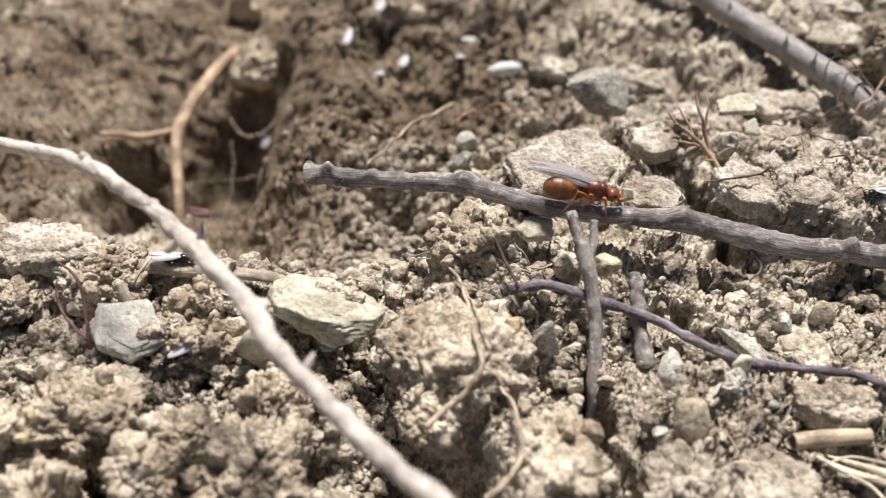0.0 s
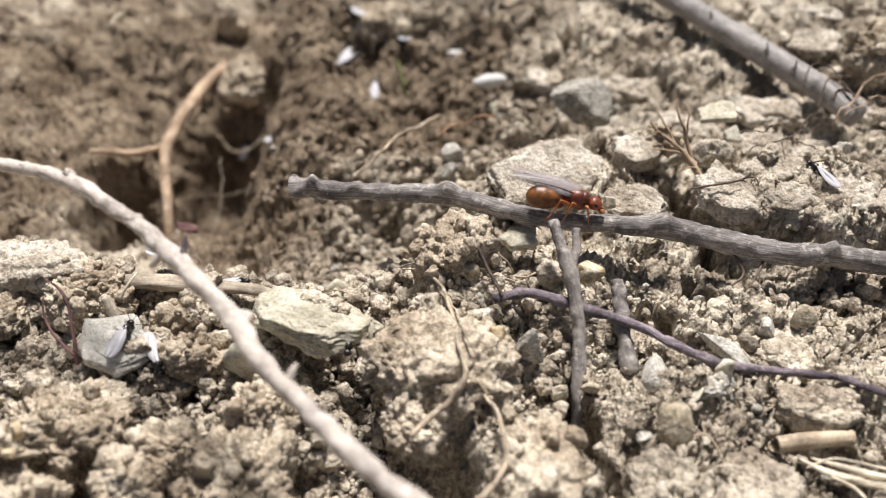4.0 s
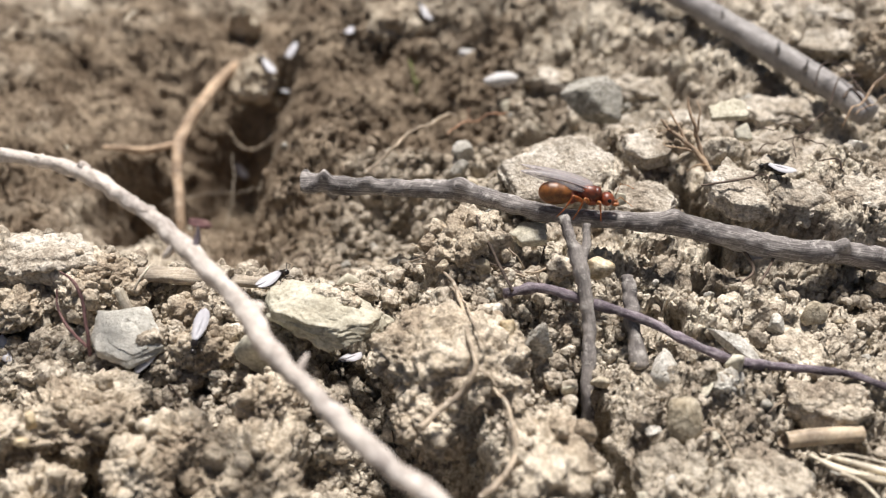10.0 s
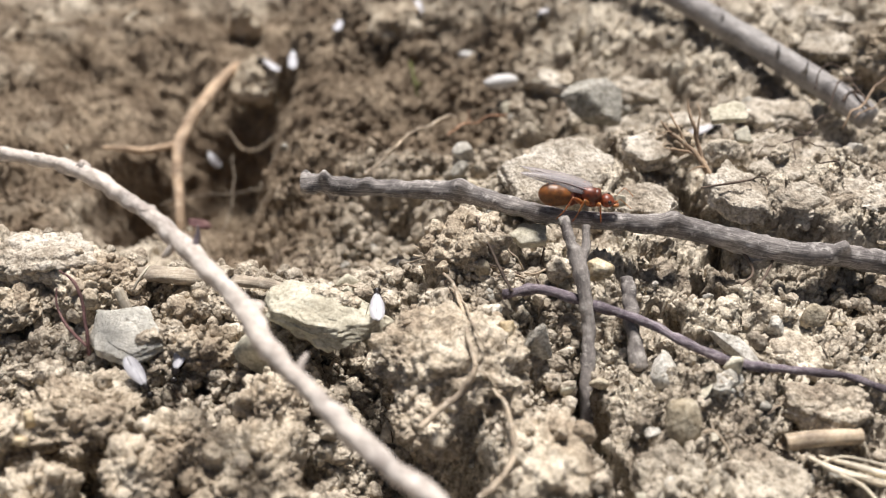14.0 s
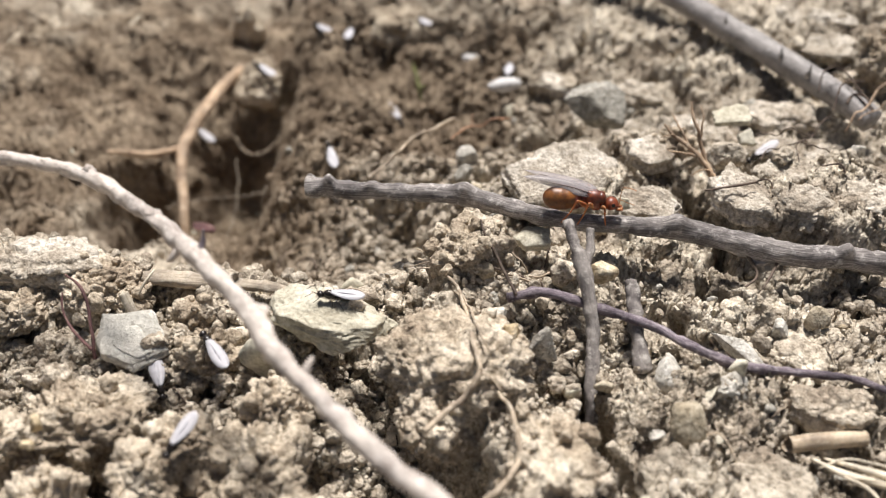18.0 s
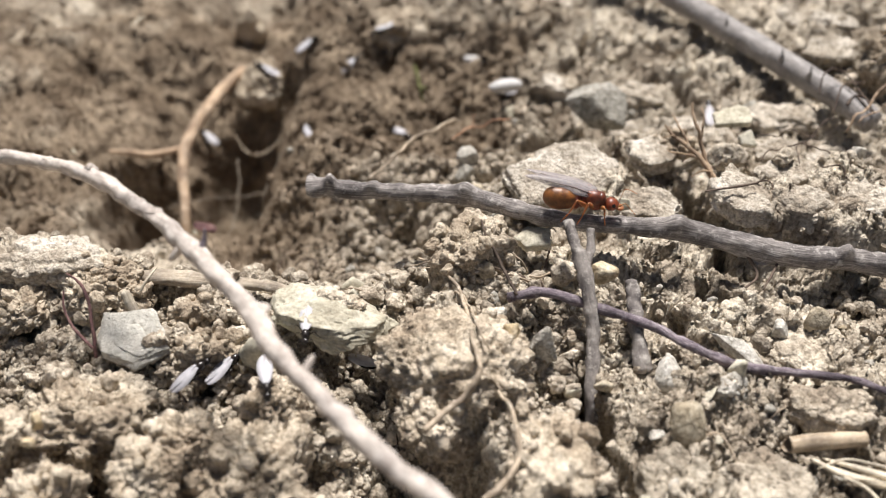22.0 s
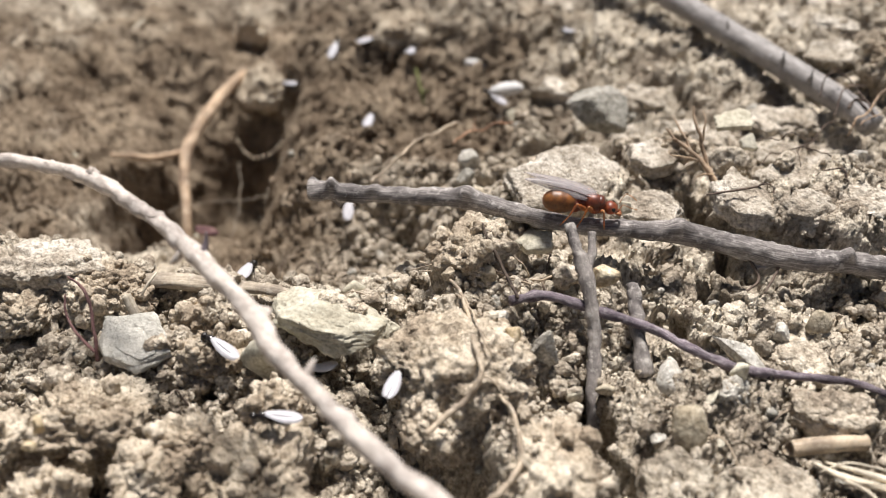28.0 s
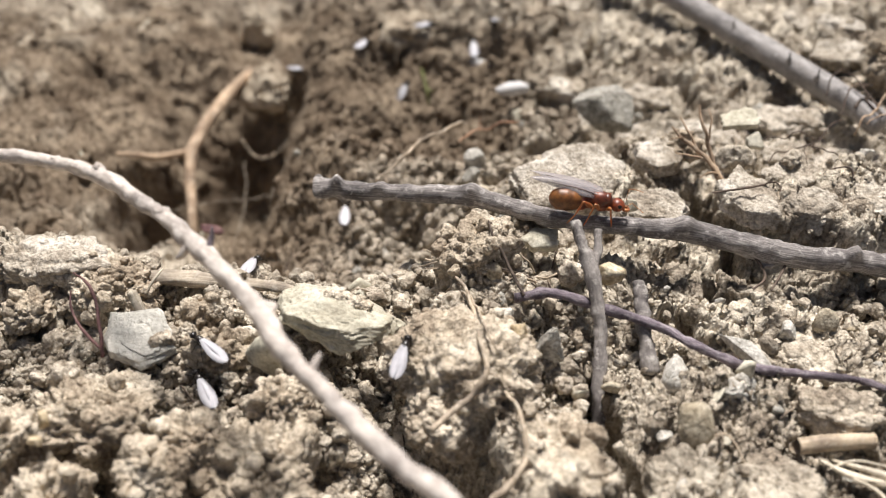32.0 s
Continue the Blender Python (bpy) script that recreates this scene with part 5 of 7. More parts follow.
fibre("pale curled root running into the dip", ROOT_TAN, [(-0.9, 9.3, -0.15, 0.03), (-0.5, 9.9, -0.12, 0.035), (0.0, 10.5, -0.12, 0.03), (0.2, 10.6, -0.15, 0.02)], wander=0.04, k=0.5)


def fine_rootlets(count, seed):
    """Hair-thin curled root ends lying about on the loose soil, each a thing of its own."""
    rng = np.random.RandomState(seed)
    for k in range(count):
        x, y = (rng.uniform(-0.6, 1.0), rng.uniform(5.6, 7.5)) if k % 2 else (rng.uniform(-3.0, 4.2), rng.uniform(5.0, 9.5))
        a, bend, step, pts = rng.uniform(0, 6.28), rng.uniform(-0.9, 0.9), rng.uniform(0.07, 0.16), []
        for j in range(5):
            z = float(land(np.array([x]), np.array([y]))[0])
            pts.append((x, y, z + (0.03, 0.07, 0.10, 0.07, 0.02)[j], rng.uniform(0.007, 0.012)))
            x, y, a = x + step * math.cos(a), y + step * math.sin(a), a + bend * rng.uniform(0.3, 1.2)
        stem("rootlet", "hair-thin curled dry rootlet lying on loose soil", "root", ROOT_TAN if k % 3 else DARK_FIBRE, tube_data(pts, 22, 6, rough=0.1, seed=k, wander=0.015), "fine rootlets")


fine_rootlets(44, 21)

lump("seed_husk", "empty white seed husk lying on dark soil", "husk", HUSK, 0.81, 11.79, -0.38, (0.235, 0.105, 0.095), 60, 4, rz=14, crumb=0.0, lumpy=0.05)
lump("seed_husk", "small white husk on the far soil", "husk", HUSK, 0.45, 13.3, height(0.45, 13.3) + 0.08, (0.24, 0.07, 0.07), 61, 3, rz=-20, crumb=0.0, lumpy=0.08)
lump("leaf_scrap", "dark red scrap of dry leaf in the hollow", "leaf", RED_STEM, -2.95, 9.55, -1.05, (0.13, 0.08, 0.04), 62, 3, ry=20, crumb=0.0, lumpy=0.3)


# ---- insects ----
def shell(name, col, dark, rough=0.28, clear=0.0):
    m, n, l, b = material(name)
    pos = n.new("ShaderNodeTexCoord").outputs["Object"]
    t = tex(n, l, pos, 700.0, 5, 0.65)
    l.new(ramp(n, l, t.outputs[0], (0.38, dark), (0.62, col)), b.inputs["Base Color"])
    b.inputs["Roughness"].default_value = rough
    b.inputs["Coat Weight"].default_value = 0.08
    b.inputs["Coat Roughness"].default_value = 0.35
    b.inputs["Subsurface Weight"].default_value = clear
    b.inputs["Subsurface Radius"].default_value = (1.0, 0.45, 0.15)
    b.inputs["Subsurface Scale"].default_value = 0.0008
    bump(n, l, b, tex(n, l, pos, 5000.0, 3, 0.6).outputs[0], 0.00002, 0.5)
    return m


def membrane(name, col, clear):
    m, n, l, b = material(name)
    pos = n.new("ShaderNodeTexCoord").outputs["Object"]
    t = tex(n, l, pos, 1400.0, 4, 0.6)
    l.new(ramp(n, l, t.outputs[0], (0.3, tuple(c * 0.8 for c in col)), (0.7, col)), b.inputs["Base Color"])
    b.inputs["Roughness"].default_value = 0.35
    b.inputs["Alpha"].default_value = 1 - clear
    return m


AMBER = shell("amber_shell", (0.26, 0.10, 0.022), (0.075, 0.026, 0.008), 0.46, 0.35)
RUST = shell("rust_red_shell", (0.30, 0.068, 0.022), (0.09, 0.021, 0.010), 0.42, 0.25)
HONEY = shell("honey_leg", (0.42, 0.175, 0.06), (0.22, 0.075, 0.026), 0.45, 0.3)
EYE = shell("black_eye", (0.015, 0.012, 0.012), (0.01, 0.008, 0.008), 0.15)
BLACK = shell("black_shell", (0.022, 0.016, 0.013), (0.010, 0.008, 0.007), 0.25)
SMOKY = membrane("smoky_wing", (0.46, 0.415, 0.42), 0.58)
MILKY = membrane("milky_wing", (0.76, 0.745, 0.78), 0.3)
VEIN = shell("wing_vein", (0.16, 0.11, 0.10), (0.09, 0.06, 0.06), 0.4)


def ball(cx, cy, cz, rx, ry, rz, n=20, m=28, tip=0.0, rings=0, pinch=0.0):
    """An egg-shaped shell part: tip > 0 tapers it forward; rings: overlapping plates along x."""
    co, fa, uv = [], [], []
    for i in range(n + 1):
        a = math.pi * i / n
        x = -math.cos(a)
        r = math.sin(a) * (1 - tip * x)
        if rings:
            u = (x + 1) / 2 * rings
            r *= 1 - 0.035 * (u - math.floor(u))
        for j in range(m):
            b = 2 * math.pi * j / m
            co.append(((cx + x * rx) * CM, (cy + math.cos(b) * r * ry) * CM, (cz + math.sin(b) * r * rz * (1 - pinch * (math.sin(b) < 0))) * CM))
            uv.append((i / n, j / m))
    for i in range(n):
        for j in range(m):
            k = (j + 1) % m
            fa.append((i * m + j, i * m + k, (i + 1) * m + k, (i + 1) * m + j))
    return co, fa, uv


def blade(root, tip, width, side, thick=0.0018, n=18, blunt=0.6):
    """A wing: a thin closed membrane from root to tip, its broad trailing edge towards side."""
    a, b = Vector(root), Vector(tip)
    along = b - a
    s = Vector(side)
    s = (s - along * (s.dot(along) / along.length_squared)).normalized()
    nrm = along.normalized().cross(s)
    co, fa, uv = [], [], []
    for i in range(n + 1):
        u = i / n
        w = width * (math.sin(math.pi * min(1, 0.06 + 0.94 * u) ** (0.75 if blunt > 0.5 else 1.35))) ** blunt
        w = max(w, 0.004)
        c = a + along * u + nrm * 0.02 * along.length * math.sin(3.1 * u)
        for f in (-0.22, 0.25, 0.78):
            q = c + s * (w * f) + nrm * (0.012 * along.length * math.sin(5 * u + 4 * f))
            for d in (-1, 1):
                co.append((q + nrm * thick * d) * CM)
                uv.append((u, f))
    for i in range(n):
        for j in range(2):
            p = i * 6 + j * 2
            fa.append((p, p + 2, p + 8, p + 6))
            fa.append((p + 1, p + 7, p + 9, p + 3))
        p = i * 6
        fa.append((p, p + 6, p + 7, p + 1))
        fa.append((p + 4, p + 5, p + 11, p + 10))
    fa.append((0, 1, 3, 2))
    fa.append((2, 3, 5, 4))
    p = n * 6
    fa.append((p, p + 2, p + 3, p + 1))
    fa.append((p + 2, p + 4, p + 5, p + 3))
    return co, fa, uv


def limb(*pts, n=4):
    return tube_data(pts, n * len(pts), 8)


def antenna(side, k, hx, hz, slim=1.0):
    return [(x, y, z, r * slim) for x, y, z, r in [(hx, side * 0.03 * k, hz, 0.011 * k), (hx + 0.09 * k, side * 0.10 * k, hz + 0.11 * k, 0.009 * k), (hx + 0.115 * k, side * 0.115 * k, hz + 0.11 * k, 0.010 * k), (hx + 0.19 * k, side * 0.13 * k, hz + 0.05 * k, 0.010 * k), (hx + 0.26 * k, side * 0.12 * k, hz - 0.02 * k, 0.011 * k)]]


def build_queen():
    q = new("winged_ant")
    tagged(q, "large orange winged ant standing on the grey twig", "ant")
    part("gaster", ball(-0.20, 0, 0.115, 0.20, 0.115, 0.122, 40, 32, 0.20, 5), AMBER, q, "glossy amber brown banded gaster")
    part("petiole", joined(ball(0.045, 0, 0.10, 0.035, 0.03, 0.05), ball(-0.01, 0, 0.10, 0.06, 0.06, 0.06), ball(-0.06, 0, 0.105, 0.07, 0.085, 0.088)), RUST, q)
    part("thorax", joined(ball(0.13, 0, 0.160, 0.115, 0.088, 0.09, 24, 28, 0.12), ball(0.185, 0, 0.185, 0.05, 0.07, 0.055), ball(0.02, 0, 0.135, 0.06, 0.055, 0.06), ball(0.07, 0, 0.195, 0.05, 0.055, 0.05), ball(0.20, 0, 0.125, 0.055, 0.055, 0.06), ball(0.14, 0.06, 0.11, 0.07, 0.03, 0.05), ball(0.14, -0.06, 0.11, 0.07, 0.03, 0.05), ball(0.05, 0, 0.13, 0.05, 0.05, 0.05)), RUST, q, "humped glossy rust red thorax")
    head = part("head", [*ball(0.0, 0, 0.0, 0.074, 0.08, 0.066, 24, 28, 0.14)], RUST, q, "rust red head")
    head.location = (0.305 * CM, 0, 0.115 * CM)
    for s in (1, -1):
        part("eye", ball(0.012, s * 0.068, 0.024, 0.022, 0.012, 0.025, 10, 14), EYE, head, "black compound eye")
        part("mandible", joined(ball(0.085, s * 0.03, -0.03, 0.035, 0.02, 0.018, 8, 10), ball(0.112, s * 0.014, -0.036, 0.018, 0.016, 0.012, 8, 10)), HONEY, head)
        ant = part("antenna", tube_data([(p[0], p[1], p[2], p[3]) for p in antenna(s, 0.7, 0.0, 0.0, 0.48)], 26, 8), HONEY, q, "elbowed orange antenna")
        ant.location = (0.385 * CM, s * 0.03 * CM, 0.14 * CM)
        fore = part("forewing", blade((0.13, s * 0.04, 0.225), (-0.62, 0.11 + s * 0.06, 0.30), 0.125, (0, 0.8 + 0.1 * s, 0.35 - 0.2 * s)), SMOKY, q, "smoky translucent forewing")
        part("vein", joined(limb((0.13, s * 0.04, 0.228, 0.008), (-0.1, 0.063 + s * 0.046, 0.251, 0.006), (-0.3, 0.08 + s * 0.051, 0.270, 0.004), (-0.46, 0.095 + s * 0.056, 0.285, 0.002))), VEIN, fore, "dark leading vein")
        part("hindwing", blade((0.09, s * 0.05, 0.20), (-0.36, 0.09 + s * 0.06, 0.25), 0.07, (0, 0.8 + 0.1 * s, -0.1 - 0.2 * s)), SMOKY, q, "smoky translucent hindwing")
        for nm, a, b, c, d in (("foreleg", (0.20, 0.045, 0.09), (0.225, 0.13, 0.15), (0.245, 0.145, 0.04), (0.265, 0.15, -0.06)),
                               ("midleg", (0.12, 0.05, 0.08), (0.06, 0.16, 0.205), (0.02, 0.17, 0.05), (-0.02, 0.17, -0.07)),
                               ("hindleg", (0.06, 0.05, 0.08), (-0.06, 0.165, 0.225), (-0.12, 0.175, 0.06), (-0.19, 0.175, -0.06))):
            leg = part(nm, joined(limb((a[0], s * a[1], a[2], 0.024), (b[0] * 0.5 + a[0] * 0.5, s * (a[1] + b[1]) * 0.5, (a[2] + b[2]) * 0.5, 0.024), (b[0], s * b[1], b[2], 0.011)),
                                  limb((b[0], s * b[1], b[2], 0.011), (b[0] * 0.5 + c[0] * 0.5, s * (b[1] + c[1]) * 0.5, (b[2] + c[2]) * 0.5, 0.010), (c[0], s * c[1], c[2], 0.007)),
                                  limb((c[0], s * c[1], c[2], 0.007), (c[0] * 0.5 + d[0] * 0.5, s * (c[1] + d[1]) * 0.5, (c[2] + d[2]) * 0.5, 0.007), (d[0], s * d[1], d[2], 0.006))), HONEY, q, "slender honey coloured leg")
    return q


def build_male():
    """Small black winged ant; x forward, feet at z = 0."""
    a = new("small_winged_ant")
    tagged(a, "small black winged ant with milky white wings crawling on soil", "ant", "small winged ants")
    part("gaster", ball(-0.07, 0, 0.055, 0.085, 0.042, 0.04, 18, 16, 0.1, 4), BLACK, a)
    part("thorax", joined(ball(0.045, 0, 0.07, 0.062, 0.04, 0.045, 14, 16), ball(0.0, 0, 0.05, 0.03, 0.016, 0.02, 8, 10)), BLACK, a)
    head = part("head", ball(0.125, 0, 0.06, 0.032, 0.034, 0.03, 14, 16), BLACK, a)
    for s in (1, -1):
        part("eye", ball(0.13, s * 0.03, 0.066, 0.012, 0.007, 0.013, 8, 10), EYE, head)
        part("antenna", tube_data(antenna(s, 0.42, 0.145, 0.065, 0.75), 18, 6), BLACK, a)
        part("wing", blade((0.035, s * 0.004, 0.112 + 0.004 * s), (-0.27, s * 0.006, 0.104 + 0.006 * s), 0.082, (0, s, -0.22), blunt=0.45), MILKY, a, "milky white wing folded over the back")
        for nm, p, k, f in (("foreleg", 0.08, (0.11, 0.075, 0.08), (0.15, 0.12, 0.0)), ("midleg", 0.04, (0.03, 0.09, 0.09), (0.03, 0.15, 0.0)), ("hindleg", 0.01, (-0.05, 0.09, 0.09), (-0.11, 0.14, 0.0))):
            part(nm, limb((p, s * 0.02, 0.045, 0.005), (k[0], s * k[1] * 0.8, k[2] * 0.8, 0.0036), (f[0], s * f[1] * 0.72, 0.02, 0.0024), (f[0] * 1.1, s * f[1] * 0.8, f[2], 0.0018)), BLACK, a)
    return a


queen = build_queen()
queen.matrix_world = pose(1.30 * CM, 7.55 * CM, 0.73 * CM, 0, 2, -6) @ Matrix.Scale(0.93, 4)
male = build_male()
males = [male] + [copy_thing(male, pose(0, 0, 0)) for _ in range(14)]


# ---- what moves ----
def at(x, y, z, pitch, heading):
    """An ant's pose: centimetres, nose up and heading in degrees."""
    return pose(x * CM, y * CM, z * CM, 0, -pitch, heading)


def crawl(ant, rows):
    """Keys an ant's way, and its legs, which swing by turns while it walks."""
    walk(ant, rows)
    legs = [o for o in ant.children if "leg" in o.name]
    for k, leg in enumerate(legs):
        swing, steps = 0.0, []
        for j in range(129):
            t = j * 0.25
            pace = 0.0
            for (ta, ma), (tb, mb) in zip(rows, rows[1:]):
                if ta <= t < tb:
                    pace = (mb.translation - ma.translation).length / (tb - ta) / CM
            swing = 0.5 * swing + 0.5 * min(12.0, 60.0 * pace)
            steps.append((t, pose(0, 0, 0, 0, 0, swing * math.sin(9.0 * t + math.pi * (k + k // 3)))))
        walk(leg, steps)


def motions():
    crawl(males[0], [
        (0, at(-2.33, 6.03, 0.160, -22, -152)), (0.5, at(-2.45, 6.08, 0.202, 22, -166)), (1, at(-2.72, 5.87, 0.191, -0, -166)), (1.5, at(-2.97, 6.08, 0.021, -22, -193)),
        (1.75, at(-2.90, 6.06, 0.282, -0, -236)), (2, at(-2.91, 6.24, 0.327, 22, -279)), (2.25, at(-2.82, 6.19, 0.316, 12, -320)), (2.5, at(-2.72, 6.15, 0.303, 3, -361)),
        (3, at(-2.34, 6.18, 0.347, -2, -347)), (3.25, at(-2.35, 6.11, 0.303, -12, -382)), (3.5, at(-2.40, 6.13, 0.172, -22, -418)), (5.5, at(-2.44, 6.16, 0.205, -22, -432)),
        (6, at(-2.65, 6.04, 0.025, -22, -484)), (6.5, at(-2.62, 5.90, 0.153, -22, -462)), (7, at(-2.72, 6.08, -0.023, -18, -512)), (7.5, at(-2.66, 6.07, 0.041, -19, -512)),
        (8, at(-2.67, 6.07, 0.044, -18, -527)), (8.5, at(-2.68, 6.07, 0.044, -17, -527)), (9, at(-2.64, 5.91, 0.207, -22, -527)), (9.5, at(-2.66, 6.06, 0.041, -22, -497)),
        (10, at(-2.64, 6.04, 0.053, -22, -483)), (10.5, at(-2.63, 6.05, 0.060, -2, -445)), (11, at(-2.67, 6.03, 0.019, -22, -444)), (11.5, at(-2.53, 5.87, -0.006, -22, -402)),
        (12, at(-2.59, 5.92, 0.079, -22, -384)), (12.5, at(-2.59, 5.90, 0.074, -22, -402)), (13, at(-2.62, 5.96, 0.064, -22, -402)), (13.5, at(-2.58, 5.91, 0.071, -22, -402)),
        (14, at(-2.56, 5.78, 0.177, -22, -410)), (14.5, at(-2.53, 5.72, 0.158, -22, -394)), (16.5, at(-2.49, 5.93, 0.013, -22, -361)), (17, at(-2.51, 5.90, 0.012, -22, -373)),
        (17.5, at(-2.46, 6.04, 0.237, -22, -331)), (17.75, at(-2.48, 5.98, 0.153, -22, -381)), (18, at(-2.51, 5.94, 0.041, -22, -431)), (18.5, at(-2.51, 6.01, 0.192, -22, -442)),
        (19, at(-2.49, 5.72, 0.104, -9, -431)), (19.5, at(-2.46, 5.74, 0.083, -22, -373)), (20, at(-2.47, 5.82, 0.001, -22, -373)), (20.5, at(-2.51, 5.89, -0.005, -22, -373)),
        (21, at(-2.47, 5.85, 0.004, -22, -360)), (21.5, at(-2.43, 5.98, 0.057, -22, -346)), (22, at(-2.16, 5.95, 0.164, 22, -318)), (22.5, at(-2.05, 6.06, 0.364, 3, -299)),
        (23, at(-2.05, 6.14, 0.335, 22, -299)), (24, at(-1.98, 6.04, 0.361, 22, -318)), (24.5, at(-1.99, 6.04, 0.363, 22, -332)), (25, at(-1.95, 6.01, 0.284, 22, -284)),
        (25.5, at(-1.98, 6.00, 0.273, 22, -260)), (27.5, at(-2.04, 6.07, 0.361, 22, -239)), (28, at(-2.05, 6.15, 0.335, 15, -215)), (28.5, at(-2.14, 6.54, 0.060, 2, -224)),
        (29, at(-1.99, 6.23, 0.335, 22, -194)), (29.5, at(-2.02, 6.04, 0.370, 22, -180)), (30, at(-2.06, 6.00, 0.323, -5, -131)), (30.5, at(-2.14, 6.06, 0.344, -22, -173)),
        (31, at(-2.17, 6.07, 0.364, 15, -205)), (31.5, at(-2.22, 6.05, 0.373, 22, -210)), (32, at(-2.18, 6.07, 0.364, 22, -215)),
    ])
    crawl(males[1], [
        (0, at(-4.20, 6.37, 0.065, 6, 0)), (1, at(-4.14, 6.54, -0.093, -4, -0)), (1.5, at(-3.98, 6.72, -0.134, 22, 15)), (2, at(-3.59, 6.38, 0.216, 18, 7)),
        (2.5, at(-3.37, 6.66, 0.096, 22, -14)), (3, at(-2.66, 5.95, 0.244, -22, -57)), (3.25, at(-2.67, 6.11, 0.293, -5, 11)), (3.5, at(-2.68, 6.30, 0.320, 12, 79)),
        (5.5, at(-2.80, 6.32, 0.336, 5, 29)), (5.67, at(-2.93, 6.22, 0.325, -4, 89)), (5.83, at(-3.06, 6.16, 0.287, -13, 149)), (6, at(-3.27, 6.23, 0.115, -22, 209)),
        (7, at(-3.78, 6.16, 0.065, -22, 179)), (7.5, at(-4.08, 6.39, 0.052, 22, 147)), (9, at(-4.02, 6.47, -0.047, 22, 120)), (9.5, at(-4.09, 6.56, -0.073, 20, 121)),
        (11, at(-4.08, 6.56, -0.060, 16, 121)), (12, at(-4.06, 6.50, -0.032, 22, 121)), (13, at(-4.04, 6.49, -0.035, 22, 124)), (13.5, at(-4.18, 6.68, -0.060, -22, 127)),
        (13.75, at(-4.08, 6.67, 0.000, -16, 87)), (14, at(-4.06, 6.77, -0.064, -10, 48)), (14.25, at(-4.02, 6.78, -0.057, 3, 12)), (14.5, at(-3.98, 6.79, -0.047, 15, -24)),
        (15.17, at(-4.08, 6.67, 0.041, 18, -76)), (15.83, at(-4.27, 6.70, -0.005, 20, -128)), (16.5, at(-4.42, 6.64, 0.021, 22, -181)), (17.17, at(-4.34, 6.61, -0.002, 8, -241)),
        (17.83, at(-4.23, 6.53, 0.023, -7, -301)), (18.5, at(-4.21, 6.58, -0.096, -21, -361)), (19, at(-4.02, 6.51, -0.018, 22, -384)), (19.17, at(-4.16, 6.49, -0.031, 22, -436)),
        (19.33, at(-4.23, 6.38, 0.047, 21, -488)), (19.5, at(-4.34, 6.32, 0.072, 21, -540)), (21, at(-4.44, 6.20, 0.049, -5, -540)), (32, at(-4.51, 6.19, -0.038, -21, -540)),
    ])
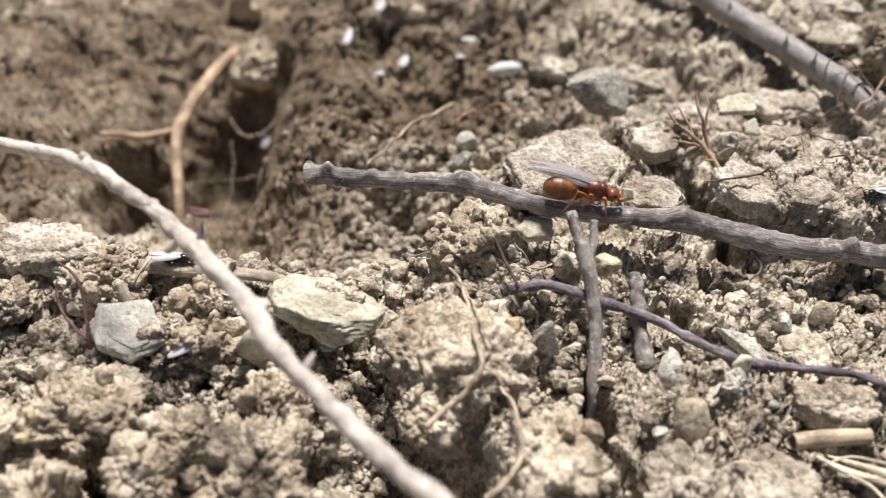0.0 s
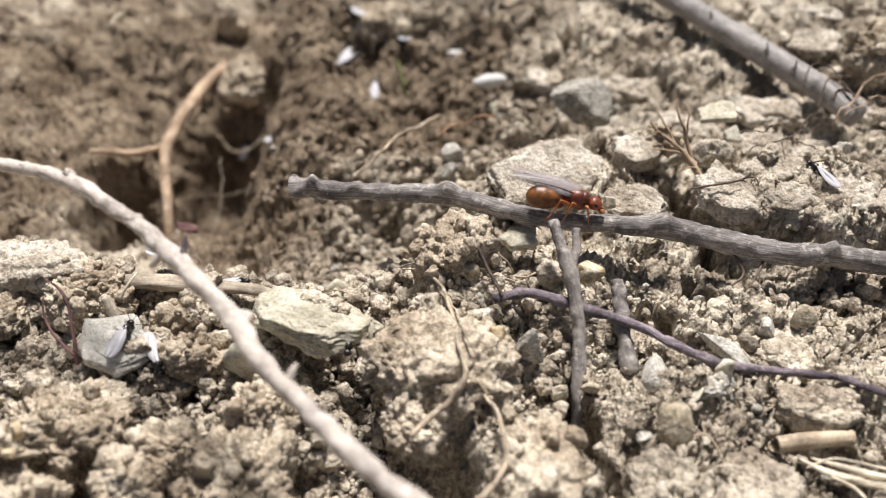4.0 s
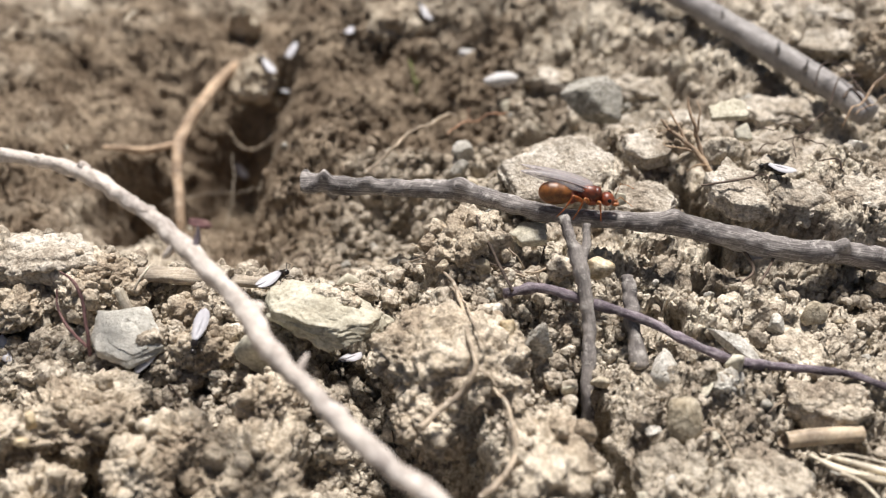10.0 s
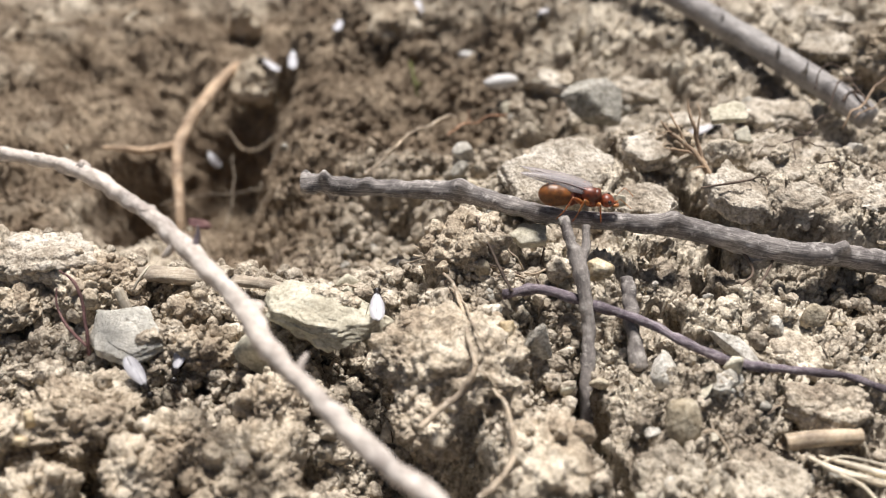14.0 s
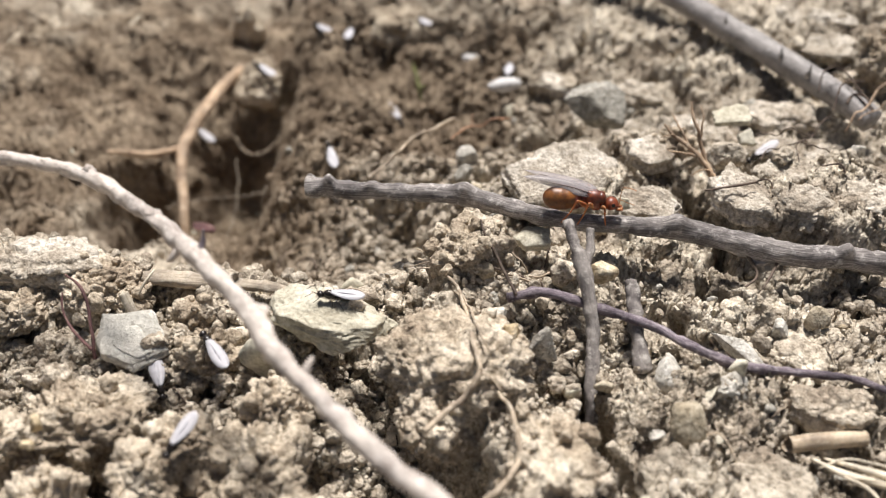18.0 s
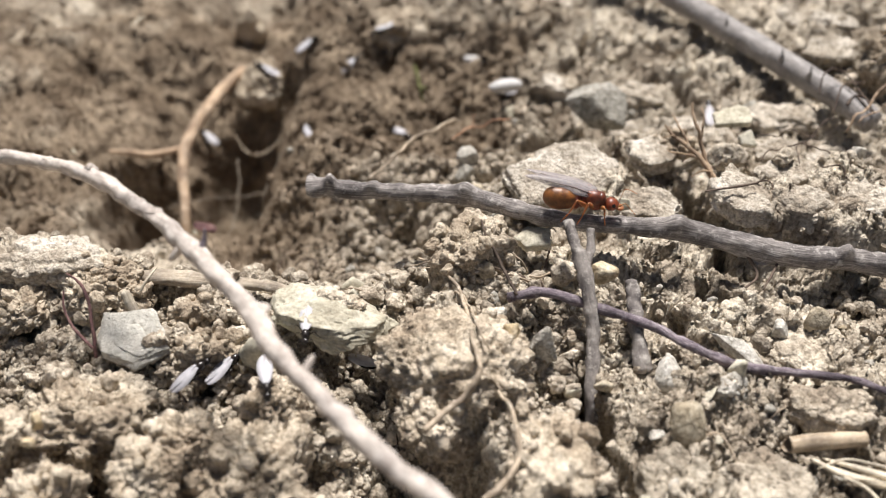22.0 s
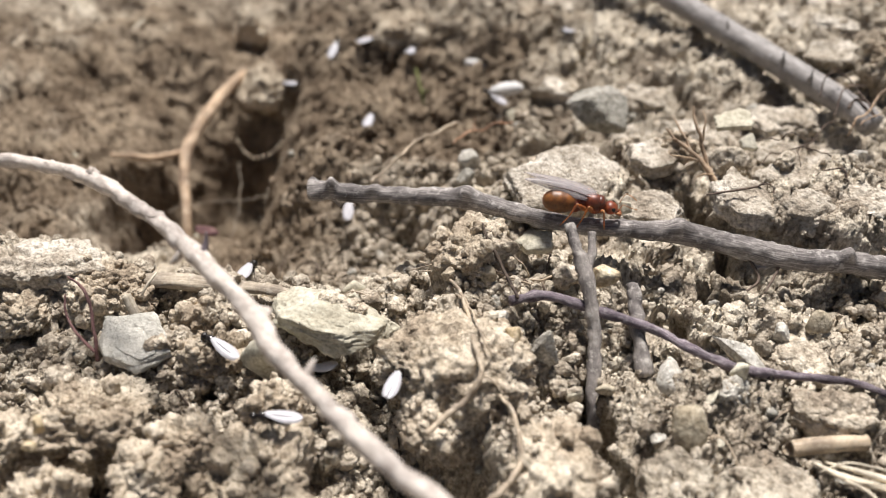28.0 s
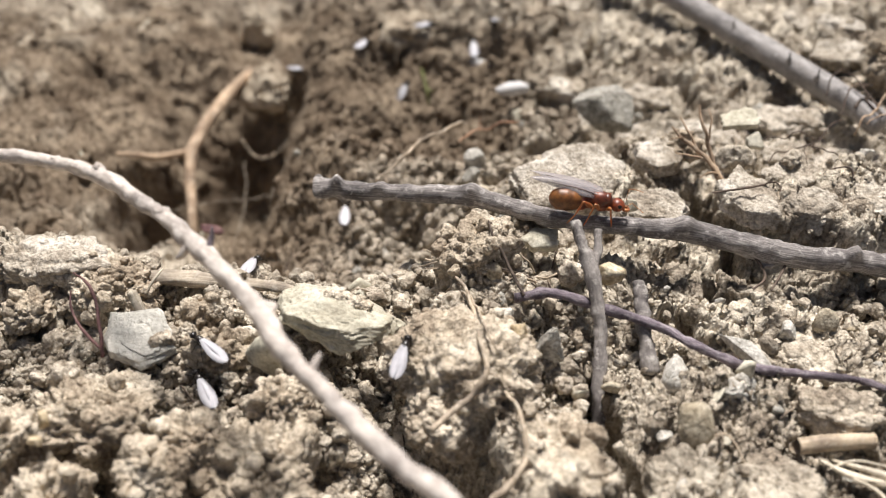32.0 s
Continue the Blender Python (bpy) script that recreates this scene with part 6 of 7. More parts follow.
    crawl(males[2], [
        (0, at(-0.91, 6.37, 0.016, 0, 40)), (0.5, at(-0.94, 6.38, -0.009, 0, 71)), (1, at(-0.85, 6.94, -0.511, 11, 35)), (1.5, at(-0.61, 6.25, 0.288, 22, -0)),
        (2, at(-0.62, 6.63, 0.161, 12, 50)), (2.5, at(-0.60, 6.88, 0.150, 3, 99)), (2.67, at(-0.65, 6.89, 0.108, -6, 152)), (2.83, at(-0.72, 7.14, -0.123, -14, 206)),
        (3, at(-0.73, 6.83, 0.140, -22, 259)), (3.5, at(-0.68, 6.22, 0.308, -8, 273)), (5.5, at(-1.07, 6.74, -0.425, 0, 206)), (7, at(-1.09, 6.24, -0.204, 10, 179)),
        (7.67, at(-1.03, 6.38, -0.398, -1, 119)), (8.33, at(-0.97, 6.47, -0.545, -11, 59)), (9, at(-0.87, 6.39, -0.502, -22, -1)), (9.25, at(-0.98, 6.70, -0.767, 0, -60)),
        (9.5, at(-1.03, 6.60, -0.631, 22, -119)), (10, at(-0.97, 6.46, -0.360, 22, -129)), (10.5, at(-0.90, 6.60, -0.389, 0, -110)), (11, at(-0.89, 6.63, -0.373, 0, -110)),
        (11.17, at(-0.81, 6.69, -0.327, -7, -50)), (11.33, at(-0.69, 6.21, 0.275, -15, 10)), (11.5, at(-0.62, 6.27, 0.343, -22, 70)), (12, at(-0.60, 6.39, 0.436, 9, 86)),
        (12.5, at(-0.59, 6.44, 0.432, 4, 93)), (13, at(-0.59, 6.47, 0.431, 13, 96)), (13.5, at(-0.58, 6.46, 0.427, 13, 96)), (14, at(-0.58, 6.51, 0.420, 4, 93)),
        (14.5, at(-0.61, 6.54, 0.436, -6, 100)), (16.5, at(-0.56, 7.07, 0.079, -22, 113)), (17, at(-0.72, 6.90, 0.201, 1, 152)), (18, at(-1.01, 6.57, 0.470, 8, 179)),
        (18.25, at(-1.14, 6.55, 0.480, 3, 224)), (18.5, at(-1.27, 6.67, 0.441, -2, 269)), (19, at(-1.24, 6.27, 0.438, -22, 269)), (19.5, at(-1.22, 6.27, 0.435, -3, 272)),
        (20, at(-1.20, 6.24, 0.435, -3, 272)), (21, at(-1.21, 6.23, 0.427, -3, 272)), (22, at(-1.24, 6.24, 0.344, -1, 272)), (22.5, at(-1.25, 6.24, 0.267, -3, 272)),
        (23, at(-1.22, 6.47, -0.116, -22, 283)), (23.25, at(-1.25, 6.70, -0.308, -11, 213)), (23.5, at(-1.23, 6.71, -0.306, 0, 143)), (24, at(-1.07, 6.39, 0.013, 0, 143)),
        (24.5, at(-1.13, 6.39, -0.004, 0, 133)), (24.75, at(-1.08, 6.50, -0.297, 0, 196)), (25, at(-1.01, 6.45, -0.401, 0, 259)), (25.5, at(-1.06, 6.78, -0.582, 0, 207)),
        (27.5, at(-1.18, 6.43, 0.025, 22, 166)), (28, at(-1.20, 6.21, -0.088, -22, 166)), (28.5, at(-1.19, 6.31, -0.148, -17, 160)), (29, at(-1.22, 6.33, -0.139, -22, 160)),
        (29.5, at(-1.20, 6.34, -0.145, -20, 160)), (30, at(-1.21, 6.11, -0.036, -22, 160)), (30.5, at(-1.29, 6.27, -0.065, 4, 166)), (31, at(-1.47, 6.43, -0.091, 0, 154)),
        (31.5, at(-1.73, 6.58, 0.056, 22, 144)), (32, at(-1.67, 6.60, 0.006, 22, 134)),
    ])
    crawl(males[3], [
        (0, at(-2.52, 7.17, 0.262, -1, 0)), (5.5, at(-2.54, 7.47, 0.126, -22, -1)), (7.5, at(-2.65, 7.06, -0.024, -22, -59)), (7.67, at(-2.64, 6.97, 0.045, -18, -3)),
        (7.83, at(-2.66, 6.96, 0.051, -15, 52)), (8, at(-2.72, 7.02, -0.023, -11, 108)), (8.17, at(-2.58, 6.56, 0.345, -2, 155)), (8.33, at(-2.59, 6.48, 0.356, 7, 202)),
        (8.5, at(-2.59, 6.37, 0.397, 17, 249)), (8.75, at(-2.37, 6.40, 0.379, -3, 304)), (9, at(-2.24, 6.65, 0.151, -22, 359)), (9.17, at(-2.24, 6.64, 0.141, -22, 309)),
        (9.33, at(-2.24, 6.63, 0.139, -22, 259)), (9.5, at(-2.23, 6.63, 0.128, -22, 209)), (10, at(-2.11, 6.12, 0.376, -22, 257)), (10.5, at(-2.14, 6.15, 0.382, -21, 273)),
        (11, at(-2.25, 6.36, 0.238, 22, 273)), (11.5, at(-2.15, 6.02, 0.344, -2, 266)), (12, at(-2.20, 5.99, 0.265, -4, 266)), (12.5, at(-2.23, 6.00, 0.165, -22, 277)),
        (13, at(-2.27, 6.01, 0.189, -22, 280)), (13.5, at(-2.33, 6.03, 0.111, -22, 266)), (14, at(-2.29, 6.02, 0.129, -22, 257)), (14.5, at(-2.46, 6.17, 0.207, 0, 194)),
        (15.5, at(-2.44, 5.97, 0.053, -11, 256)), (16.5, at(-2.39, 5.72, -0.031, -22, 318)), (17, at(-2.10, 5.02, 0.430, -22, 303)), (17.5, at(-2.10, 5.00, 0.348, -22, 278)),
        (18, at(-2.09, 5.00, 0.397, -22, 233)), (18.5, at(-2.13, 5.16, 0.376, -22, 180)), (19, at(-2.39, 5.71, -0.073, 22, 116)), (19.5, at(-2.42, 5.72, -0.044, 22, 102)),
        (20, at(-2.30, 5.81, 0.030, 14, 86)), (20.5, at(-2.22, 5.87, 0.035, -17, 55)), (21, at(-2.18, 5.90, -0.110, -22, 42)), (21.5, at(-2.10, 5.97, 0.173, 22, 42)),
        (22, at(-1.88, 6.06, 0.146, 22, 42)), (22.5, at(-1.91, 6.37, 0.268, -22, 92)), (23, at(-2.06, 6.93, 0.190, -22, 96)), (24, at(-2.01, 7.56, -0.087, -9, 77)),
        (32, at(-2.03, 7.62, -0.048, -9, 77)),
    ])
    crawl(males[4], [
        (0, at(-1.90, 6.93, 0.047, -22, 43)), (7, at(-1.90, 7.31, 0.070, -11, 43)), (9, at(-1.72, 7.30, 0.097, 22, 43)), (10, at(-1.55, 6.95, 0.301, -10, 56)),
        (11, at(-1.73, 7.29, 0.109, 22, 56)), (12, at(-1.54, 6.94, 0.304, -14, 56)), (12.5, at(-1.46, 6.94, 0.286, -17, 44)), (12.75, at(-1.46, 6.63, 0.423, -17, -2)),
        (13, at(-1.49, 6.45, 0.432, -18, -47)), (13.5, at(-1.38, 6.30, 0.332, -2, -62)), (14, at(-1.18, 6.50, -0.30, 0, -26)), (14.25, at(-1.30, 6.46, -0.28, 0, -89)),
        (14.5, at(-1.50, 6.40, -0.22, 0, -152)), (15.17, at(-1.66, 6.25, 0.294, 7, -212)), (15.83, at(-1.77, 6.25, 0.258, 15, -272)), (16.5, at(-1.89, 6.25, 0.179, 22, -332)),
        (16.67, at(-1.96, 6.09, 0.211, 7, -383)), (16.83, at(-2.04, 5.98, 0.192, -7, -434)), (17, at(-2.16, 5.97, 0.076, -22, -485)), (17.25, at(-2.08, 5.99, 0.266, -9, -525)),
        (17.5, at(-2.04, 6.12, 0.347, 5, -565)), (18, at(-2.06, 6.10, 0.348, 22, -592)), (18.5, at(-2.09, 6.11, 0.347, 22, -627)), (18.67, at(-2.10, 6.02, 0.315, 7, -580)),
        (18.83, at(-2.11, 5.98, 0.225, -7, -532)), (19, at(-2.16, 5.98, 0.090, -22, -485)), (19.5, at(-1.92, 6.08, 0.186, -18, -423)), (20, at(-1.62, 5.99, 0.486, -15, -360)),
        (21, at(-1.57, 5.94, 0.348, -22, -421)), (21.5, at(-1.55, 5.94, 0.339, -22, -435)), (22, at(-1.50, 5.61, 0.359, -6, -439)), (22.5, at(-1.42, 5.34, 0.299, -22, -420)),
        (23, at(-1.48, 5.47, 0.360, -19, -442)), (23.5, at(-1.45, 5.43, 0.355, -22, -404)), (24, at(-1.31, 5.40, 0.328, -22, -360)), (25, at(-1.14, 5.32, 0.117, -8, -360)),
        (25.83, at(-1.22, 5.26, 0.219, -4, -300)), (26.67, at(-1.34, 5.31, 0.173, 1, -240)), (27.5, at(-1.42, 5.27, 0.249, 6, -180)), (28, at(-1.47, 5.32, 0.306, 11, -180)),
        (28.5, at(-1.65, 5.38, 0.158, -6, -180)), (29, at(-1.68, 5.36, 0.158, -19, -204)), (29.5, at(-1.77, 5.28, 0.255, -22, -239)), (30, at(-2.18, 5.91, -0.079, 21, -231)),
        (30.5, at(-2.19, 5.85, 0.023, 22, -238)), (31, at(-2.17, 5.85, -0.013, 19, -238)), (31.5, at(-2.23, 5.93, 0.068, 22, -238)), (32, at(-2.20, 5.88, 0.078, 22, -238)),
    ])
    crawl(males[5], [
        (0, at(-0.80, 6.45, -0.80, -22, 50)), (17, at(-0.88, 6.50, -0.80, 22, 101)), (18, at(-1.00, 6.50, -0.70, 0, 143)), (19, at(-0.95, 6.29, 0.410, 22, 101)),
        (19.5, at(-0.85, 6.31, 0.401, 22, 101)), (20, at(-0.79, 6.31, 0.397, 22, 94)), (20.5, at(-0.77, 6.35, 0.401, 22, 94)), (20.67, at(-0.77, 6.25, 0.377, 11, 152)),
        (20.83, at(-0.77, 6.21, 0.302, -0, 211)), (21, at(-0.83, 6.65, -0.271, -11, 270)), (21.5, at(-0.93, 6.54, -0.428, 0, 241)), (21.75, at(-0.82, 6.51, -0.397, -11, 301)),
        (22, at(-0.71, 6.42, -0.287, -22, 360)), (23, at(-0.58, 6.16, 0.226, 22, 387)), (25.5, at(-0.48, 5.80, 0.239, 22, 429)), (27.5, at(-0.42, 5.74, 0.349, 22, 428)),
        (28.5, at(-0.45, 5.74, 0.238, -22, 437)), (29, at(-0.43, 5.72, 0.198, -22, 437)), (30, at(-0.47, 5.84, 0.284, 22, 437)), (31, at(-0.48, 5.86, 0.264, 22, 437)),
        (32, at(-0.42, 5.89, 0.462, 22, 433)),
    ])
    crawl(males[6], [
        (0, at(4.14, 7.80, 0.545, 17, -154)), (2, at(4.27, 8.01, 0.373, -22, -166)), (2.5, at(4.20, 7.84, 0.554, -2, -224)), (3, at(4.29, 7.96, 0.552, 19, -283)),
        (3.5, at(4.12, 8.08, 0.584, 22, -235)), (5.5, at(3.46, 8.35, 0.671, 2, -234)), (7, at(3.48, 8.42, 0.635, 20, -234)), (9, at(3.28, 8.06, 0.595, 12, -231)),
        (10.5, at(3.46, 8.41, 0.628, -22, -234)), (11, at(3.78, 9.51, 0.076, -8, -266)), (12, at(3.29, 10.55, -0.288, 22, -311)), (13, at(3.14, 10.21, -0.132, 0, -315)),
        (14, at(3.24, 10.13, -0.146, 9, -344)), (16.5, at(3.43, 8.51, 0.689, -22, -331)), (16.75, at(3.70, 9.41, 0.069, -22, -265)), (17, at(3.61, 9.37, 0.083, -22, -199)),
        (19, at(3.55, 9.39, -0.017, -22, -151)), (19.75, at(3.30, 9.29, 0.314, -12, -193)), (20.5, at(3.42, 10.16, -0.118, -1, -234)), (22, at(3.28, 10.66, -0.124, 22, -276)),
        (24, at(3.13, 11.03, -0.114, 19, -235)), (25, at(2.93, 12.06, -0.084, 13, -236)), (25.5, at(2.68, 12.11, -0.157, -16, -221)), (27.5, at(1.74, 12.95, -0.215, 22, -245)),
        (28, at(1.73, 13.11, -0.270, -18, -250)), (29, at(1.73, 13.41, -0.387, 3, -250)), (29.5, at(1.51, 13.21, -0.485, -9, -197)), (30, at(1.28, 12.91, -0.533, -22, -145)),
        (30.5, at(1.13, 13.22, -0.622, -5, -189)), (31, at(0.95, 13.26, -0.560, 13, -232)), (31.5, at(0.71, 13.62, -0.617, -18, -250)), (32, at(0.64, 13.79, -0.435, -22, -257)),
    ])
    walk(males[7], [
        (0, at(0.24, 12.83, -0.883, -22, 94)), (1, at(0.19, 13.69, -0.677, -9, 105)), (2, at(-0.07, 13.65, -0.749, 6, 143)), (3, at(-0.33, 13.38, -0.679, -22, 159)),
        (4.5, at(-0.43, 13.48, -0.735, -20, 104)), (6, at(-0.52, 13.44, -0.706, -19, 50)), (7, at(-0.22, 13.76, -0.519, -9, 61)), (8, at(-0.12, 13.80, -0.527, -22, 50)),
        (9, at(-0.21, 13.98, -0.428, 22, 75)), (10, at(-0.30, 14.02, -0.485, 22, 123)), (11, at(-0.37, 13.79, -0.410, 21, 170)), (12, at(-0.45, 13.77, -0.442, 21, 218)),
        (13, at(-0.40, 13.88, -0.385, 21, 157)), (14, at(-0.36, 14.19, -0.435, 22, 96)), (17, at(-0.22, 13.90, -0.479, 15, 61)), (18, at(-0.34, 13.79, -0.501, -4, 120)),
        (19, at(-0.47, 13.64, -0.502, -22, 179)), (20, at(-0.54, 13.63, -0.461, -8, 179)), (21, at(-0.80, 13.58, -0.452, -11, 218)), (23, at(-1.23, 13.52, -0.562, 1, 218)),
        (25, at(-1.81, 13.55, -0.538, -7, 219)), (26, at(-1.58, 13.46, -0.523, -7, 279)), (27, at(-1.38, 13.58, -0.607, -7, 338)), (28, at(-1.16, 13.56, -0.628, -7, 398)),
        (30, at(-0.71, 13.53, -0.445, -1, 398)), (32, at(-0.38, 13.73, -0.466, -9, 399)),
    ])
    walk(males[8], [
        (0, at(-0.54, 12.93, -0.948, 2, 75)), (1, at(-0.51, 12.91, -0.987, -22, 75)), (2, at(-0.47, 13.22, -0.900, 7, 68)), (3, at(-0.70, 12.70, -0.974, 22, 87)),
        (6, at(-0.89, 12.57, -0.965, 19, 92)), (7, at(-1.33, 12.14, -0.784, -8, 161)), (10, at(-2.40, 13.23, -1.480, -0, 179)), (10.5, at(-2.35, 13.14, -1.513, 11, 129)),
        (11, at(-2.21, 12.48, -1.196, 22, 79)), (14, at(-2.22, 13.26, -0.908, 7, 96)), (17, at(-0.83, 12.10, -0.955, 17, 59)), (17.5, at(-0.77, 12.06, -1.024, -3, 1)),
        (18, at(-0.69, 12.09, -1.129, -22, -56)), (19, at(-0.62, 11.66, -1.146, -22, -1)), (20, at(-0.69, 11.70, -1.180, 6, -1)), (22, at(-0.59, 11.76, -1.209, 2, -46)),
        (23, at(-0.03, 10.89, -0.835, 2, 17)), (25, at(-0.94, 9.81, -0.786, 15, 73)), (28, at(-1.07, 11.92, -0.968, 3, 76)), (30, at(-0.83, 12.57, -0.943, -9, 75)),
        (32, at(-0.69, 12.79, -0.985, 18, 68)),
    ])
    walk(males[9], [
        (0, at(-0.90, 12.46, -0.941, -22, 82)), (1, at(-0.83, 13.36, -1.061, 2, 92)), (2, at(-0.84, 13.35, -1.024, -12, 76)), (3, at(-0.99, 13.30, -0.887, 22, 36)),
        (4.5, at(-1.24, 13.41, -0.816, 0, 84)), (6, at(-1.48, 13.36, -0.659, -21, 132)), (7, at(-2.24, 14.10, -0.827, 8, 132)), (8, at(-2.21, 13.48, -0.743, -11, 124)),
        (9, at(-2.18, 13.47, -0.749, -14, 124)), (10, at(-2.16, 13.44, -0.785, 22, 64)), (11, at(-2.41, 14.00, -0.968, 22, 97)), (14, at(-2.22, 13.37, -0.872, 22, 91)),
        (17, at(-1.95, 13.44, -0.627, 22, 80)), (18, at(-1.86, 13.57, -0.486, -3, 132)), (19, at(-1.79, 13.73, -0.436, -8, 65)), (20, at(-1.57, 13.30, -0.665, -22, 72)),
        (21, at(-1.69, 12.98, -0.624, -0, 79)), (22, at(-2.01, 13.45, -0.638, 22, 39)), (23, at(-2.25, 13.48, -0.727, -10, 20)), (25, at(-2.01, 13.16, -0.794, 22, -1)),
        (26.5, at(-1.81, 13.15, -0.629, 21, 36)), (28, at(-1.64, 13.33, -0.577, 21, 72)), (30, at(-1.69, 13.14, -0.646, 22, 133)), (32, at(-1.32, 13.51, -0.638, -1, 63)),
    ])
    walk(males[10], [
        (0, at(-1.36, 13.30, -0.715, 18, 77)), (1, at(-1.41, 13.27, -0.690, 14, 78)), (2, at(-1.21, 13.23, -0.860, 22, 145)), (2.5, at(-1.15, 13.40, -0.848, 19, 103)),
        (3, at(-1.08, 13.41, -0.749, 17, 61)), (6, at(-1.38, 11.97, -0.758, 22, -2)), (6.5, at(-1.97, 12.99, -0.867, 22, 62)), (7, at(-2.66, 14.20, -1.047, 22, 125)),
        (8, at(-2.70, 13.21, -0.954, 20, 126)), (9, at(-2.65, 13.24, -0.947, 21, 126)), (14, at(-2.64, 13.24, -0.943, 18, 146)), (17, at(-2.70, 13.21, -0.955, 15, 146)),
        (20, at(-2.82, 13.17, -0.886, 22, 146)), (23, at(-2.71, 13.21, -0.958, 22, 161)), (25, at(-2.69, 13.12, -0.977, 22, 161)), (26.5, at(-2.49, 13.07, -1.031, 0, 99)),
        (28, at(-2.31, 13.25, -1.208, -22, 38)), (32, at(-2.33, 13.38, -1.024, -22, 38)),
    ])
    walk(males[11], [
        (0, at(-2.63, 12.68, -2.164, 6, 78)), (3, at(-2.30, 12.24, -1.629, -11, 78)), (6, at(-2.39, 12.44, -1.833, -22, 85)), (10, at(-2.18, 11.89, -1.906, 22, 96)),
        (19, at(-1.44, 10.43, -0.548, 22, 106)), (20, at(-1.47, 10.60, -0.619, 22, 106)), (21, at(-1.98, 11.91, -1.233, -22, 113)), (23, at(-1.90, 11.80, -1.115, 22, 113)),
        (25, at(-1.04, 9.62, -1.006, -22, 81)), (28, at(-1.22, 9.88, -0.914, 22, 88)), (30, at(-1.28, 9.74, -1.009, 15, 88)), (32, at(-1.33, 9.78, -0.987, 11, 89)),
    ])
    walk(males[12], [
        (0, at(1.67, 14.15, -0.175, -7, -143)), (14, at(1.47, 13.45, -0.305, 8, -115)), (16.5, at(1.01, 12.70, -0.667, -22, -103)), (17, at(0.96, 12.64, -0.714, -15, -103)),
        (20, at(0.78, 12.36, -0.838, -3, -98)), (21, at(0.69, 12.17, -0.950, -22, -147)), (22, at(0.79, 12.39, -0.905, -11, -216)), (23, at(0.78, 12.37, -0.840, 4, -229)),
        (25, at(0.69, 12.42, -0.823, 22, -229)), (28, at(0.60, 12.23, -0.776, 22, -215)), (30, at(0.43, 12.51, -0.867, -18, -255)), (31, at(0.12, 12.77, -0.887, -22, -268)),
        (32, at(0.32, 13.59, -0.702, 22, -269)),
    ])
    walk(males[13], [
        (0, at(-0.88, 13.56, -0.411, 2, 70)), (1, at(-0.90, 13.55, -0.406, -14, 62)), (3, at(-1.06, 13.82, -0.380, 0, 130)), (9, at(-1.29, 13.63, -0.658, -10, 78)),
        (14, at(-1.50, 13.59, -0.493, 2, 79)), (17, at(-1.32, 13.45, -0.653, 2, 78)), (19, at(-1.48, 13.69, -0.456, 3, 79)), (21, at(-1.35, 13.31, -0.708, 22, 63)),
        (23, at(-1.37, 12.86, -0.856, 22, 37)), (25, at(-2.15, 12.44, -1.214, 22, 79)), (28, at(-0.52, 13.40, -0.723, -13, 76)), (30, at(-0.60, 13.30, -0.861, 22, 75)),
        (32, at(-0.69, 12.79, -0.985, 18, 68)),
    ])
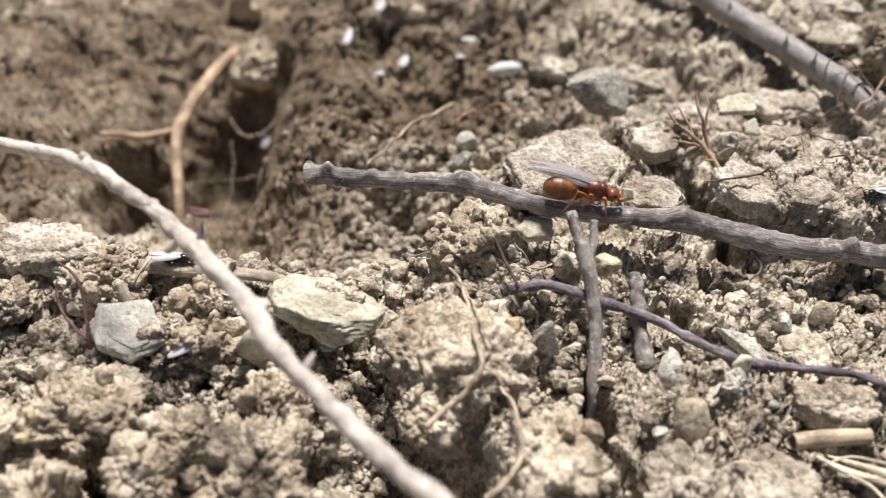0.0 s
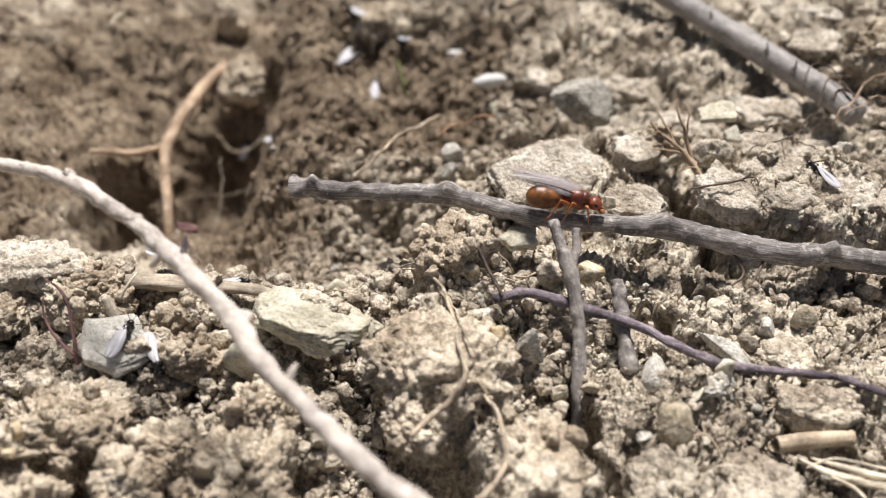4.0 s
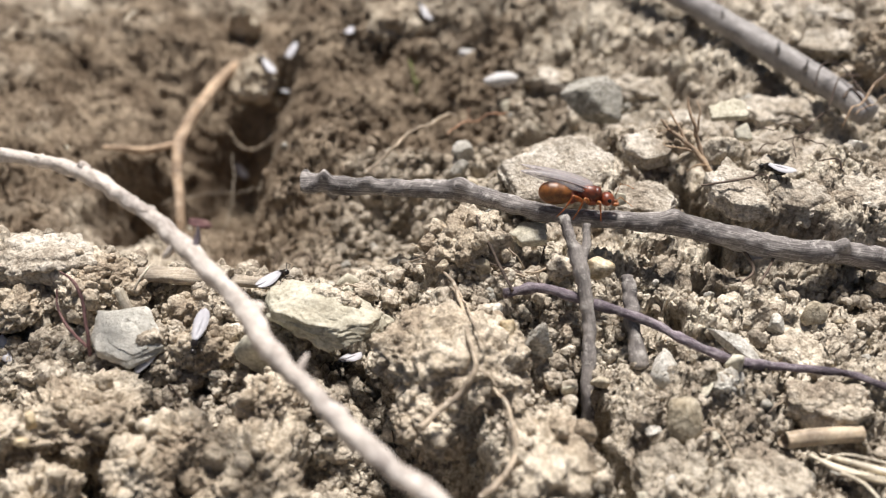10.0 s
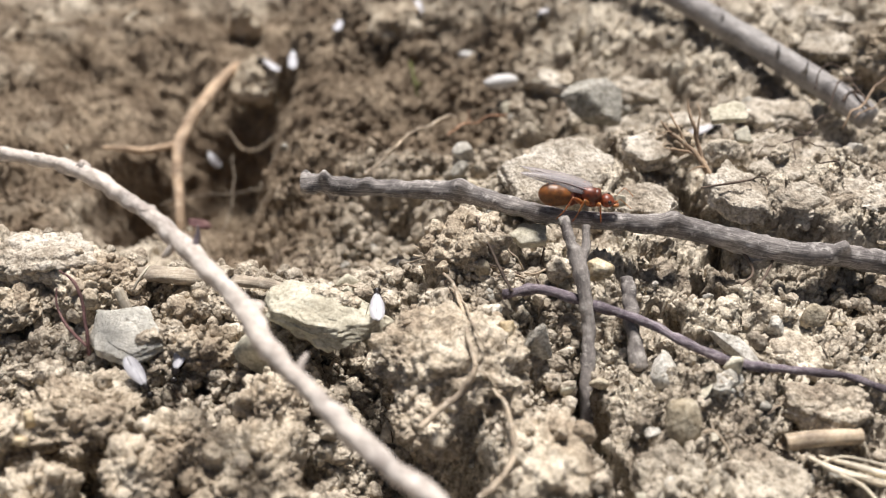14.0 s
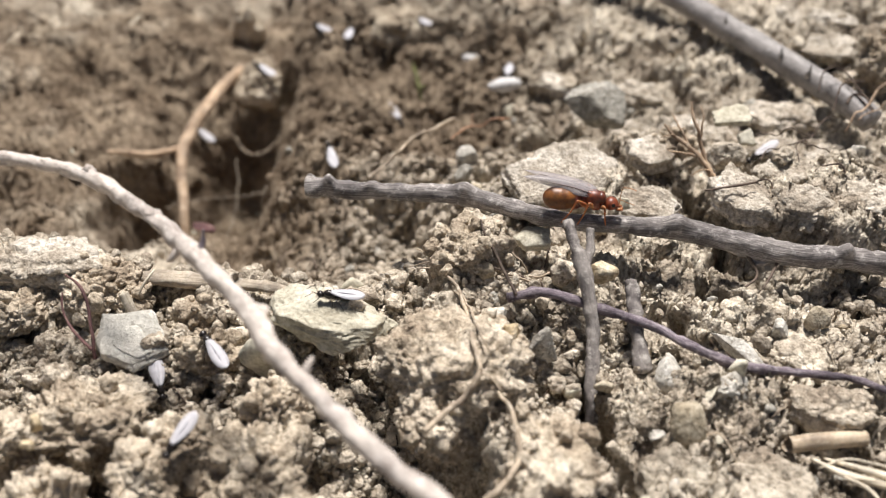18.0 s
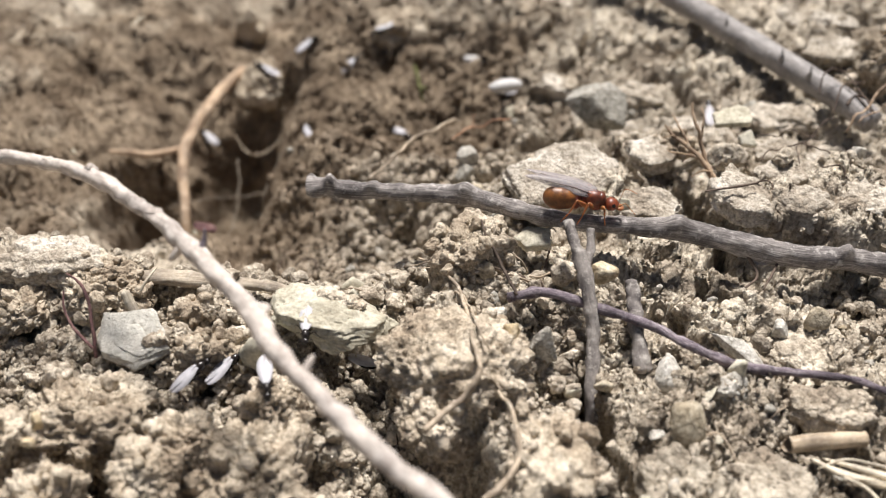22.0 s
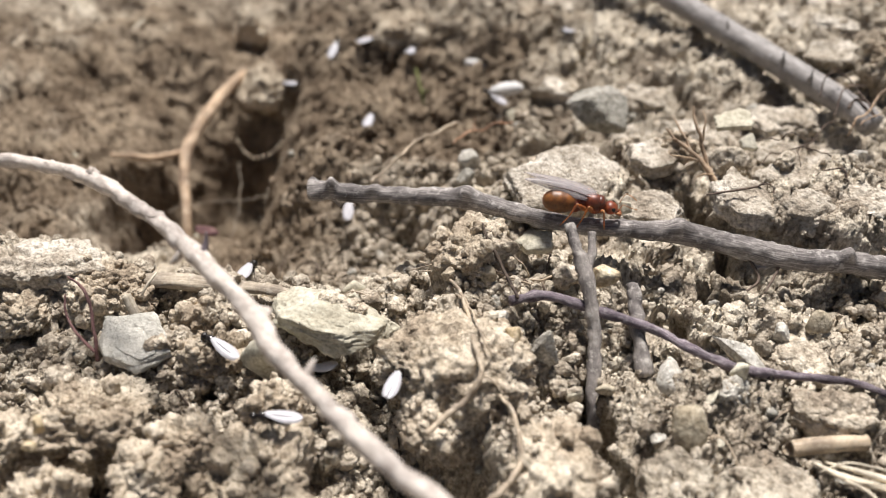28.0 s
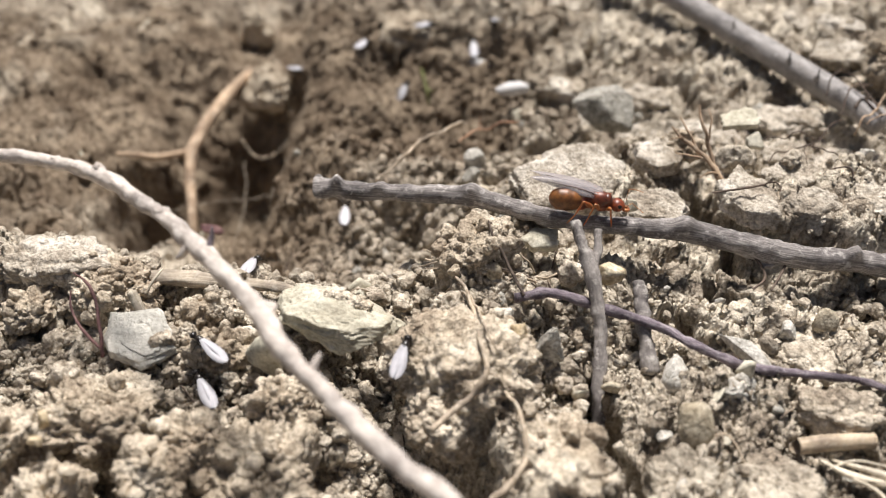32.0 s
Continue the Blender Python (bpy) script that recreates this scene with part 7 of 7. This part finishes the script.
    walk(males[14], [
        (0, at(-2.71, 12.82, -2.150, 3, 97)), (6, at(-2.91, 12.83, -2.211, 22, 79)), (10, at(-3.19, 12.73, -2.489, 22, 130)), (14, at(-3.56, 12.65, -2.204, 22, 131)),
        (19, at(-3.75, 12.85, -1.810, 22, 149)), (23, at(-3.67, 12.80, -1.944, 22, 130)), (25.5, at(-3.76, 12.35, -2.482, 1, 81)), (28, at(-3.78, 11.66, -2.881, -20, 33)),
        (32, at(-3.53, 10.50, -2.007, -0, 33)),
    ])
    # the large ant shifts its weight, turns its head and feels about
    def stance(dx, dz, pitch, yaw):
        return pose((1.275 + dx) * CM, (7.55 - 0.1 * dx) * CM, (0.73 + dz) * CM, 0, 4 + pitch, -6 + yaw)

    walk(queen, [(0, stance(-0.02, 0, 0, 0)), (1, stance(-0.02, 0.005, 0, 1)), (3.5, stance(-0.02, 0, 1, 0)), (6, stance(-0.01, 0, 2, 0)), (9, stance(0, 0.005, 1, 0)), (13, stance(0, 0, 0, 0)), (17, stance(0.01, 0, 0, 1)),
                 (19, stance(0, 0, 0, 0)), (23, stance(0, 0.005, 0, -1)), (25.5, stance(0, 0, 0, 0)), (28, stance(-0.02, 0, 1, 0)), (30, stance(-0.01, 0, 0, 0)), (32, stance(-0.01, 0, 0, 0))])
    head = next(o for o in queen.children if o.name.startswith("head"))
    hx, hz = 0.305 * CM, 0.115 * CM
    nod = [(0, 4, 6), (1, 0, 0), (2, 8, -8), (3, 14, -10), (5.5, 18, -14), (6, 20, -14), (7, 12, -6), (8, 10, 4), (9, 8, 6), (10, 4, 0), (12, 0, -4), (13, 0, 0), (14, 4, 4), (16.5, 2, 0), (18, 6, -4), (19, 6, 0), (21, 0, 6), (23, 2, 0), (25, 6, -6), (27.5, 10, 0), (28, 10, 2), (30, 4, 4), (32, 2, 0)]
    walk(head, [(t, pose(hx, 0, hz, 0, p, y)) for t, p, y in nod])
    feelers = [o for o in queen.children if o.name.startswith("antenna")]
    for k, o in enumerate(feelers):
        s = 1 if k == 0 else -1
        rows = []
        for j in range(65):
            t = j * 0.5
            up = -18 + 16 * math.sin(2.3 * t + 1.9 * k) + 9 * math.sin(5.1 * t + k)
            out = s * (6 + 12 * math.sin(1.7 * t + 2.4 * k))
            rows.append((t, pose(0.385 * CM, s * 0.03 * CM, 0.14 * CM, 0, up, out)))
        walk(o, rows)


motions()
